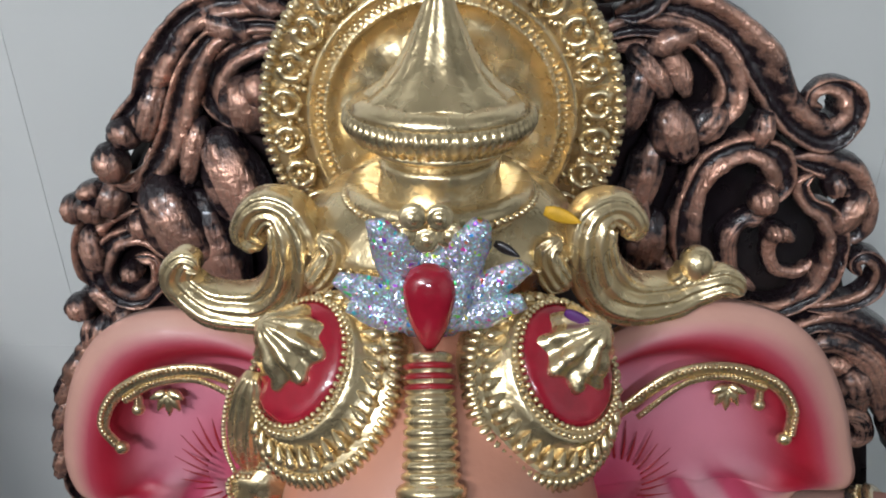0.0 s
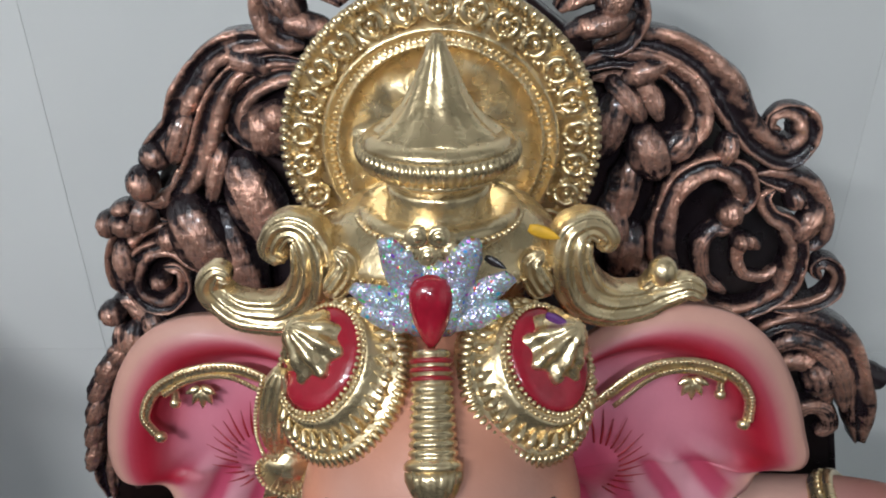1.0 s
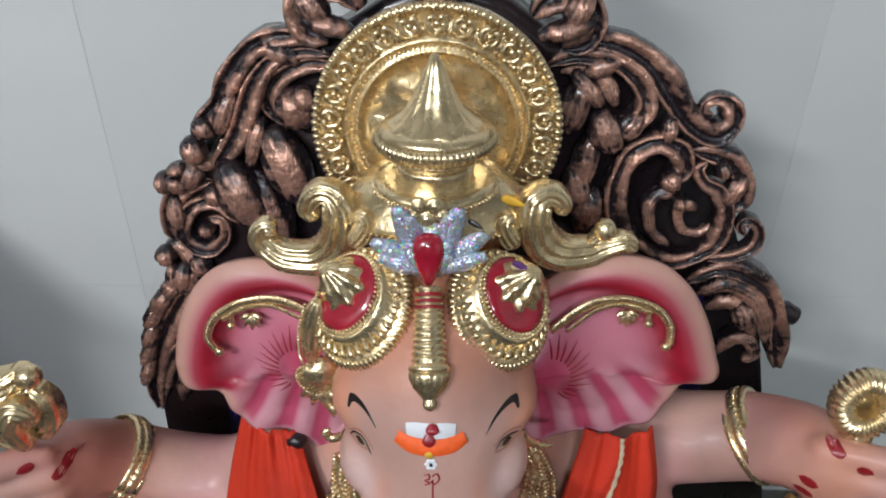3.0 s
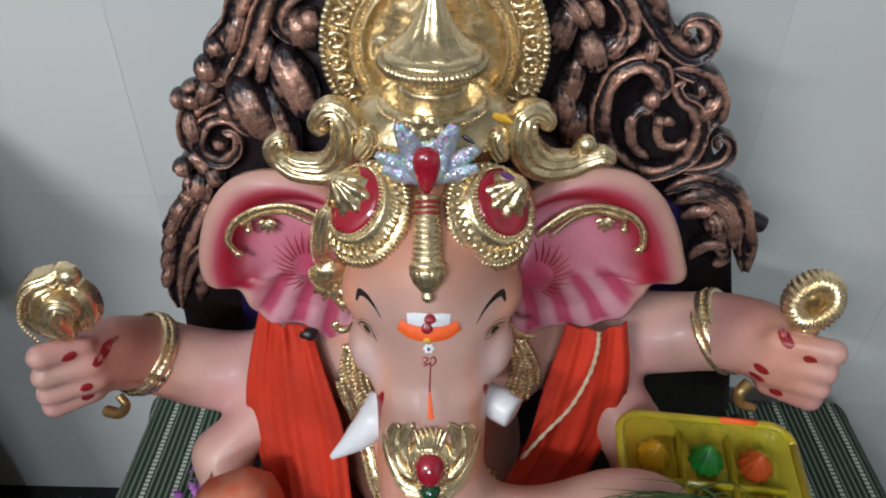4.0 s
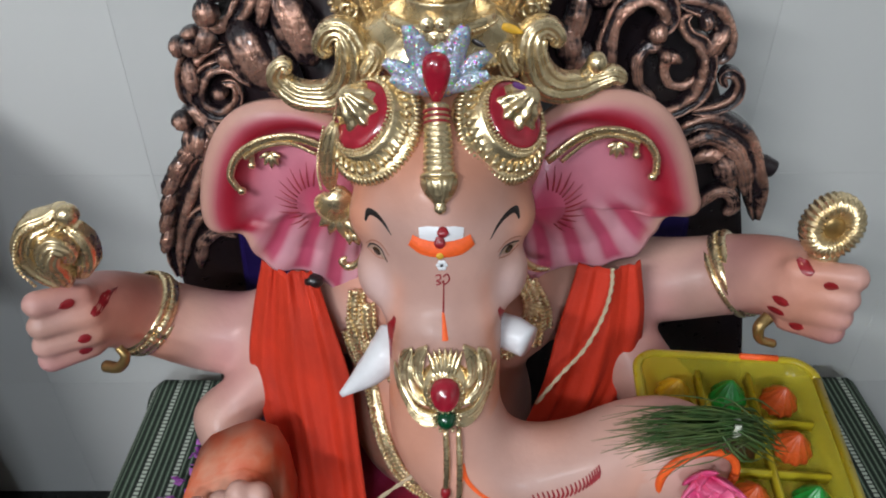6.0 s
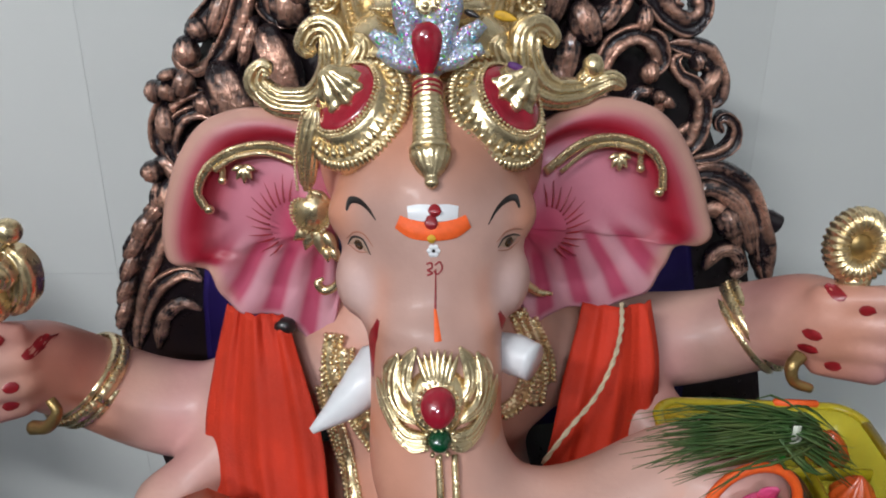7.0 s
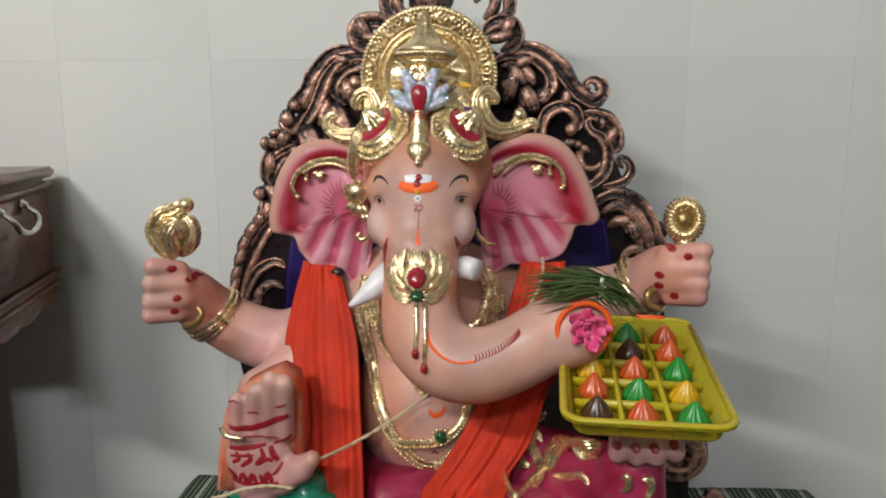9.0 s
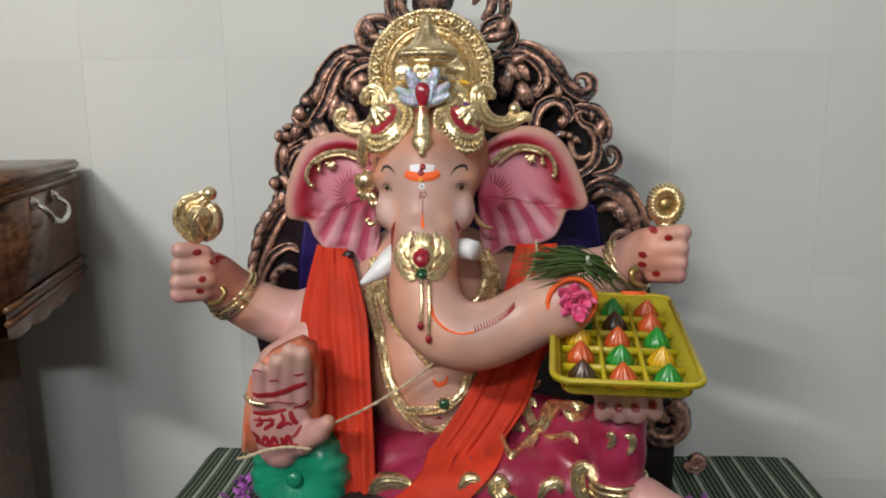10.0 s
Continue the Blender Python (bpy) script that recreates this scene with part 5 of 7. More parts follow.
def halo():
    prof = [(0.0, -0.010), (0.094, -0.010), (0.097, -0.006), (0.097, 0.002), (0.0945, 0.006), (0.091, 0.0035), (0.088, 0.003), (0.073, 0.003), (0.0715, 0.008), (0.0695, 0.008), (0.068, 0.004),
            (0.064, 0.004), (0.0628, 0.0065), (0.061, 0.0065), (0.060, 0.001), (0.053, 0.0), (0.046, 0.0), (0.039, 0.0), (0.03, 0.0), (0.02, 0.0), (0.01, 0.0), (0.0, 0.0)]
    bm = bmesh.new()
    lathe(bm, prof[1:-1], HALO, 96)
    for v in bm.verts:
        d = (v.co - HC).length
        if d < 0.060:
            v.co.y += 0.0042 * noise.noise(v.co * 34) + 0.0016 * noise.noise(v.co * 90)
    disc = part("halo_disc", sharp_bm(bm), M_GOLD, crown, "round gold halo disc")
    bm = bmesh.new()
    for k in range(104):
        a = 2 * math.pi * k / 104
        p = ring_point(0.0945, a, 0.0055)
        tube(bm, [ring_point(0.0915, a, 0.005), ring_point(0.0975, a, 0.005)], [0.0021, 0.0021], 6, 1)
    part("beaded_rim", bm, M_GOLD, disc)
    for r, n, size in ((0.0662, 110, 0.0014), (0.0622, 100, 0.0014)):
        bm = bmesh.new()
        for k in range(n):
            bead(bm, ring_point(r, 2 * math.pi * k / n, 0.0058), size)
        part("bead_ring", bm, M_GOLD, disc)
    rnd = random.Random(4)
    for k in range(26):
        a = 2 * math.pi * (k + 0.5) / 26
        bm = bmesh.new()
        c = ring_point(0.0815, a, 0.003)
        out = (ring_point(1, a) - HC)
        side = Vector((-out.z, 0, out.x))
        f = Vector((0, -1, 0))
        for s in (-1, 1):
            tube(bm, [c - out * 0.0065 + f * 0.003, c - out * 0.003 + side * s * 0.005 + f * 0.005, c + out * 0.003 + side * s * 0.0065 + f * 0.005, c + out * 0.0065 + side * s * 0.0035 + f * 0.006, c + out * 0.0045 + side * s * 0.0012 + f * 0.006],
                 [0.0012, 0.0024, 0.0024, 0.0020, 0.0015], 7, 3)
        blob(bm, c + out * 0.0015 + f * 0.005, (0.0028, 0.0028, 0.0034), 8, 6)
        blob(bm, c - out * 0.006 + f * 0.0045, (0.002, 0.002, 0.002), 6, 5)
        for _ in range(6):
            o1, o2 = rnd.uniform(-0.0075, 0.0075), rnd.uniform(-0.010, 0.010)
            g = c + out * o1 + side * o2 + f * 0.002
            tube(bm, [g, g + out * rnd.uniform(-0.003, 0.003) + side * rnd.uniform(-0.003, 0.003) + f * 0.003, g + out * rnd.uniform(-0.004, 0.004) + side * rnd.uniform(-0.004, 0.004) + f * 0.001], [0.0008, 0.0018, 0.0008], 6, 2)
        for _ in range(4):
            blob(bm, c + out * rnd.uniform(-0.007, 0.008) + side * rnd.uniform(-0.010, 0.010) + f * 0.003, (0.0016, 0.002, 0.0018), 6, 5)
        part("floret", bm, M_GOLD, disc)


def sharp_bm(bm):
    bmesh.ops.recalc_face_normals(bm, faces=bm.faces)
    return bm


halo()
TOP = Matrix.Translation((-0.009, 0.312, 0))


def tiers():
    bm = bmesh.new()
    lathe(bm, [(0.034, 1.2050), (0.031, 1.2085), (0.0245, 1.2130), (0.0185, 1.2190), (0.0138, 1.2270), (0.0098, 1.2360), (0.0060, 1.2450), (0.0024, 1.2540)], TOP, 48, 10, 0.05)
    part("spire", bm, M_GOLD, crown, "fluted gold spire")
    bm = bmesh.new()
    lathe(bm, [(0.026, 1.1795), (0.030, 1.184), (0.0365, 1.189)], TOP, 72)
    lathe(bm, [(0.0365, 1.189), (0.040, 1.193), (0.0418, 1.197), (0.0405, 1.2015)], TOP, 256, 64, 0.022)
    lathe(bm, [(0.0400, 1.2005), (0.037, 1.2055), (0.033, 1.2075)], TOP, 72)
    part("upper_tier", bm, M_GOLD, crown)
    bm = bmesh.new()
    lathe(bm, [(0.030, 1.160), (0.028, 1.166), (0.0265, 1.173), (0.0275, 1.1775), (0.0265, 1.180)], TOP, 48)
    part("neck", bm, M_GOLD, crown)
    bm = bmesh.new()
    lathe(bm, [(0.035, 1.153), (0.041, 1.159), (0.043, 1.164), (0.0415, 1.168), (0.034, 1.1685), (0.028, 1.166)], TOP, 64)
    for k in range(72):
        a = 2 * math.pi * k / 72
        bead(bm, TOP @ Vector((0.0432 * math.cos(a), 0.0432 * math.sin(a), 1.1625)), 0.0018)
    part("brim", bm, M_GOLD, crown)
    bm = bmesh.new()
    base = Matrix.Translation((-0.009, 0.342, 0.005))
    lathe(bm, [(0.050, 1.085), (0.052, 1.105), (0.058, 1.116), (0.0665, 1.1215), (0.0690, 1.125), (0.066, 1.130), (0.060, 1.140), (0.050, 1.150), (0.036, 1.158)], base @ Matrix.Diagonal((1.05, 0.84, 1, 1)), 64)
    for k in range(90):
        a = 2 * math.pi * k / 90
        bead(bm, base @ Vector((0.0695 * 1.05 * math.cos(a), 0.0695 * 0.84 * math.sin(a), 1.1245)), 0.0019)
    part("dome", bm, M_GOLD, crown)


tiers()
# small rosettes over the lotus
for k, (dx, dz) in enumerate(((0, 0), (-0.0085, 0.002), (0.0085, 0.002), (-0.005, 0.009), (0.005, 0.009))):
    c = (-0.0125 + dx, 0.2545, 1.166 + dz)
    bm = bmesh.new()
    lathe(bm, [(0.0054, 0), (0.0056, 0.002), (0.004, 0.0035), (0.0028, 0.0025), (0.0022, 0.0036), (0.001, 0.0042)], facing(c, (0, -1, 0.15)), 18)
    part("rosette", bm, M_GOLD, crown)


def crown_scroll(outline, widths, depths, flip=1):
    y = np.interp(np.linspace(0, 1, len(outline)), np.linspace(0, 1, len(depths)), depths)
    part("side_scroll", swept_band([(x, d, z) for (x, z), d in zip(outline, y)], [1.32 * w for w in widths], "fluted", flip, 0.0009, 0.9, 8), M_GOLD, crown, "fluted gold scroll at the side of the crown")


crown_scroll([(-0.096, 1.128), (-0.1035, 1.135), (-0.0965, 1.1465), (-0.085, 1.147), (-0.079, 1.132), (-0.082, 1.111), (-0.096, 1.094), (-0.114, 1.091), (-0.132, 1.095), (-0.143, 1.107), (-0.137, 1.1185), (-0.130, 1.114)],
             [0.0039, 0.0060, 0.0065, 0.0081, 0.0104, 0.0114, 0.0102, 0.0087, 0.0081, 0.007, 0.0052, 0.0038], [0.322, 0.322, 0.318, 0.322, 0.326, 0.322])
crown_scroll([(0.079, 1.134), (0.083, 1.141), (0.075, 1.149), (0.065, 1.145), (0.063, 1.128), (0.071, 1.109), (0.086, 1.099), (0.105, 1.099), (0.119, 1.104), (0.132, 1.109), (0.142, 1.104)],
             [0.0038, 0.0054, 0.0065, 0.0086, 0.0101, 0.0110, 0.0100, 0.0084, 0.0067, 0.0056, 0.0038], [0.322, 0.322, 0.318, 0.322, 0.326, 0.324], -1)
part("scroll_knob", blob(bmesh.new(), (0.1165, 0.324, 1.1195), (0.0085, 0.0085, 0.0095), 18, 12), M_GOLD, crown)
crown_scroll([(0.106, 1.106), (0.113, 1.111), (0.116, 1.117)], [0.004, 0.005, 0.005], [0.325, 0.325])
crown_scroll([(-0.070, 1.118), (-0.062, 1.126), (-0.058, 1.137), (-0.064, 1.145)], [0.005, 0.006, 0.005, 0.003], [0.300, 0.300])
crown_scroll([(0.050, 1.118), (0.043, 1.126), (0.040, 1.137), (0.046, 1.144)], [0.005, 0.006, 0.005, 0.003], [0.300, 0.300], -1)


def conform(bm, lo=0.0, hi=0.268):
    """Bend flat work, built with y as its height, over the front of the statue."""
    for v in bm.verts:
        v.co.y += min(max(body.front(v.co.x, v.co.z), lo), hi)
    return bm


def brow_shield(centre, side):
    """A cup-shaped shield: beaded rim, a channel of studs, a beaded ring, red enamel and a shell boss."""
    yaw, lift = side * 0.68, 0.69
    n = Vector((math.sin(yaw) * math.cos(lift), -math.cos(yaw) * math.cos(lift), math.sin(lift)))
    e1 = Vector((math.cos(yaw), math.sin(yaw), 0))
    e2 = e1.cross(n) if e1.cross(n).z > 0 else n.cross(e1)
    m = Matrix.Translation(Vector(centre) + n * 0.003) @ Matrix((e1, e2, n)).transposed().to_4x4()

    def at(s, a, h=0.0):
        """s runs from the rim (0) to the enamel (1), and on to its middle (2)."""
        k, c = min(max(s, 0), 1), max(0, s - 1)
        out = 0.002 if s < 0 else 0
        ra, rb = (0.038 + out - 0.0145 * k) * (1 - c), (0.0405 + out - 0.0135 * k) * (1 - c)
        rise = 0.0127 * math.sin(k * math.pi / 2) ** 0.9
        return m @ Vector((side * 0.008 * k + ra * math.cos(a), 0.006 * k + rb * math.sin(a), rise + h))

    def ringed(rows, seg=72):
        bm = bmesh.new()
        rings = [[bm.verts.new(at(s, 2 * math.pi * k / seg, h)) for k in range(seg)] for s, h in rows]
        for p, q in zip(rings, rings[1:]):
            for k in range(seg):
                bm.faces.new((p[k], p[(k + 1) % seg], q[(k + 1) % seg], q[k]))
        bmesh.ops.recalc_face_normals(bm, faces=bm.faces)
        return bm

    ob = part("brow_shield", ringed([(0, -0.014), (0, -0.001), (0.02, 0.0012), (0.12, 0.0018), (0.17, 0.0004), (0.22, 0.0016), (0.27, 0.0002), (0.40, -0.0016), (0.55, -0.0012), (0.66, 0.0006), (0.72, 0.0022), (0.80, 0.0026), (0.85, 0.0012), (0.90, 0.0016), (0.97, 0.0012), (1.0, -0.002)]), M_GOLD, crown, "cupped gold brow shield with beaded rings")
    bm = bmesh.new()
    for k in range(66):
        a = 2 * math.pi * k / 66
        tube(bm, [at(-0.05, a, 0.0008), at(0.06, a, 0.0026), at(0.14, a, 0.0020)], [0.0014, 0.0019, 0.0011], 6, 2)
    part("bead_rim", bm, M_GOLD, ob)
    for s, count in ((0.83, 62), (0.97, 54)):
        bm = bmesh.new()
        for k in range(count):
            bead(bm, at(s, 2 * math.pi * k / count, 0.0024), 0.0014)
        part("bead_circle", bm, M_GOLD, ob)
    for k in range(32):
        a = 2 * math.pi * (k + 0.5) / 32
        bm = tube(bmesh.new(), [at(0.24, a, 0.0006), at(0.33, a, 0.0016), at(0.48, a, 0.0006), at(0.60, a, 0.0002)], [0.0016, 0.0026, 0.0016, 0.0004], 8, 3, 0.9)
        part("petal_stud", bm, M_GOLD, ob)
    bm = ringed([(0.99, -0.002), (1.02, 0.0012), (1.10, 0.0028), (1.3, 0.0036), (1.6, 0.0040), (1.95, 0.0042)], 48)
    for v in bm.verts:
        v.co += 0.0005 * noise.noise_vector(v.co * 220)
    part("red_crescent", bm, M_RED, ob, "glossy dark red enamel crescent")
    tip = facing(m @ Vector((side * 0.0150, 0.0115, 0.0140)), n + e1 * side * 0.25 + e2 * 0.2, 20)
    prof = [(0.0195, -0.004), (0.0192, -0.0005), (0.0165, 0.0015), (0.0158, 0.004), (0.0146, 0.0075), (0.0122, 0.0100), (0.0092, 0.0122), (0.0078, 0.0150), (0.0050, 0.0178), (0.0016, 0.0190)]
    bm = lathe(bmesh.new(), prof, tip, 72, 9, 0.11)
    part("boss", bm, M_GOLD, ob, "fluted gold shell boss")


brow_shield((-0.0555, 0.2580, 1.0915), -1)
brow_shield((0.0345, 0.2600, 1.0905), 1)


def pendant():
    a, b = Vector((-0.0115, 0.2440, 1.120)), Vector((-0.009, 0.192, 1.060))
    m = facing(a, b - a)
    L = (b - a).length
    prof = []
    for k in range(12):
        h = L * 0.62 * k / 12
        r = 0.0090 + 0.0028 * k / 12
        prof += [(r * 0.86, h), (r, h + L * 0.012), (r, h + L * 0.034), (r * 0.86, h + L * 0.046)]
    prof += [(0.0122, L * 0.63), (0.0138, L * 0.65), (0.0138, L * 0.68), (0.0105, L * 0.70)]
    ob = part("pendant", lathe(bmesh.new(), prof, m, 28), M_GOLD, crown, "ringed gold forehead pendant")
    part("pendant_tip", lathe(bmesh.new(), [(0.0128, L * 0.69), (0.0126, L * 0.74), (0.0098, L * 0.82), (0.0045, L * 0.90), (0.0038, L * 0.92), (0.0045, L * 0.945), (0.0036, L * 0.975), (0.0015, L)], m, 48, 16, 0.06), M_GOLD, ob)
    for k in range(3):
        part("red_band", lathe(bmesh.new(), [(0.0090, L * (0.05 + 0.052 * k)), (0.0104, L * (0.06 + 0.052 * k)), (0.0104, L * (0.075 + 0.052 * k)), (0.0090, L * (0.085 + 0.052 * k))], m, 24), M_RED_PAINT, ob, "smear of red powder paste")


pendant()


def petal(bm, base, tip, width, thick_, bow=0.0, blunt=False):
    """A pointed, cupped petal from base to tip."""
    base, tip = Vector(base), Vector(tip)
    d = tip - base
    side = d.cross(Vector((0, -1, 0))).normalized()
    f = side.cross(d).normalized()
    if f.y > 0:
        f = -f
    rows = []
    for i in range(9):
        t = i / 8
        w = width * (math.sin(math.pi * (0.16 + 0.76 * t)) ** 0.5 if blunt else math.sin(math.pi * (0.12 + 0.86 * t) ** 0.85) ** 0.8)
        row = []
        for k in range(8):
            a = 2 * math.pi * k / 8
            row.append(base + d * t + side * w * math.cos(a) + f * (thick_ * math.sin(a) * (0.4 + 0.6 * math.sin(math.pi * min(t + 0.1, 1))) + bow * t * t))
        rows.append([bm.verts.new(p) for p in row])
    for a, b in zip(rows, rows[1:]):
        for k in range(8):
            bm.faces.new((a[k], a[(k + 1) % 8], b[(k + 1) % 8], b[k]))
    bm.faces.new(rows[0][::-1])
    bm.faces.new(rows[-1])


lotus = thing("lotus_brooch", (-0.012, 0.26, 1.11), "silver glitter lotus brooch with a red teardrop stone", "brooch")
for base, tip, w in (((-0.0189, 0.258, 1.1354), (-0.0313, 0.252, 1.176), .010), ((-0.0204, 0.258, 1.1313), (-0.0483, 0.255, 1.1496), .009), ((-0.019, 0.256, 1.1264), (-0.0443, 0.254, 1.1375), .008), ((-0.0177, 0.258, 1.1475), (-0.0248, 0.252, 1.1701), .008),
                     ((-0.004, 0.258, 1.1356), (0.0083, 0.252, 1.1758), .010), ((-0.0022, 0.258, 1.1316), (0.0255, 0.255, 1.1558), .009), ((-0.0039, 0.256, 1.1266), (0.026, 0.254, 1.1406), .008), ((-0.005, 0.258, 1.1477), (0.0031, 0.252, 1.1712), .008),
                     ((-0.0211, 0.258, 1.1546), (-0.0006, 0.257, 1.1578), .008), ((-0.0168, 0.254, 1.1235), (-0.0242, 0.252, 1.1509), .008), ((-0.0056, 0.254, 1.1237), (0.0019, 0.252, 1.1513), .008)):
    bm = bmesh.new()
    petal(bm, base, tip, w * 0.80, 0.0055, 0.003, True)
    for v in bm.verts:
        v.co += 0.0014 * noise.noise_vector(v.co * 130)
    part("petal", bm, M_GLITTER, lotus)
bm = bmesh.new()
lathe(bm, [(0.0012, -0.020), (0.0045, -0.015), (0.0085, -0.006), (0.0108, 0.004), (0.0106, 0.010), (0.0075, 0.0155), (0.002, 0.018)], Matrix.Translation((-0.0115, 0.249, 1.139)) @ Matrix.Rotation(radians(-8), 4, "X") @ Matrix.Diagonal((1, 0.7, 1, 1)), 28)
part("red_stone", bm, M_RED, lotus, "glossy red teardrop stone")
bm = blob(bmesh.new(), (-0.0115, 0.2585, 1.140), (0.0215, 0.006, 0.0205), 36, 20)
for v in bm.verts:
    v.co += 0.0016 * noise.noise_vector(v.co * 130)
part("base_plate", bm, M_GLITTER, lotus)


# ---- ornaments on ears, trunk, neck and arms ----
def lay_on(points, lift, solid=None):
    return [(x, (solid or body).front(x, z) - lift, z) for x, z in points]


def ear_band(points, floret, side):
    """A double beaded strip with a curled end, a short inner strip and a hanging floret."""
    points = [(x, y - d, z) for (x, y, z), d in zip(points, (0.008, 0.010, 0.010, 0.009, 0.007, 0.004))]
    ob = thing("ear_ornament", points[0], "beaded gold strip curving across the pink ear", "ornament", "ear ornaments")
    part("strip", tube(bmesh.new(), points, [.0030, .0028, .0032, .0036, .0036, .0030], 10, 7, 0.6, 2, 0.2), M_GOLD, ob)
    part("beading", beads_along(bmesh.new(), [(x, y - 0.0020, z + 0.0024) for x, y, z in points], 0.0014), M_GOLD, ob)
    part("end_curl", blob(bmesh.new(), Vector(points[0]) + Vector((-side * 0.003, -0.001, -0.001)), (0.0042, 0.0036, 0.0038), 12, 8), M_GOLD, ob)
    c = Vector(floret) + Vector((0, -0.003, 0))
    inner = [(x * 0.80 + c.x * 0.20, y - 0.0005, z * 0.80 + c.z * 0.20 - 0.001) for x, y, z in points[2:]]
    inner = [(c.x + side * 0.0175, c.y - 0.001, c.z - 0.005), (c.x + side * 0.0165, c.y - 0.001, c.z + 0.006)] + inner
    part("inner_strip", tube(bmesh.new(), inner, [.0026, .0024, .0022, .0020, .0018], 8, 6, 0.6), M_GOLD, ob)
    part("inner_beading", beads_along(bmesh.new(), [(x, y - 0.0012, z + 0.0018) for x, y, z in inner], 0.0011), M_GOLD, ob)
    part("inner_curl", blob(bmesh.new(), inner[0], (0.0036, 0.0034, 0.0036), 12, 8), M_GOLD, ob)
    for k in range(5):
        a = radians(190 + 40 * k)
        bm = bmesh.new()
        petal(bm, c + Vector((0, 0, 0.006)), c + Vector((0.0095 * math.cos(a), -0.002, 0.006 + 0.0135 * math.sin(a))), 0.0032, 0.0028, 0.001)
        part("leaf", bm, M_GOLD, ob)


ear_band([(-0.1872, 0.318, 1.0111), (-0.1916, 0.319, 1.0253), (-0.1819, 0.32, 1.0442), (-0.1603, 0.32, 1.057), (-0.132, 0.318, 1.0604), (-0.1031, 0.308, 1.0527)], (-0.1553, 0.318, 1.0377), -1)
ear_band([(0.1761, 0.318, 1.0239), (0.1733, 0.319, 1.0431), (0.1602, 0.32, 1.0586), (0.1357, 0.32, 1.0659), (0.1089, 0.316, 1.0619), (0.0799, 0.306, 1.0418)], (0.1405, 0.318, 1.0463), 1)
side_leaf = thing("ear_pendant", (-0.1017, 0.27, 1.0371), "gold leaf pendant hanging from the crown beside the ear", "ornament")
part("stem", swept_band([(-0.088, 0.254, 1.100), (-0.093, 0.253, 1.080), (-0.096, 0.256, 1.060), (-0.099, 0.264, 1.038)], [.0062, .0078, .0076, .0050], "fluted", 1, 0.0003, 0.6, 8), M_GOLD, side_leaf, "long fluted gold leaf")
bm = bmesh.new()
heart = [(0.0, 0.017), (0.008, 0.0145), (0.0135, 0.008), (0.0140, 0.0), (0.0105, -0.009), (0.004, -0.0145), (-0.004, -0.0150), (-0.0115, -0.0095), (-0.0150, -0.001), (-0.0140, 0.007), (-0.0095, 0.0105), (-0.0045, 0.0095)]
slab(bm, [(-0.0965 + x, 1.020 + z) for x, z in heart], 0.267, 0.275, 0.0012)
part("heart_plate", bm, M_GOLD, side_leaf, "smooth heart-shaped gold plate")
part("beading", beads_along(bmesh.new(), [(-0.0965 + x * 1.05, 0.2675, 1.020 + z * 1.05) for x, z in heart[3:] + heart[:1]], 0.0015), M_GOLD, side_leaf)
part("beading", beads_along(bmesh.new(), [(-0.096, 0.252, 1.099), (-0.1015, 0.251, 1.080), (-0.1045, 0.254, 1.060), (-0.105, 0.261, 1.040)], 0.0014), M_GOLD, side_leaf)
for base, tip, w in (((-0.100, 0.272, 1.006), (-0.112, 0.274, 0.998), .0055), ((-0.098, 0.272, 1.006), (-0.104, 0.274, 0.990), .0055), ((-0.094, 0.272, 1.006), (-0.092, 0.272, 0.987), .0055), ((-0.090, 0.272, 1.004), (-0.080, 0.270, 0.990), .0050), ((-0.084, 0.270, 0.992), (-0.079, 0.270, 0.981), .0045), ((-0.088, 0.270, 0.992), (-0.087, 0.270, 0.981), .0040)):
    bm = bmesh.new()
    petal(bm, base, tip, w, 0.004, 0.002)
    part("leaflet", bm, M_GOLD, side_leaf)
for pts in ([(-0.0763, 0.262, 0.9759), (-0.0815, 0.266, 0.9631), (-0.0907, 0.268, 0.9578), (-0.0959, 0.268, 0.9638), (-0.0914, 0.268, 0.9676)], [(0.0596, 0.262, 0.9757), (0.0635, 0.264, 0.9644), (0.0735, 0.268, 0.9551), (0.0854, 0.27, 0.9526)]):
    ob = thing("ear_ring", pts[1], "gold crescent earring below the ear", "earring", "earrings")
    part("crescent", tube(bmesh.new(), pts, [.002, .0032, .004, .0032, .0014], 10, 6), M_GOLD, ob)


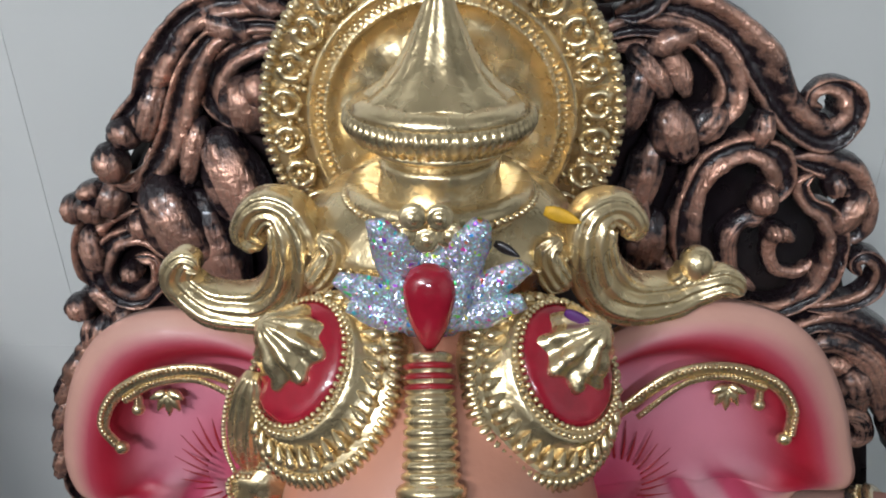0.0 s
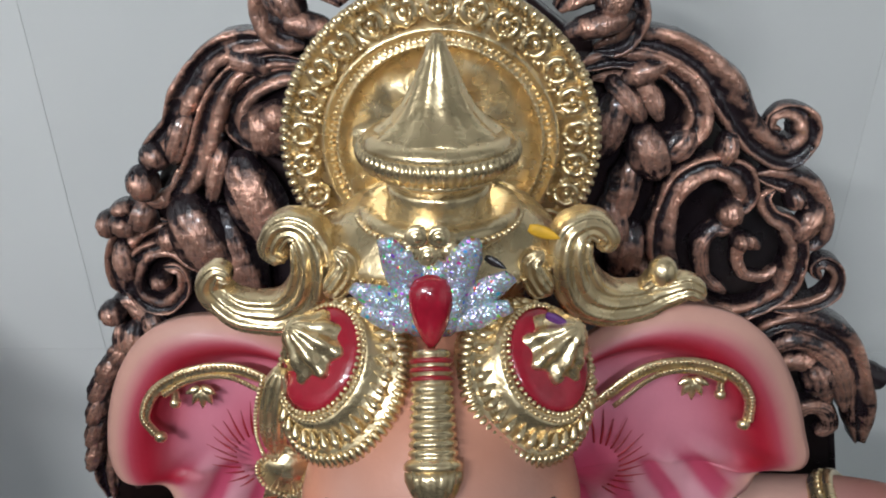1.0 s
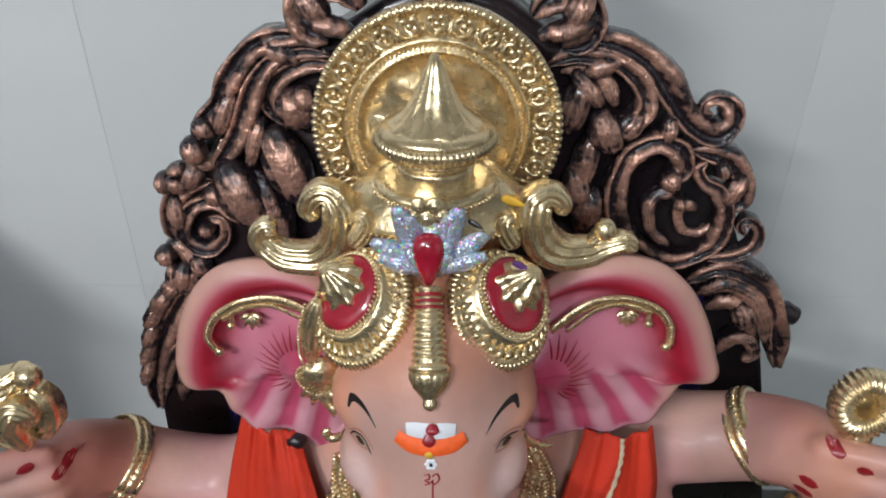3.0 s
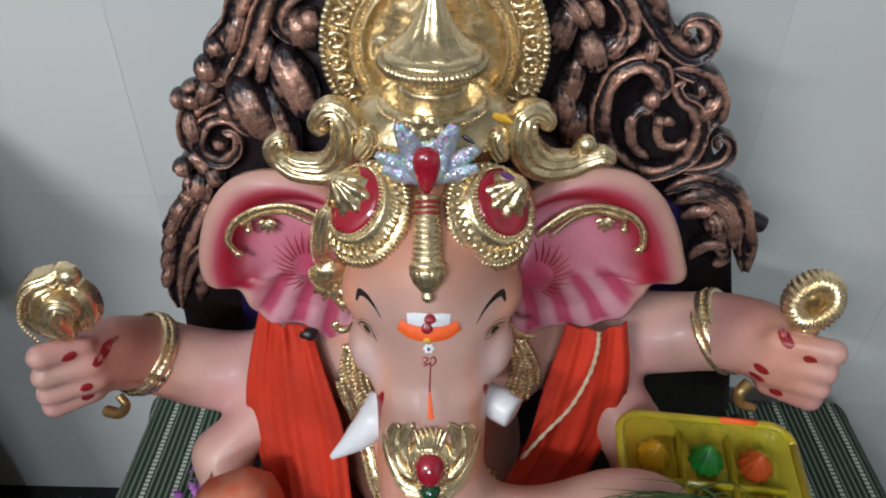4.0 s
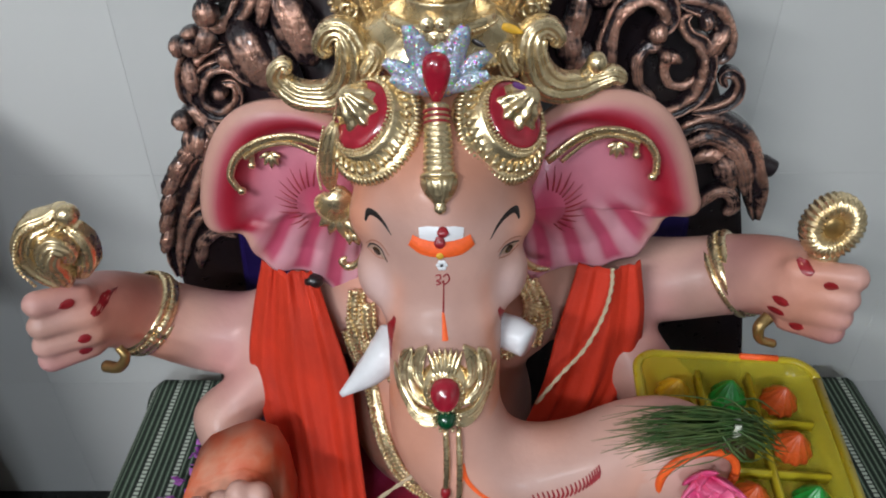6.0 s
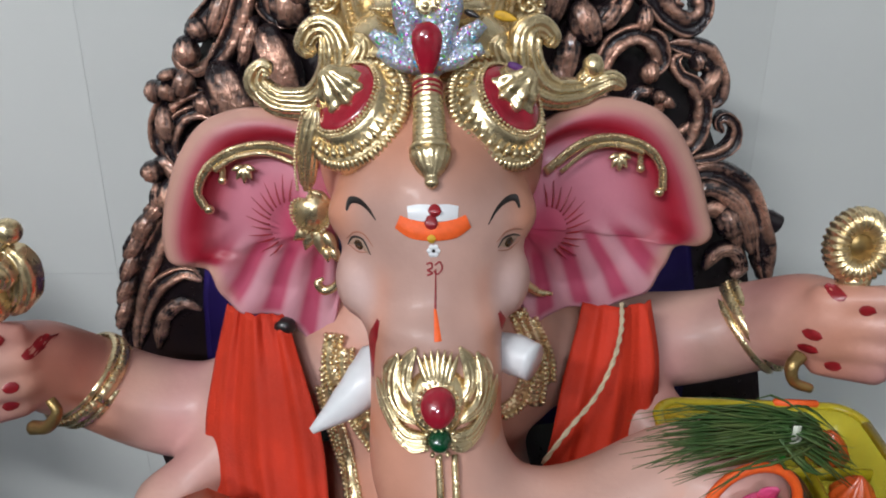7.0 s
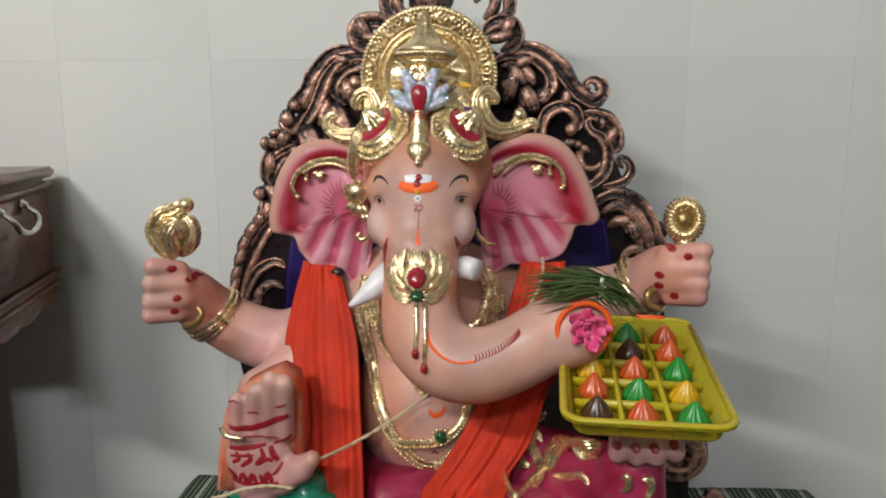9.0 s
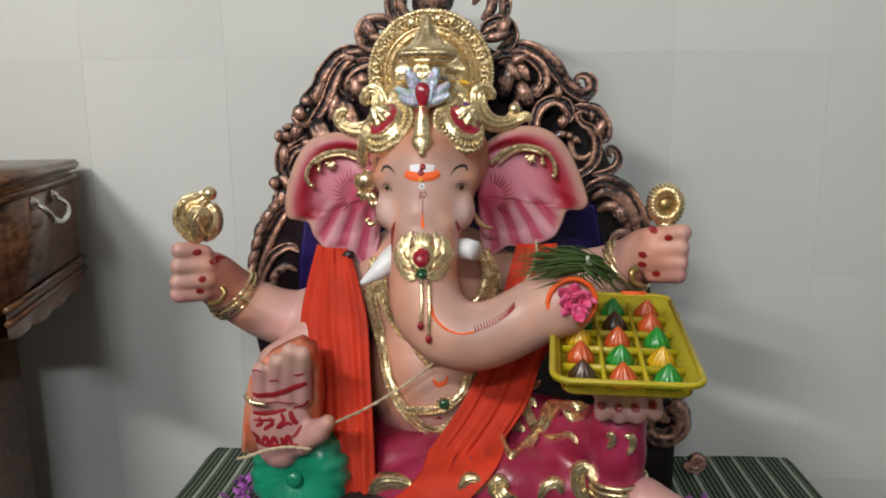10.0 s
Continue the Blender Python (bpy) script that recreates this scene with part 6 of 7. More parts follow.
def trunk_brooch():
    c = Vector((-0.006, -0.002, 0.936))
    ob = thing("trunk_brooch", (-0.006, 0.145, 0.936), "gold lotus brooch with red and green stones on the trunk", "brooch")
    for side in (-1, 1):
        for path, w in (([(0.006, -0.020), (0.022, -0.020), (0.034, -0.008), (0.039, 0.004)], [.0030, .0048, .0048, .0020]), ([(0.013, -0.012), (0.027, -0.004), (0.030, 0.010), (0.025, 0.025)], [.0030, .0060, .0060, .0018]),
                        ([(0.014, -0.002), (0.0205, 0.008), (0.0200, 0.019), (0.0135, 0.031)], [.0025, .0048, .0048, .0018]), ([(0.006, -0.024), (0.016, -0.026), (0.026, -0.021), (0.030, -0.014)], [.0020, .0034, .0036, .0018])):
            bm = swept_band([(c.x + side * x, c.y - 0.002, c.z + z) for x, z in path], w, "fluted", side, 0.0002, 0.7, 7)
            part("leaf", conform(bm), M_GOLD, ob)
    for k in range(7):
        a = radians(60 + 10 * k)
        bm = bmesh.new()
        petal(bm, c + Vector((0.012 * math.cos(a), -0.002, 0.012 * math.sin(a))), c + Vector((0.030 * math.cos(a) * 0.85, -0.001, 0.031 * math.sin(a))), 0.0026, 0.0032, 0.001)
        part("petal", conform(bm), M_GOLD, ob)
    part("backplate", conform(lathe(bmesh.new(), [(0.019, -0.004), (0.020, 0.0), (0.016, 0.004), (0.012, 0.0045)], facing(c, (0, -1, 0.0)), 30)), M_GOLD, ob)
    part("red_stone", conform(blob(bmesh.new(), c + Vector((0, -0.006, 0)), (0.0115, 0.009, 0.0115), 24, 16)), M_RED, ob, "domed glossy red stone")
    part("green_stone", conform(blob(bmesh.new(), c + Vector((0.001, -0.005, -0.0195)), (0.0075, 0.006, 0.0062), 20, 12)), M_GREEN_GEM, ob, "dark green stone")
    bm = bmesh.new()
    for k in range(12):
        a = 2 * math.pi * k / 12
        bead(bm, c + Vector((0.001 + 0.0095 * math.cos(a), -0.006, -0.0195 + 0.0085 * math.sin(a))), 0.0017)
    for k in range(22):
        a = 2 * math.pi * k / 22
        bead(bm, c + Vector((0.0135 * math.cos(a), -0.006, 0.0135 * math.sin(a))), 0.0013)
    part("beading", conform(bm), M_GOLD, ob)
    for dx, n in ((0.0, 0.052), (0.010, 0.068)):
        pts = lay_on([(c.x + dx, c.z - 0.03), (c.x + dx + 0.001, c.z - 0.03 - n * 0.5), (c.x + dx, c.z - 0.03 - n)], 0.003)
        part("tassel", tube(bmesh.new(), pts, [.0022, .0026, .0022], 8, 6), M_GOLD, ob)
        part("tassel_end", blob(bmesh.new(), pts[-1], (0.0042, 0.004, 0.006), 10, 8), M_RED_PAINT, ob, "red painted tassel end")


trunk_brooch()


def necklace(label, points, rows, lift=0.003, strip=0.004):
    """Beaded strands that lie on the chest."""
    pts = [(x, max(min(body.front(x, z, TORSO), 0.31), 0.2) - lift, z) for x, z in smooth_path([(x, z, 0) for x, z in points], 4)[:, :2]]
    ob = thing("necklace", pts[0], label, "necklace", "necklaces")
    part("strand", tube(bmesh.new(), pts, [strip] * 3, 12, 2, 0.40, 4, 0.08), M_GOLD, ob)
    for k in range(rows):
        o = (k - (rows - 1) / 2) * strip * 1.8 / max(rows - 1, 1)
        q = []
        for i, p in enumerate(pts):
            t = Vector(pts[min(i + 1, len(pts) - 1)]) - Vector(pts[max(i - 1, 0)])
            s = t.cross(Vector((0, -1, 0))).normalized()
            q.append(Vector(p) + s * o + Vector((0, -strip * 0.30, 0)))
        part("beaded_edge", beads_along(bmesh.new(), q, 0.0026, 1.85, 3), M_GOLD, ob)
    return ob


neck_1 = necklace("long beaded gold necklace down to the belly", [(-0.0965, 0.8718), (-0.0929, 0.8204), (-0.0824, 0.7681), (-0.0681, 0.7239), (-0.0475, 0.6865), (-0.0133, 0.6843), (0.0166, 0.6893), (0.0404, 0.7076), (0.0548, 0.7432)], 2, 0.005, 0.0058)
necklace("longest beaded gold necklace on the belly", [(-0.1003, 0.8547), (-0.0902, 0.7943), (-0.0777, 0.7505), (-0.06, 0.7061), (-0.0366, 0.6722), (-0.0052, 0.6472), (0.0206, 0.6531), (0.0377, 0.6716)], 3, 0.005, 0.0072)
garland = necklace("short gold necklace of scrolled links on the chest", [(-0.0818, 0.8523), (-0.0674, 0.8177), (-0.0542, 0.7959), (-0.0341, 0.7829), (-0.0157, 0.7637), (-0.0022, 0.7523)], 2, 0.007, 0.0066)
for k in range(9):
    x, z = -0.074 + 0.0088 * k, 0.834 - 0.0098 * k
    y = max(min(body.front(x, z, TORSO), 0.31), 0.2) - 0.010
    flip = 1 if k % 2 else -1
    bm = swept_band([(x - 0.004, y, z - 0.004 * flip), (x + 0.003 * flip, y - 0.001, z + 0.006), (x + 0.008, y, z + 0.001), (x + 0.004, y, z - 0.004)], [.0024, .0042, .0036, .0020], "fluted", flip, 0.0002, 0.8, 5)
    part("curled_link", bm, M_GOLD, garland)
for pts in ([(-0.0901, 0.9015), (-0.0932, 0.8766), (-0.0871, 0.8599)], [(-0.0812, 0.891), (-0.0788, 0.8574), (-0.0646, 0.8234)]):
    necklace("gold chain beside the tusk", pts, 3, 0.006, 0.0075)
for pts in ([(0.0631, 0.9209), (0.0771, 0.8873), (0.0672, 0.8447), (0.0489, 0.8316)], [(0.0738, 0.9126), (0.0887, 0.8789), (0.0921, 0.8534)], [(0.0672, 0.9125), (0.0821, 0.8704), (0.0822, 0.8319)]):
    necklace("fan of gold chains over the shoulder", pts, 3, 0.005, 0.0068)
gx, gz = (0.0149, 0.6936)
gp = (gx, body.front(gx, gz, TORSO) - 0.008, gz)
jewel = thing("belly_jewel", gp, "dark green stone in a gold beaded setting on the belly", "jewel")
part("green_stone", blob(bmesh.new(), gp, (0.0085, 0.006, 0.0085), 18, 12), M_GREEN_GEM, jewel)
bm = bmesh.new()
for k in range(12):
    a = 2 * math.pi * k / 12
    bead(bm, (gp[0] + 0.0115 * math.cos(a), gp[1] + 0.001, gp[2] + 0.0115 * math.sin(a)), 0.0026)
part("setting", bm, M_GOLD, jewel)


def bangle(c, axis, r, label):
    ob = thing("bangle", c, label, "bangle", "bangles")
    m = facing(c, axis)
    for k, (h, rr, w) in enumerate(((-0.009, 0.0, 0.0045), (0.009, 0.001, 0.0045), (0.0, 0.0005, 0.0065))):
        pts = [m @ Vector(((r + rr) * math.cos(a), (r + rr) * math.sin(a), h)) for a in np.linspace(0, 2 * math.pi, 40)]
        part("ring", tube(bmesh.new(), pts, [w, w], 8, 1, up=Vector(axis)), M_GOLD, ob)
    bm = bmesh.new()
    for k in range(46):
        a = 2 * math.pi * k / 46
        bead(bm, m @ Vector(((r + 0.005) * math.cos(a), (r + 0.005) * math.sin(a), 0.004)), 0.002)
    part("beading", bm, M_GOLD, ob)


bangle((-0.327, 0.356, 0.830), (-0.55, -0.35, 0.80), 0.041, "thick gold beaded bangle on the wrist")
bangle((0.292, 0.360, 0.878), (0.80, -0.20, 0.70), 0.041, "thick gold beaded bangle on the wrist")
for pts in ([(-0.3358, 0.27, 0.8359), (-0.3187, 0.262, 0.8425), (-0.3093, 0.262, 0.8555), (-0.3152, 0.266, 0.8647)], [(0.2919, 0.272, 0.895), (0.2831, 0.266, 0.888), (0.2864, 0.264, 0.8752), (0.3009, 0.264, 0.8687)]):
    ob = thing("finger_ring", pts[0], "gold hook-shaped ring beside the fist", "ring", "finger rings")
    part("band", tube(bmesh.new(), pts, [.006, .0055, .0045, .004], 12, 6), M_GOLD_DULL, ob)
palm_ring = thing("palm_ring", (-0.247, 0.15, 0.7346), "small gold ring across the raised fingers", "ring")
part("band", tube(bmesh.new(), [(-0.2495, 0.152, 0.7418), (-0.2385, 0.143, 0.736), (-0.219, 0.142, 0.7335)], [.003, .0035, .003], 10, 5), M_GOLD, palm_ring)


# ---- gold emblems held in the two rear fists ----
def shell_emblem():
    c = Vector((0.3318, 0.29, 0.9838))
    ob = thing("shell_emblem", c, "ribbed gold shell emblem held upright in the fist", "shell")
    m = facing(c, (0.0, -1, 0.12))
    bm = bmesh.new()
    n, sides = 156, 14
    rings = []
    for i in range(n):
        a = 2 * math.pi * i / n
        ridge = 1 + 0.11 * math.cos(30 * a)
        ring = []
        for k in range(sides):
            b = 2 * math.pi * k / sides
            ring.append(bm.verts.new(m @ Vector(((0.0195 + 0.0098 * ridge * math.cos(b)) * math.cos(a) * 0.93, (0.0195 + 0.0098 * ridge * math.cos(b)) * math.sin(a) * 1.06, 0.012 * ridge * math.sin(b)))))
        rings.append(ring)
    for i in range(n):
        a, b = rings[i], rings[(i + 1) % n]
        for k in range(sides):
            bm.faces.new((a[k], b[k], b[(k + 1) % sides], a[(k + 1) % sides]))
    part("ribbed_rim", bm, M_GOLD, ob)
    part("hollow", lathe(bmesh.new(), [(0.016, 0.004), (0.0105, -0.004), (0.004, -0.006)], m @ Matrix.Diagonal((0.95, 1.1, 1, 1)), 24), M_GOLD_DULL, ob, "dull gold hollow")
    part("foot", tube(bmesh.new(), [(0.333, 0.29, 0.9569), (0.3326, 0.285, 0.9412)], [.014, .011], 14, 3), M_GOLD, ob)


def flame_emblem():
    c = Vector((-0.353, 0.285, 0.9658))
    ob = thing("conch_emblem", c, "swirled gold conch emblem held upright in the fist", "conch")
    for name, path, w, flip in (("whorl", [(-0.3501, 0.282, 0.9276), (-0.3649, 0.279, 0.9425), (-0.3735, 0.279, 0.9635), (-0.3645, 0.282, 0.9865), (-0.3456, 0.287, 0.9942), (-0.3330, 0.290, 1.0053)], [.007, .010, .013, .013, .011, .007], 1),
                                ("inner_whorl", [(-0.3463, 0.276, 0.9302), (-0.3493, 0.272, 0.9478), (-0.3515, 0.270, 0.9647), (-0.343, 0.272, 0.9769), (-0.3343, 0.274, 0.9683), (-0.3403, 0.274, 0.9558)], [.008, .010, .011, .010, .008, .004], -1),
                                ("side_lobe", [(-0.3453, 0.291, 0.9292), (-0.3308, 0.288, 0.9494), (-0.3301, 0.290, 0.9702), (-0.3391, 0.290, 0.987)], [.007, .011, .011, .008], -1)):
        part(name, swept_band(path, w, "fluted", flip, 0.0005, 0.95, 8), M_GOLD, ob)
    part("core", blob(bmesh.new(), (-0.350, 0.292, 0.962), (0.018, 0.014, 0.030), 18, 12), M_GOLD, ob)
    part("crest_ball", blob(bmesh.new(), (-0.3309, 0.285, 1.0011), (0.0105, 0.0105, 0.0105), 16, 10), M_GOLD, ob)
    part("edge_beads", beads_along(bmesh.new(), [(-0.3676, 0.262, 0.9417), (-0.3769, 0.262, 0.9634), (-0.3672, 0.266, 0.991), (-0.3444, 0.27, 1.0028)], 0.002), M_GOLD, ob)


shell_emblem()
flame_emblem()


# ---- gilded scrollwork of the pink drape ----
def drape_scroll(points, radii, label="gold scrollwork trim on the pink drape"):
    pts = np.array(lay_on(points, 0.003, drape))
    for _ in range(3):
        pts[1:-1, 1] = np.minimum(pts[1:-1, 1], 0.25 * pts[:-2, 1] + 0.5 * pts[1:-1, 1] + 0.25 * pts[2:, 1])
    ob = thing("drape_trim", pts[0], label, "trim", "drape trims")
    part("scroll", swept_band(pts, [1.45 * r for r in radii], "fluted", 1, 0.0004, 0.7, 7), M_GOLD, ob)


drape_scroll([(0.2066, 0.7473), (0.1862, 0.7438), (0.172, 0.7256), (0.1636, 0.7017), (0.1544, 0.6816), (0.1359, 0.6732)], [.003, .006, .008, .0085, .007, .004])
drape_scroll([(0.2008, 0.7441), (0.2042, 0.7261), (0.1928, 0.7141), (0.1838, 0.7234), (0.1909, 0.7314)], [.006, .006, .005, .004, .002])
drape_scroll([(0.1323, 0.6691), (0.1098, 0.6727), (0.0948, 0.6845), (0.0999, 0.6966), (0.1097, 0.6904)], [.005, .007, .006, .004, .002])
drape_scroll([(0.147, 0.6775), (0.1342, 0.6932), (0.1414, 0.7037), (0.149, 0.6959)], [.005, .005, .004, .002])
drape_scroll([(0.0686, 0.6541), (0.0913, 0.6333), (0.1103, 0.6141), (0.1331, 0.5998)], [.004, .007, .007, .005])
drape_scroll([(0.2181, 0.6508), (0.2067, 0.6626), (0.1959, 0.6503), (0.2002, 0.626), (0.2152, 0.6223)], [.003, .006, .007, .007, .004])
drape_scroll([(0.0382, 0.614), (0.0535, 0.6349), (0.0687, 0.6312), (0.0626, 0.6162)], [.005, .006, .005, .003])
drape_scroll([(0.1315, 0.7249), (0.1391, 0.7148), (0.1486, 0.7173), (0.1543, 0.7308)], [.002, .003, .003, .002])
drape_scroll([(0.0836, 0.6802), (0.1062, 0.6629), (0.1323, 0.6635), (0.1507, 0.6775)], [.003, .005, .006, .004])
drape_scroll([(0.0914, 0.6153), (0.0838, 0.6315), (0.095, 0.6416), (0.1064, 0.632)], [.004, .005, .005, .003])
drape_scroll([(0.1443, 0.6124), (0.1552, 0.6331), (0.1701, 0.6376), (0.1756, 0.6238)], [.003, .005, .005, .003])
drape_scroll([(0.1582, 0.6737), (0.1729, 0.682), (0.1874, 0.6942), (0.1963, 0.6904)], [.002, .0035, .004, .002])
drape_scroll([(0.2248, 0.7208), (0.2302, 0.7253), (0.2319, 0.7157), (0.2253, 0.7059)], [.002, .003, .003, .002])
drape_scroll([(0.2452, 0.7256), (0.2541, 0.7235), (0.2559, 0.7124), (0.2495, 0.7011)], [.002, .0035, .003, .002])
drape_scroll([(-0.0901, 0.5846), (-0.0682, 0.6043), (-0.0424, 0.6121), (-0.0186, 0.6145)], [.006, .009, .007, .004], "gold leaf clasp at the waist")
for k in range(3):
    c = Vector((0.2468, 0.118, 0.6525)) + Vector((0, 0, -0.009 * k))
    ob = thing("anklet", c, "thin gold anklet ring round the shin", "anklet", "anklets")
    pts = [c + Vector((0.0345 * math.cos(a), 0.0345 * math.sin(a), 0.003 * math.cos(a))) for a in np.linspace(0, 2 * math.pi, 36)]
    part("ring", tube(bmesh.new(), pts, [.0036, .0036], 8, 1, up=(0, 0, 1)), M_GOLD, ob)


# ---- cloth draped on the statue ----
def drapery(name, label, left, right, folds, depth, seed, over=False, parent=None, cols=36, per=8):
    """A hanging cloth between two edges, with folds that run along it."""
    a, b = smooth_path(left, per), smooth_path(right, per)
    n = len(a)
    rows = []
    for i in range(n):
        t = i / (n - 1)
        row = []
        for j in range(cols):
            u = j / (cols - 1)
            p = a[i] * (1 - u) + b[i] * u
            w = math.sin(u * folds * math.pi + 1.2 * noise.noise((u * 2, t * 1.6, seed))) + 0.5 * math.sin(u * folds * 2.3 * math.pi + seed + 2.5 * t)
            fine = noise.noise((u * 9, t * 5, seed + 4))
            p = p + np.array((0.0015 * fine, -depth * (w * (0.45 + 0.55 * t) + 0.35 * fine) - 0.012 * math.sin(math.pi * u), 0))
            p[1] = min(p[1], drape.front(p[0], p[2], None, 1.0) - 0.010) if p[2] < 0.76 and over else p[1]
            row.append(p)
        rows.append(row)
    bm = bmesh.new()
    sheet(bm, rows)
    ob = thick(part(name, bm, M_SCARF, parent), 0.0016)
    return tagged(ob, label, "scarf") if parent is None else ob


drapery("scarf", "bright orange cotton scarf hanging over the shoulder",
        [(-0.1849, 0.335, 0.917), (-0.2014, 0.33, 0.857), (-0.211, 0.315, 0.7974), (-0.1945, 0.28, 0.7365), (-0.1805, 0.235, 0.6741), (-0.1679, 0.205, 0.6089), (-0.157, 0.19, 0.5284)],
        [(-0.1338, 0.325, 0.9119), (-0.1143, 0.29, 0.867), (-0.0999, 0.27, 0.8116), (-0.0934, 0.245, 0.7504), (-0.0872, 0.22, 0.6823), (-0.0819, 0.195, 0.6159), (-0.0793, 0.185, 0.5335)], 5, 0.0055, 1)
drapery("scarf", "orange cotton scarf wrapped from the shoulder across the lap",
        [(0.122, 0.322, 0.9217), (0.1049, 0.3, 0.8658), (0.0906, 0.275, 0.8031), (0.0675, 0.262, 0.7463), (0.0268, 0.232, 0.6789), (-0.0165, 0.2, 0.6278), (-0.059, 0.175, 0.582), (-0.0981, 0.16, 0.5307)],
        [(0.1814, 0.325, 0.9213), (0.1891, 0.305, 0.865), (0.1836, 0.295, 0.7979), (0.155, 0.27, 0.7445), (0.1322, 0.22, 0.7031), (0.0879, 0.185, 0.6502), (0.0414, 0.155, 0.5957), (0.007, 0.14, 0.5462)], 5, 0.005, 7, True)
part("knot", blob(bmesh.new(), (-0.1337, 0.318, 0.9027), (0.010, 0.008, 0.008), 12, 8), M_BLACK_PAINT, None)
tagged(bpy.data.objects["knot"], "small dark knot under the ear", "knot")


def cord(label, points, r):
    ob = thing("cotton_cord", points[0], label, "cord", "cotton cords")
    for k in range(2):
        pts = smooth_path(points, 10)
        tw = [p + r * 0.8 * np.array((math.cos(i * 0.9 + k * math.pi), -0.5, math.sin(i * 0.9 + k * math.pi))) for i, p in enumerate(pts)]
        part("strand", tube(bmesh.new(), tw, [r, r], 7, 1), M_STRING, ob)


cord("pale twisted cotton cord across the belly to the raised palm", [(0.0148, 0.2, 0.7828), (-0.0208, 0.222, 0.7469), (-0.0528, 0.215, 0.7262), (-0.0908, 0.195, 0.7084), (-0.1202, 0.16, 0.7055), (-0.1326, 0.145, 0.7062)], 0.0014)
cord("pale cotton cord hanging below the raised palm", [(-0.1611, 0.145, 0.6689), (-0.1915, 0.143, 0.6726), (-0.2229, 0.143, 0.667), (-0.2476, 0.145, 0.6565), (-0.2654, 0.15, 0.6503)], 0.0014)
cord("pale cotton cord falling from the ear over the scarf", [(0.1492, 0.3, 0.931), (0.1495, 0.295, 0.9096), (0.141, 0.28, 0.8872), (0.124, 0.262, 0.8646), (0.1017, 0.25, 0.8425), (0.0793, 0.235, 0.8213)], 0.0013)


# ---- grass bunch and flower at the end of the trunk ----
def grass_bunch():
    c = Vector((0.1971, 0.107, 0.9345))
    ob = thing("grass_bunch", c, "bunch of fresh green durva grass tied with a band", "grass")
    rnd = random.Random(11)
    left = Vector((0.1233, 0.1, 0.9343)) - c
    right = Vector((0.2345, 0.115, 0.9082)) - c
    for side, (axis, n, spread) in enumerate(((left, 150, 0.24), (right, 90, 0.30))):
        for g in range(6):
            bm = bmesh.new()
            for _ in range(n // 6):
                k = rnd.uniform(0.55, 1.25)
                off = Vector((rnd.gauss(0, 1), rnd.gauss(0, 1), rnd.gauss(0, 1)))
                tip = c + axis * k + off * axis.length * spread * 0.55 * Vector((0.5, 0.9, 0.75)).length * 0.8
                root = c - axis.normalized() * 0.012 + off * 0.0035
                mid = (root + tip) / 2 + Vector((rnd.gauss(0, .004), rnd.gauss(0, .005), rnd.uniform(-0.002, 0.008)))
                r = rnd.uniform(0.0005, 0.0011)
                tube(bm, [root, mid, tip], [r, r * 1.2, r * 0.2], 4, 3, 0.5)
            part("blade_tuft", bm, M_GRASS, ob)
    part("tie", lathe(bmesh.new(), [(0.0085, -0.003), (0.0095, 0), (0.0085, 0.003)], facing(c, right), 14), M_TIE, ob, "pale band round the stems")
    part("tie_end", box(bmesh.new(), c + Vector((-0.003, -0.010, 0.002)), c + Vector((0.003, -0.008, 0.013)), 0.001), M_TIE, ob)


grass_bunch()


def flower():
    c = Vector((0.1831, 0.083, 0.8941))
    ob = thing("pink_flower", c, "crumpled bright pink flower tucked in the trunk tip", "flower")
    rnd = random.Random(5)
    for k in range(24):
        a = 2.4 * k
        r = 0.007 + 0.021 * (k / 23)
        bm = bmesh.new()
        tip = c + Vector((r * math.cos(a) * 1.05, rnd.uniform(-0.008, 0.004), r * math.sin(a)))
        petal(bm, c + Vector((0.003 * math.cos(a), 0.010, 0.003 * math.sin(a))), tip, 0.0082, 0.0026, 0.005)
        for v in bm.verts:
            v.co += 0.0036 * Vector((noise.noise(v.co * 90), noise.noise(v.co * 90 + Vector((5, 0, 0))), noise.noise(v.co * 90 + Vector((0, 5, 0)))))
        part("petal", bm, M_PETAL, ob)


flower()
rim = thing("orange_ring", (0.1786, 0.09, 0.8916), "orange painted ring round the trunk tip", "ring")
part("ring", tube(bmesh.new(), [Vector((0.1796, 0.098, 0.8894)) + Vector((0.029 * math.cos(a), 0.004 * math.cos(a), 0.029 * math.sin(a))) for a in np.linspace(0, 2 * math.pi, 40)], [.0032, .0032], 10, 1), M_ORANGE_PAINT, rim)


# ---- tray of sweets ----
TRAY = Matrix.Translation((0.240, 0.118, 0.846)) @ Matrix.Rotation(radians(-5), 4, "Z") @ Matrix.Rotation(radians(5.5), 4, "X")
TW, TD, TH = 0.152, 0.272, 0.022


def rounded(w, d, r, n=6):
    out = []
    for cx, cy, a0 in ((w / 2 - r, d / 2 - r, 0), (-w / 2 + r, d / 2 - r, 90), (-w / 2 + r, -d / 2 + r, 180), (w / 2 - r, -d / 2 + r, 270)):
        for k in range(n + 1):
            a = radians(a0 + 90 * k / n)
            out.append((cx + r * math.cos(a), cy + r * math.sin(a)))
    return out


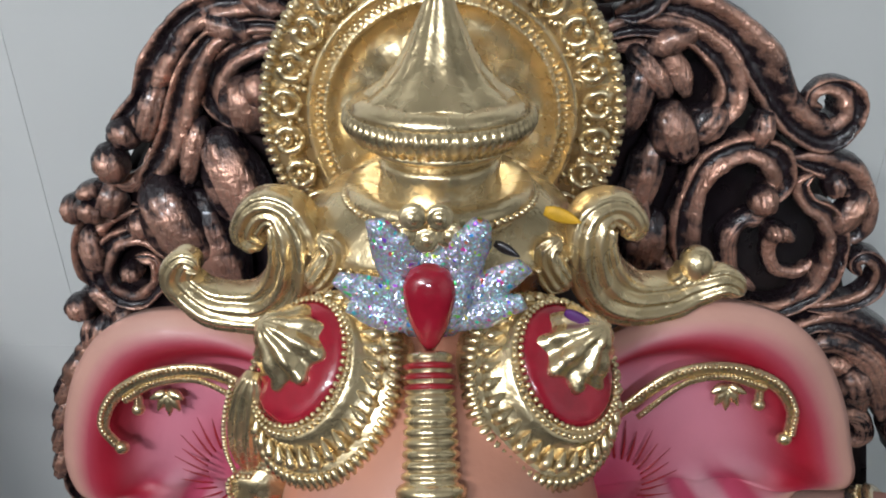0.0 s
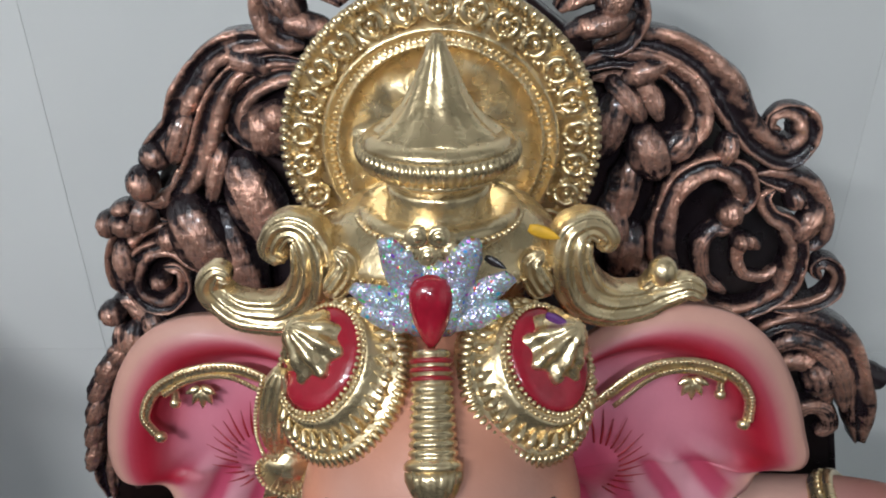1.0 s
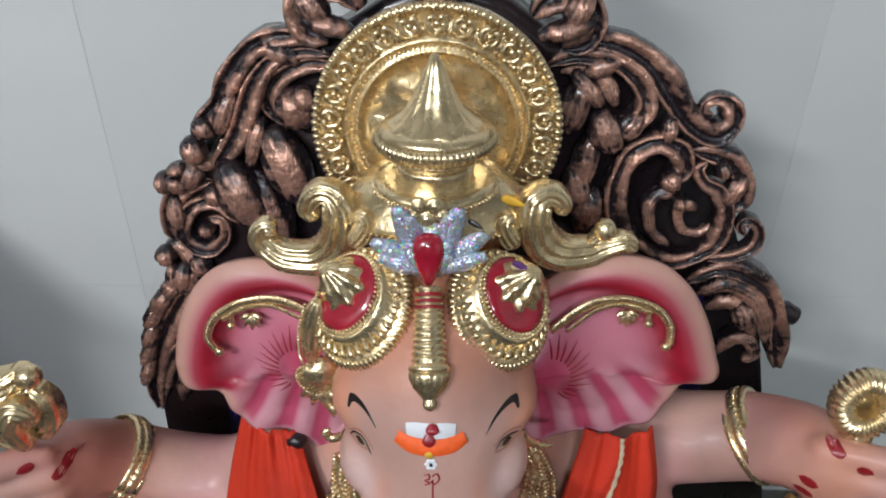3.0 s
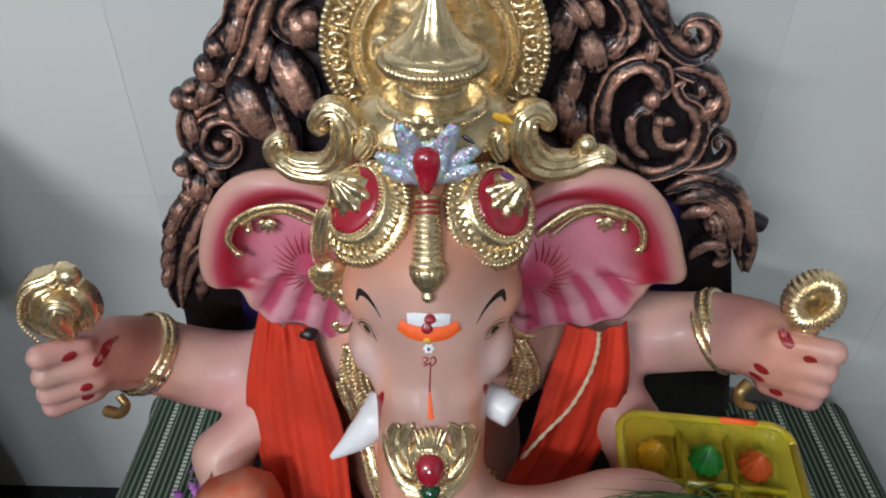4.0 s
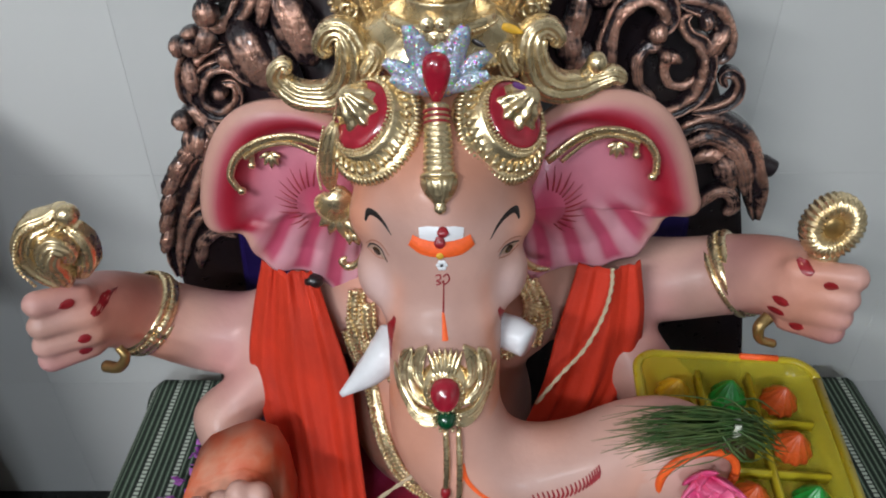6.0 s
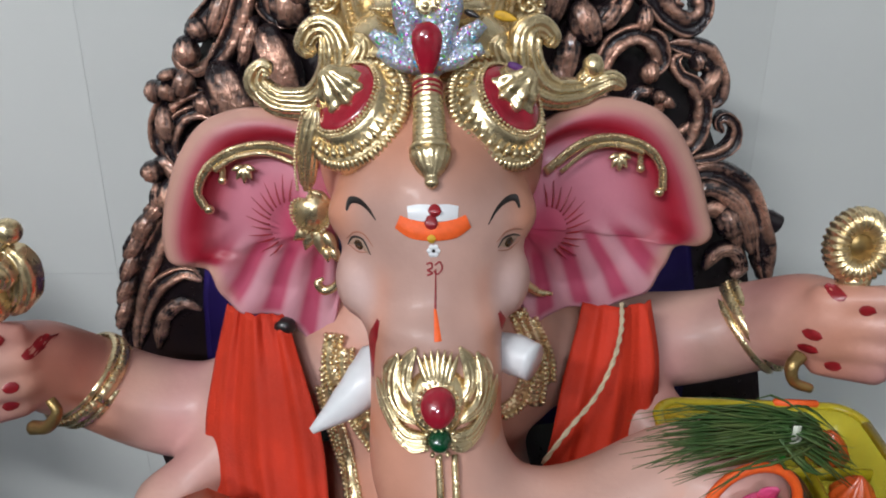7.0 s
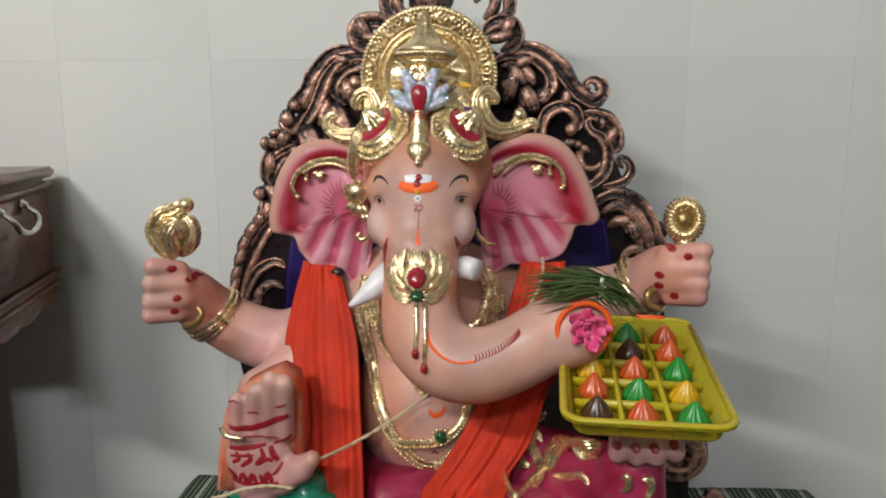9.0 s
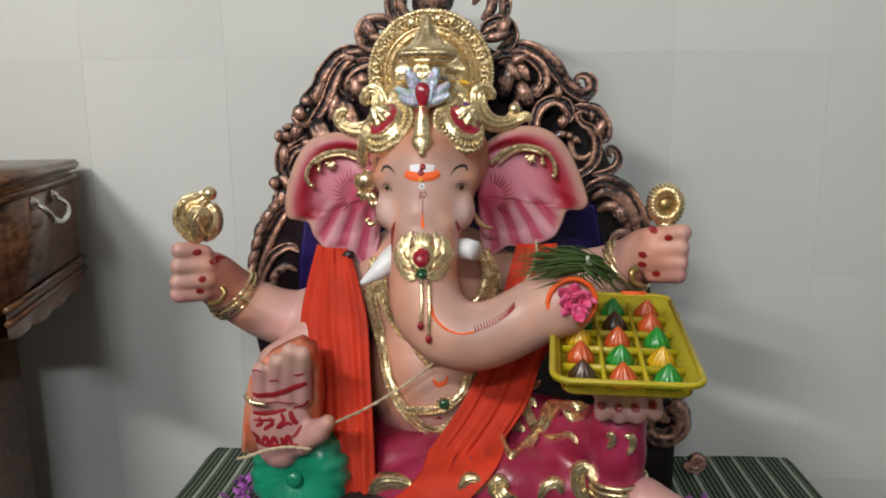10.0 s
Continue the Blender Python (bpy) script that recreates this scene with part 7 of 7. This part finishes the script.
def tray():
    ob = thing("sweet_tray", TRAY.translation, "translucent yellow plastic tray with square compartments", "tray")
    loops = [rounded(TW - 0.018, TD - 0.018, 0.012), rounded(TW - 0.012, TD - 0.012, 0.015), rounded(TW - 0.004, TD - 0.004, 0.018), rounded(TW + 0.010, TD + 0.010, 0.022), rounded(TW + 0.012, TD + 0.012, 0.022)]
    hs = [-TH, -TH + 0.003, -0.002, 0.0, -0.004]
    bm = bmesh.new()
    rings = [[bm.verts.new(TRAY @ Vector((x, y, h))) for x, y in lp] for lp, h in zip(loops, hs)]
    for a, b in zip(rings, rings[1:]):
        for k in range(len(a)):
            bm.faces.new((a[k], a[(k + 1) % len(a)], b[(k + 1) % len(a)], b[k]))
    bm.faces.new(rings[0][::-1])
    thick(part("shell", bm, M_PLASTIC, ob), 0.0014)
    lp = rounded(TW + 0.008, TD + 0.008, 0.021, 8)
    pts = [TRAY @ Vector((x, y, 0.0)) for x, y in lp] + [TRAY @ Vector((*lp[0], 0.0))]
    part("rim", tube(bmesh.new(), pts, [.0042, .0042], 8, 1, 0.7, up=(0, 0, 1)), M_YELLOW_RIM, ob, "thick yellow plastic rim")
    iw, idp = TW - 0.014, TD - 0.014
    for k in (1, 2):
        x = -iw / 2 + iw * k / 3
        part("divider", box(bmesh.new(), (x - 0.002, -idp / 2, -TH + 0.002), (x + 0.002, idp / 2, -0.007), 0.001, TRAY), M_YELLOW_RIM, ob)
    for k in range(1, 5):
        y = -idp / 2 + idp * k / 5
        part("divider", box(bmesh.new(), (-iw / 2, y - 0.002, -TH + 0.002), (iw / 2, y + 0.002, -0.009), 0.001, TRAY), M_YELLOW_RIM, ob)
    part("paper_label", box(bmesh.new(), (0.015, idp / 2 + 0.0075, -0.002), (0.05, idp / 2 + 0.0125, 0.0055), 0.0008, TRAY), M_ORANGE_PAINT, ob, "small orange paper label")
    return iw, idp


def sweets(iw, idp):
    order = ("brown", "orange", "green", "orange", "green", "yellow", "yellow", "orange", "green", "green", "brown", "orange", "yellow", "green", "orange")
    words = {"brown": "ridged dark chocolate modak sweet in a tray compartment", "orange": "ridged orange modak sweet in a tray compartment", "green": "ridged green modak sweet in a tray compartment", "yellow": "ridged yellow modak sweet in a tray compartment"}
    rnd = random.Random(8)
    for k, col in enumerate(order):
        i, j = k % 3, k // 3
        x, y = -iw / 2 + iw * (i + 0.5) / 3, -idp / 2 + idp * (j + 0.5) / 5
        m = TRAY @ Matrix.Translation((x + rnd.uniform(-.002, .002), y + rnd.uniform(-.003, .003), -TH + 0.0022)) @ Matrix.Rotation(rnd.uniform(0, 1), 4, "Z")
        bm = lathe(bmesh.new(), [(0.0150, 0), (0.0178, 0.003), (0.0180, 0.007), (0.0158, 0.013), (0.0112, 0.020), (0.0065, 0.026), (0.0030, 0.030), (0.0008, 0.032)], Matrix.Rotation(rnd.uniform(-.12, .12), 4, "X") @ Matrix.Scale(0.86, 4), 44, 11, 0.075)
        ob = tagged(part("modak", bm, M_MODAK[col]), words[col], "sweet", "modak sweets")
        ob.matrix_basis = m


sweets(*tray())


# ---- green bolster, pink base and scattered petals ----
def bolster():
    c = Vector((-0.192, 0.17, 0.611))
    ob = thing("bolster", c, "glossy green bolster with gathered end and button", "bolster")
    m = facing(c, (-0.1, -1, 0.12))
    bm = lathe(bmesh.new(), [(0.060, -0.16), (0.070, -0.14), (0.072, -0.02), (0.066, -0.004), (0.052, 0.006), (0.034, 0.006), (0.018, 0.001), (0.011, -0.002)], m, 72, 18, 0.035)
    part("cover", bm, M_GREEN, ob)
    part("button", blob(bmesh.new(), m @ Vector((0, 0, 0.003)), (0.012, 0.007, 0.012), 18, 12), M_GREEN, ob)


bolster()


def petal_heap():
    rnd = random.Random(21)
    for name, boxes, n in (("petal_heap", ((-0.42, 0.10, -0.26, 0.52), (-0.44, 0.0, -0.26, 0.25)), 900), ("petal_heap", ((0.30, 0.18, 0.48, 0.46),), 240)):
        bm = bmesh.new()
        for _ in range(n):
            b = rnd.choice(boxes)
            u = rnd.betavariate(1.2, 1.6) if b[0] < 0 else rnd.betavariate(1.6, 1.6)
            x, y = b[2] + (b[0] - b[2]) * u, rnd.uniform(b[1], b[3])
            hgt = 0.018 * (1 - u)
            c = Vector((x, y, TABLE_Z + 0.004 + rnd.uniform(0.0, 0.012) + hgt))
            a, tilt = rnd.uniform(0, 6.28), rnd.uniform(-0.9, 0.9)
            d = Vector((math.cos(a) * math.cos(tilt), math.sin(a) * math.cos(tilt), abs(math.sin(tilt)))) * rnd.uniform(0.010, 0.018)
            s = Vector((-math.sin(a), math.cos(a), 0.2 * rnd.uniform(-1, 1))) * rnd.uniform(0.0045, 0.008)
            vs = [bm.verts.new(c), bm.verts.new(c + d * 0.5 + s), bm.verts.new(c + d + Vector((0, 0, 0.003))), bm.verts.new(c + d * 0.5 - s), bm.verts.new(c + d * 0.55 - Vector((0, 0, 0.002)))]
            for q in ((0, 1, 4), (1, 2, 4), (2, 3, 4), (3, 0, 4)):
                bm.faces.new([vs[i] for i in q])
        tagged(thick(part(name, bm, M_PURPLE), 0.0006), "scattered purple flower petals on the striped cloth", "petals", kind="stuff")


petal_heap()
for at, mat, label, size in (((0.0451, 0.296, 1.1572), M_YELLOW_PASTE, "stray yellow petal lying on the crown", 0.008), ((0.0501, 0.262, 1.1262), M_DARK_PETAL, "torn purple petal on the crown medallion", 0.006), ((0.0186, 0.256, 1.1609), M_BLACK_PAINT, "dried dark petal scrap on the crown", 0.005)):
    bm = bmesh.new()
    petal(bm, Vector(at) + Vector((-size, 0.001, 0.002)), Vector(at) + Vector((size, -0.002, -0.002)), size * 0.45, 0.0012, 0.001)
    tagged(part("stray_petal", bm, mat), label, "petal", "stray petals")


# ---- wall tiles, each with a worn edge ----
def wall_tiles():
    me = None
    for i in range(-4, 9):
        for j in range(-4, 4):
            x0, z1 = TILE_X0 + TILE_W * i, TILE_Z0 + TILE_H * (j + 1)
            if z1 < 0.05 or z1 - TILE_H > 2.8 or x0 < -1.9 or x0 + TILE_W > 1.9:
                continue
            if me is None:
                bm = box(bmesh.new(), (0.0002, -0.006, 0.0002), (TILE_W - 0.0002, 0, TILE_H - 0.0002), 0.0002)
                first = part("tile", bm, M_TILE)
                me = first.data
                for p in me.polygons:
                    p.use_smooth = False
                bpy.data.objects.remove(first)
            ob = new("tile", me)
            ob.location = (x0, WALL_Y + 0.006 + 0.0001 * math.sin(i * 5.1 + j * 2.3), z1 - TILE_H)
            ob.parent = wall_back


wall_tiles()
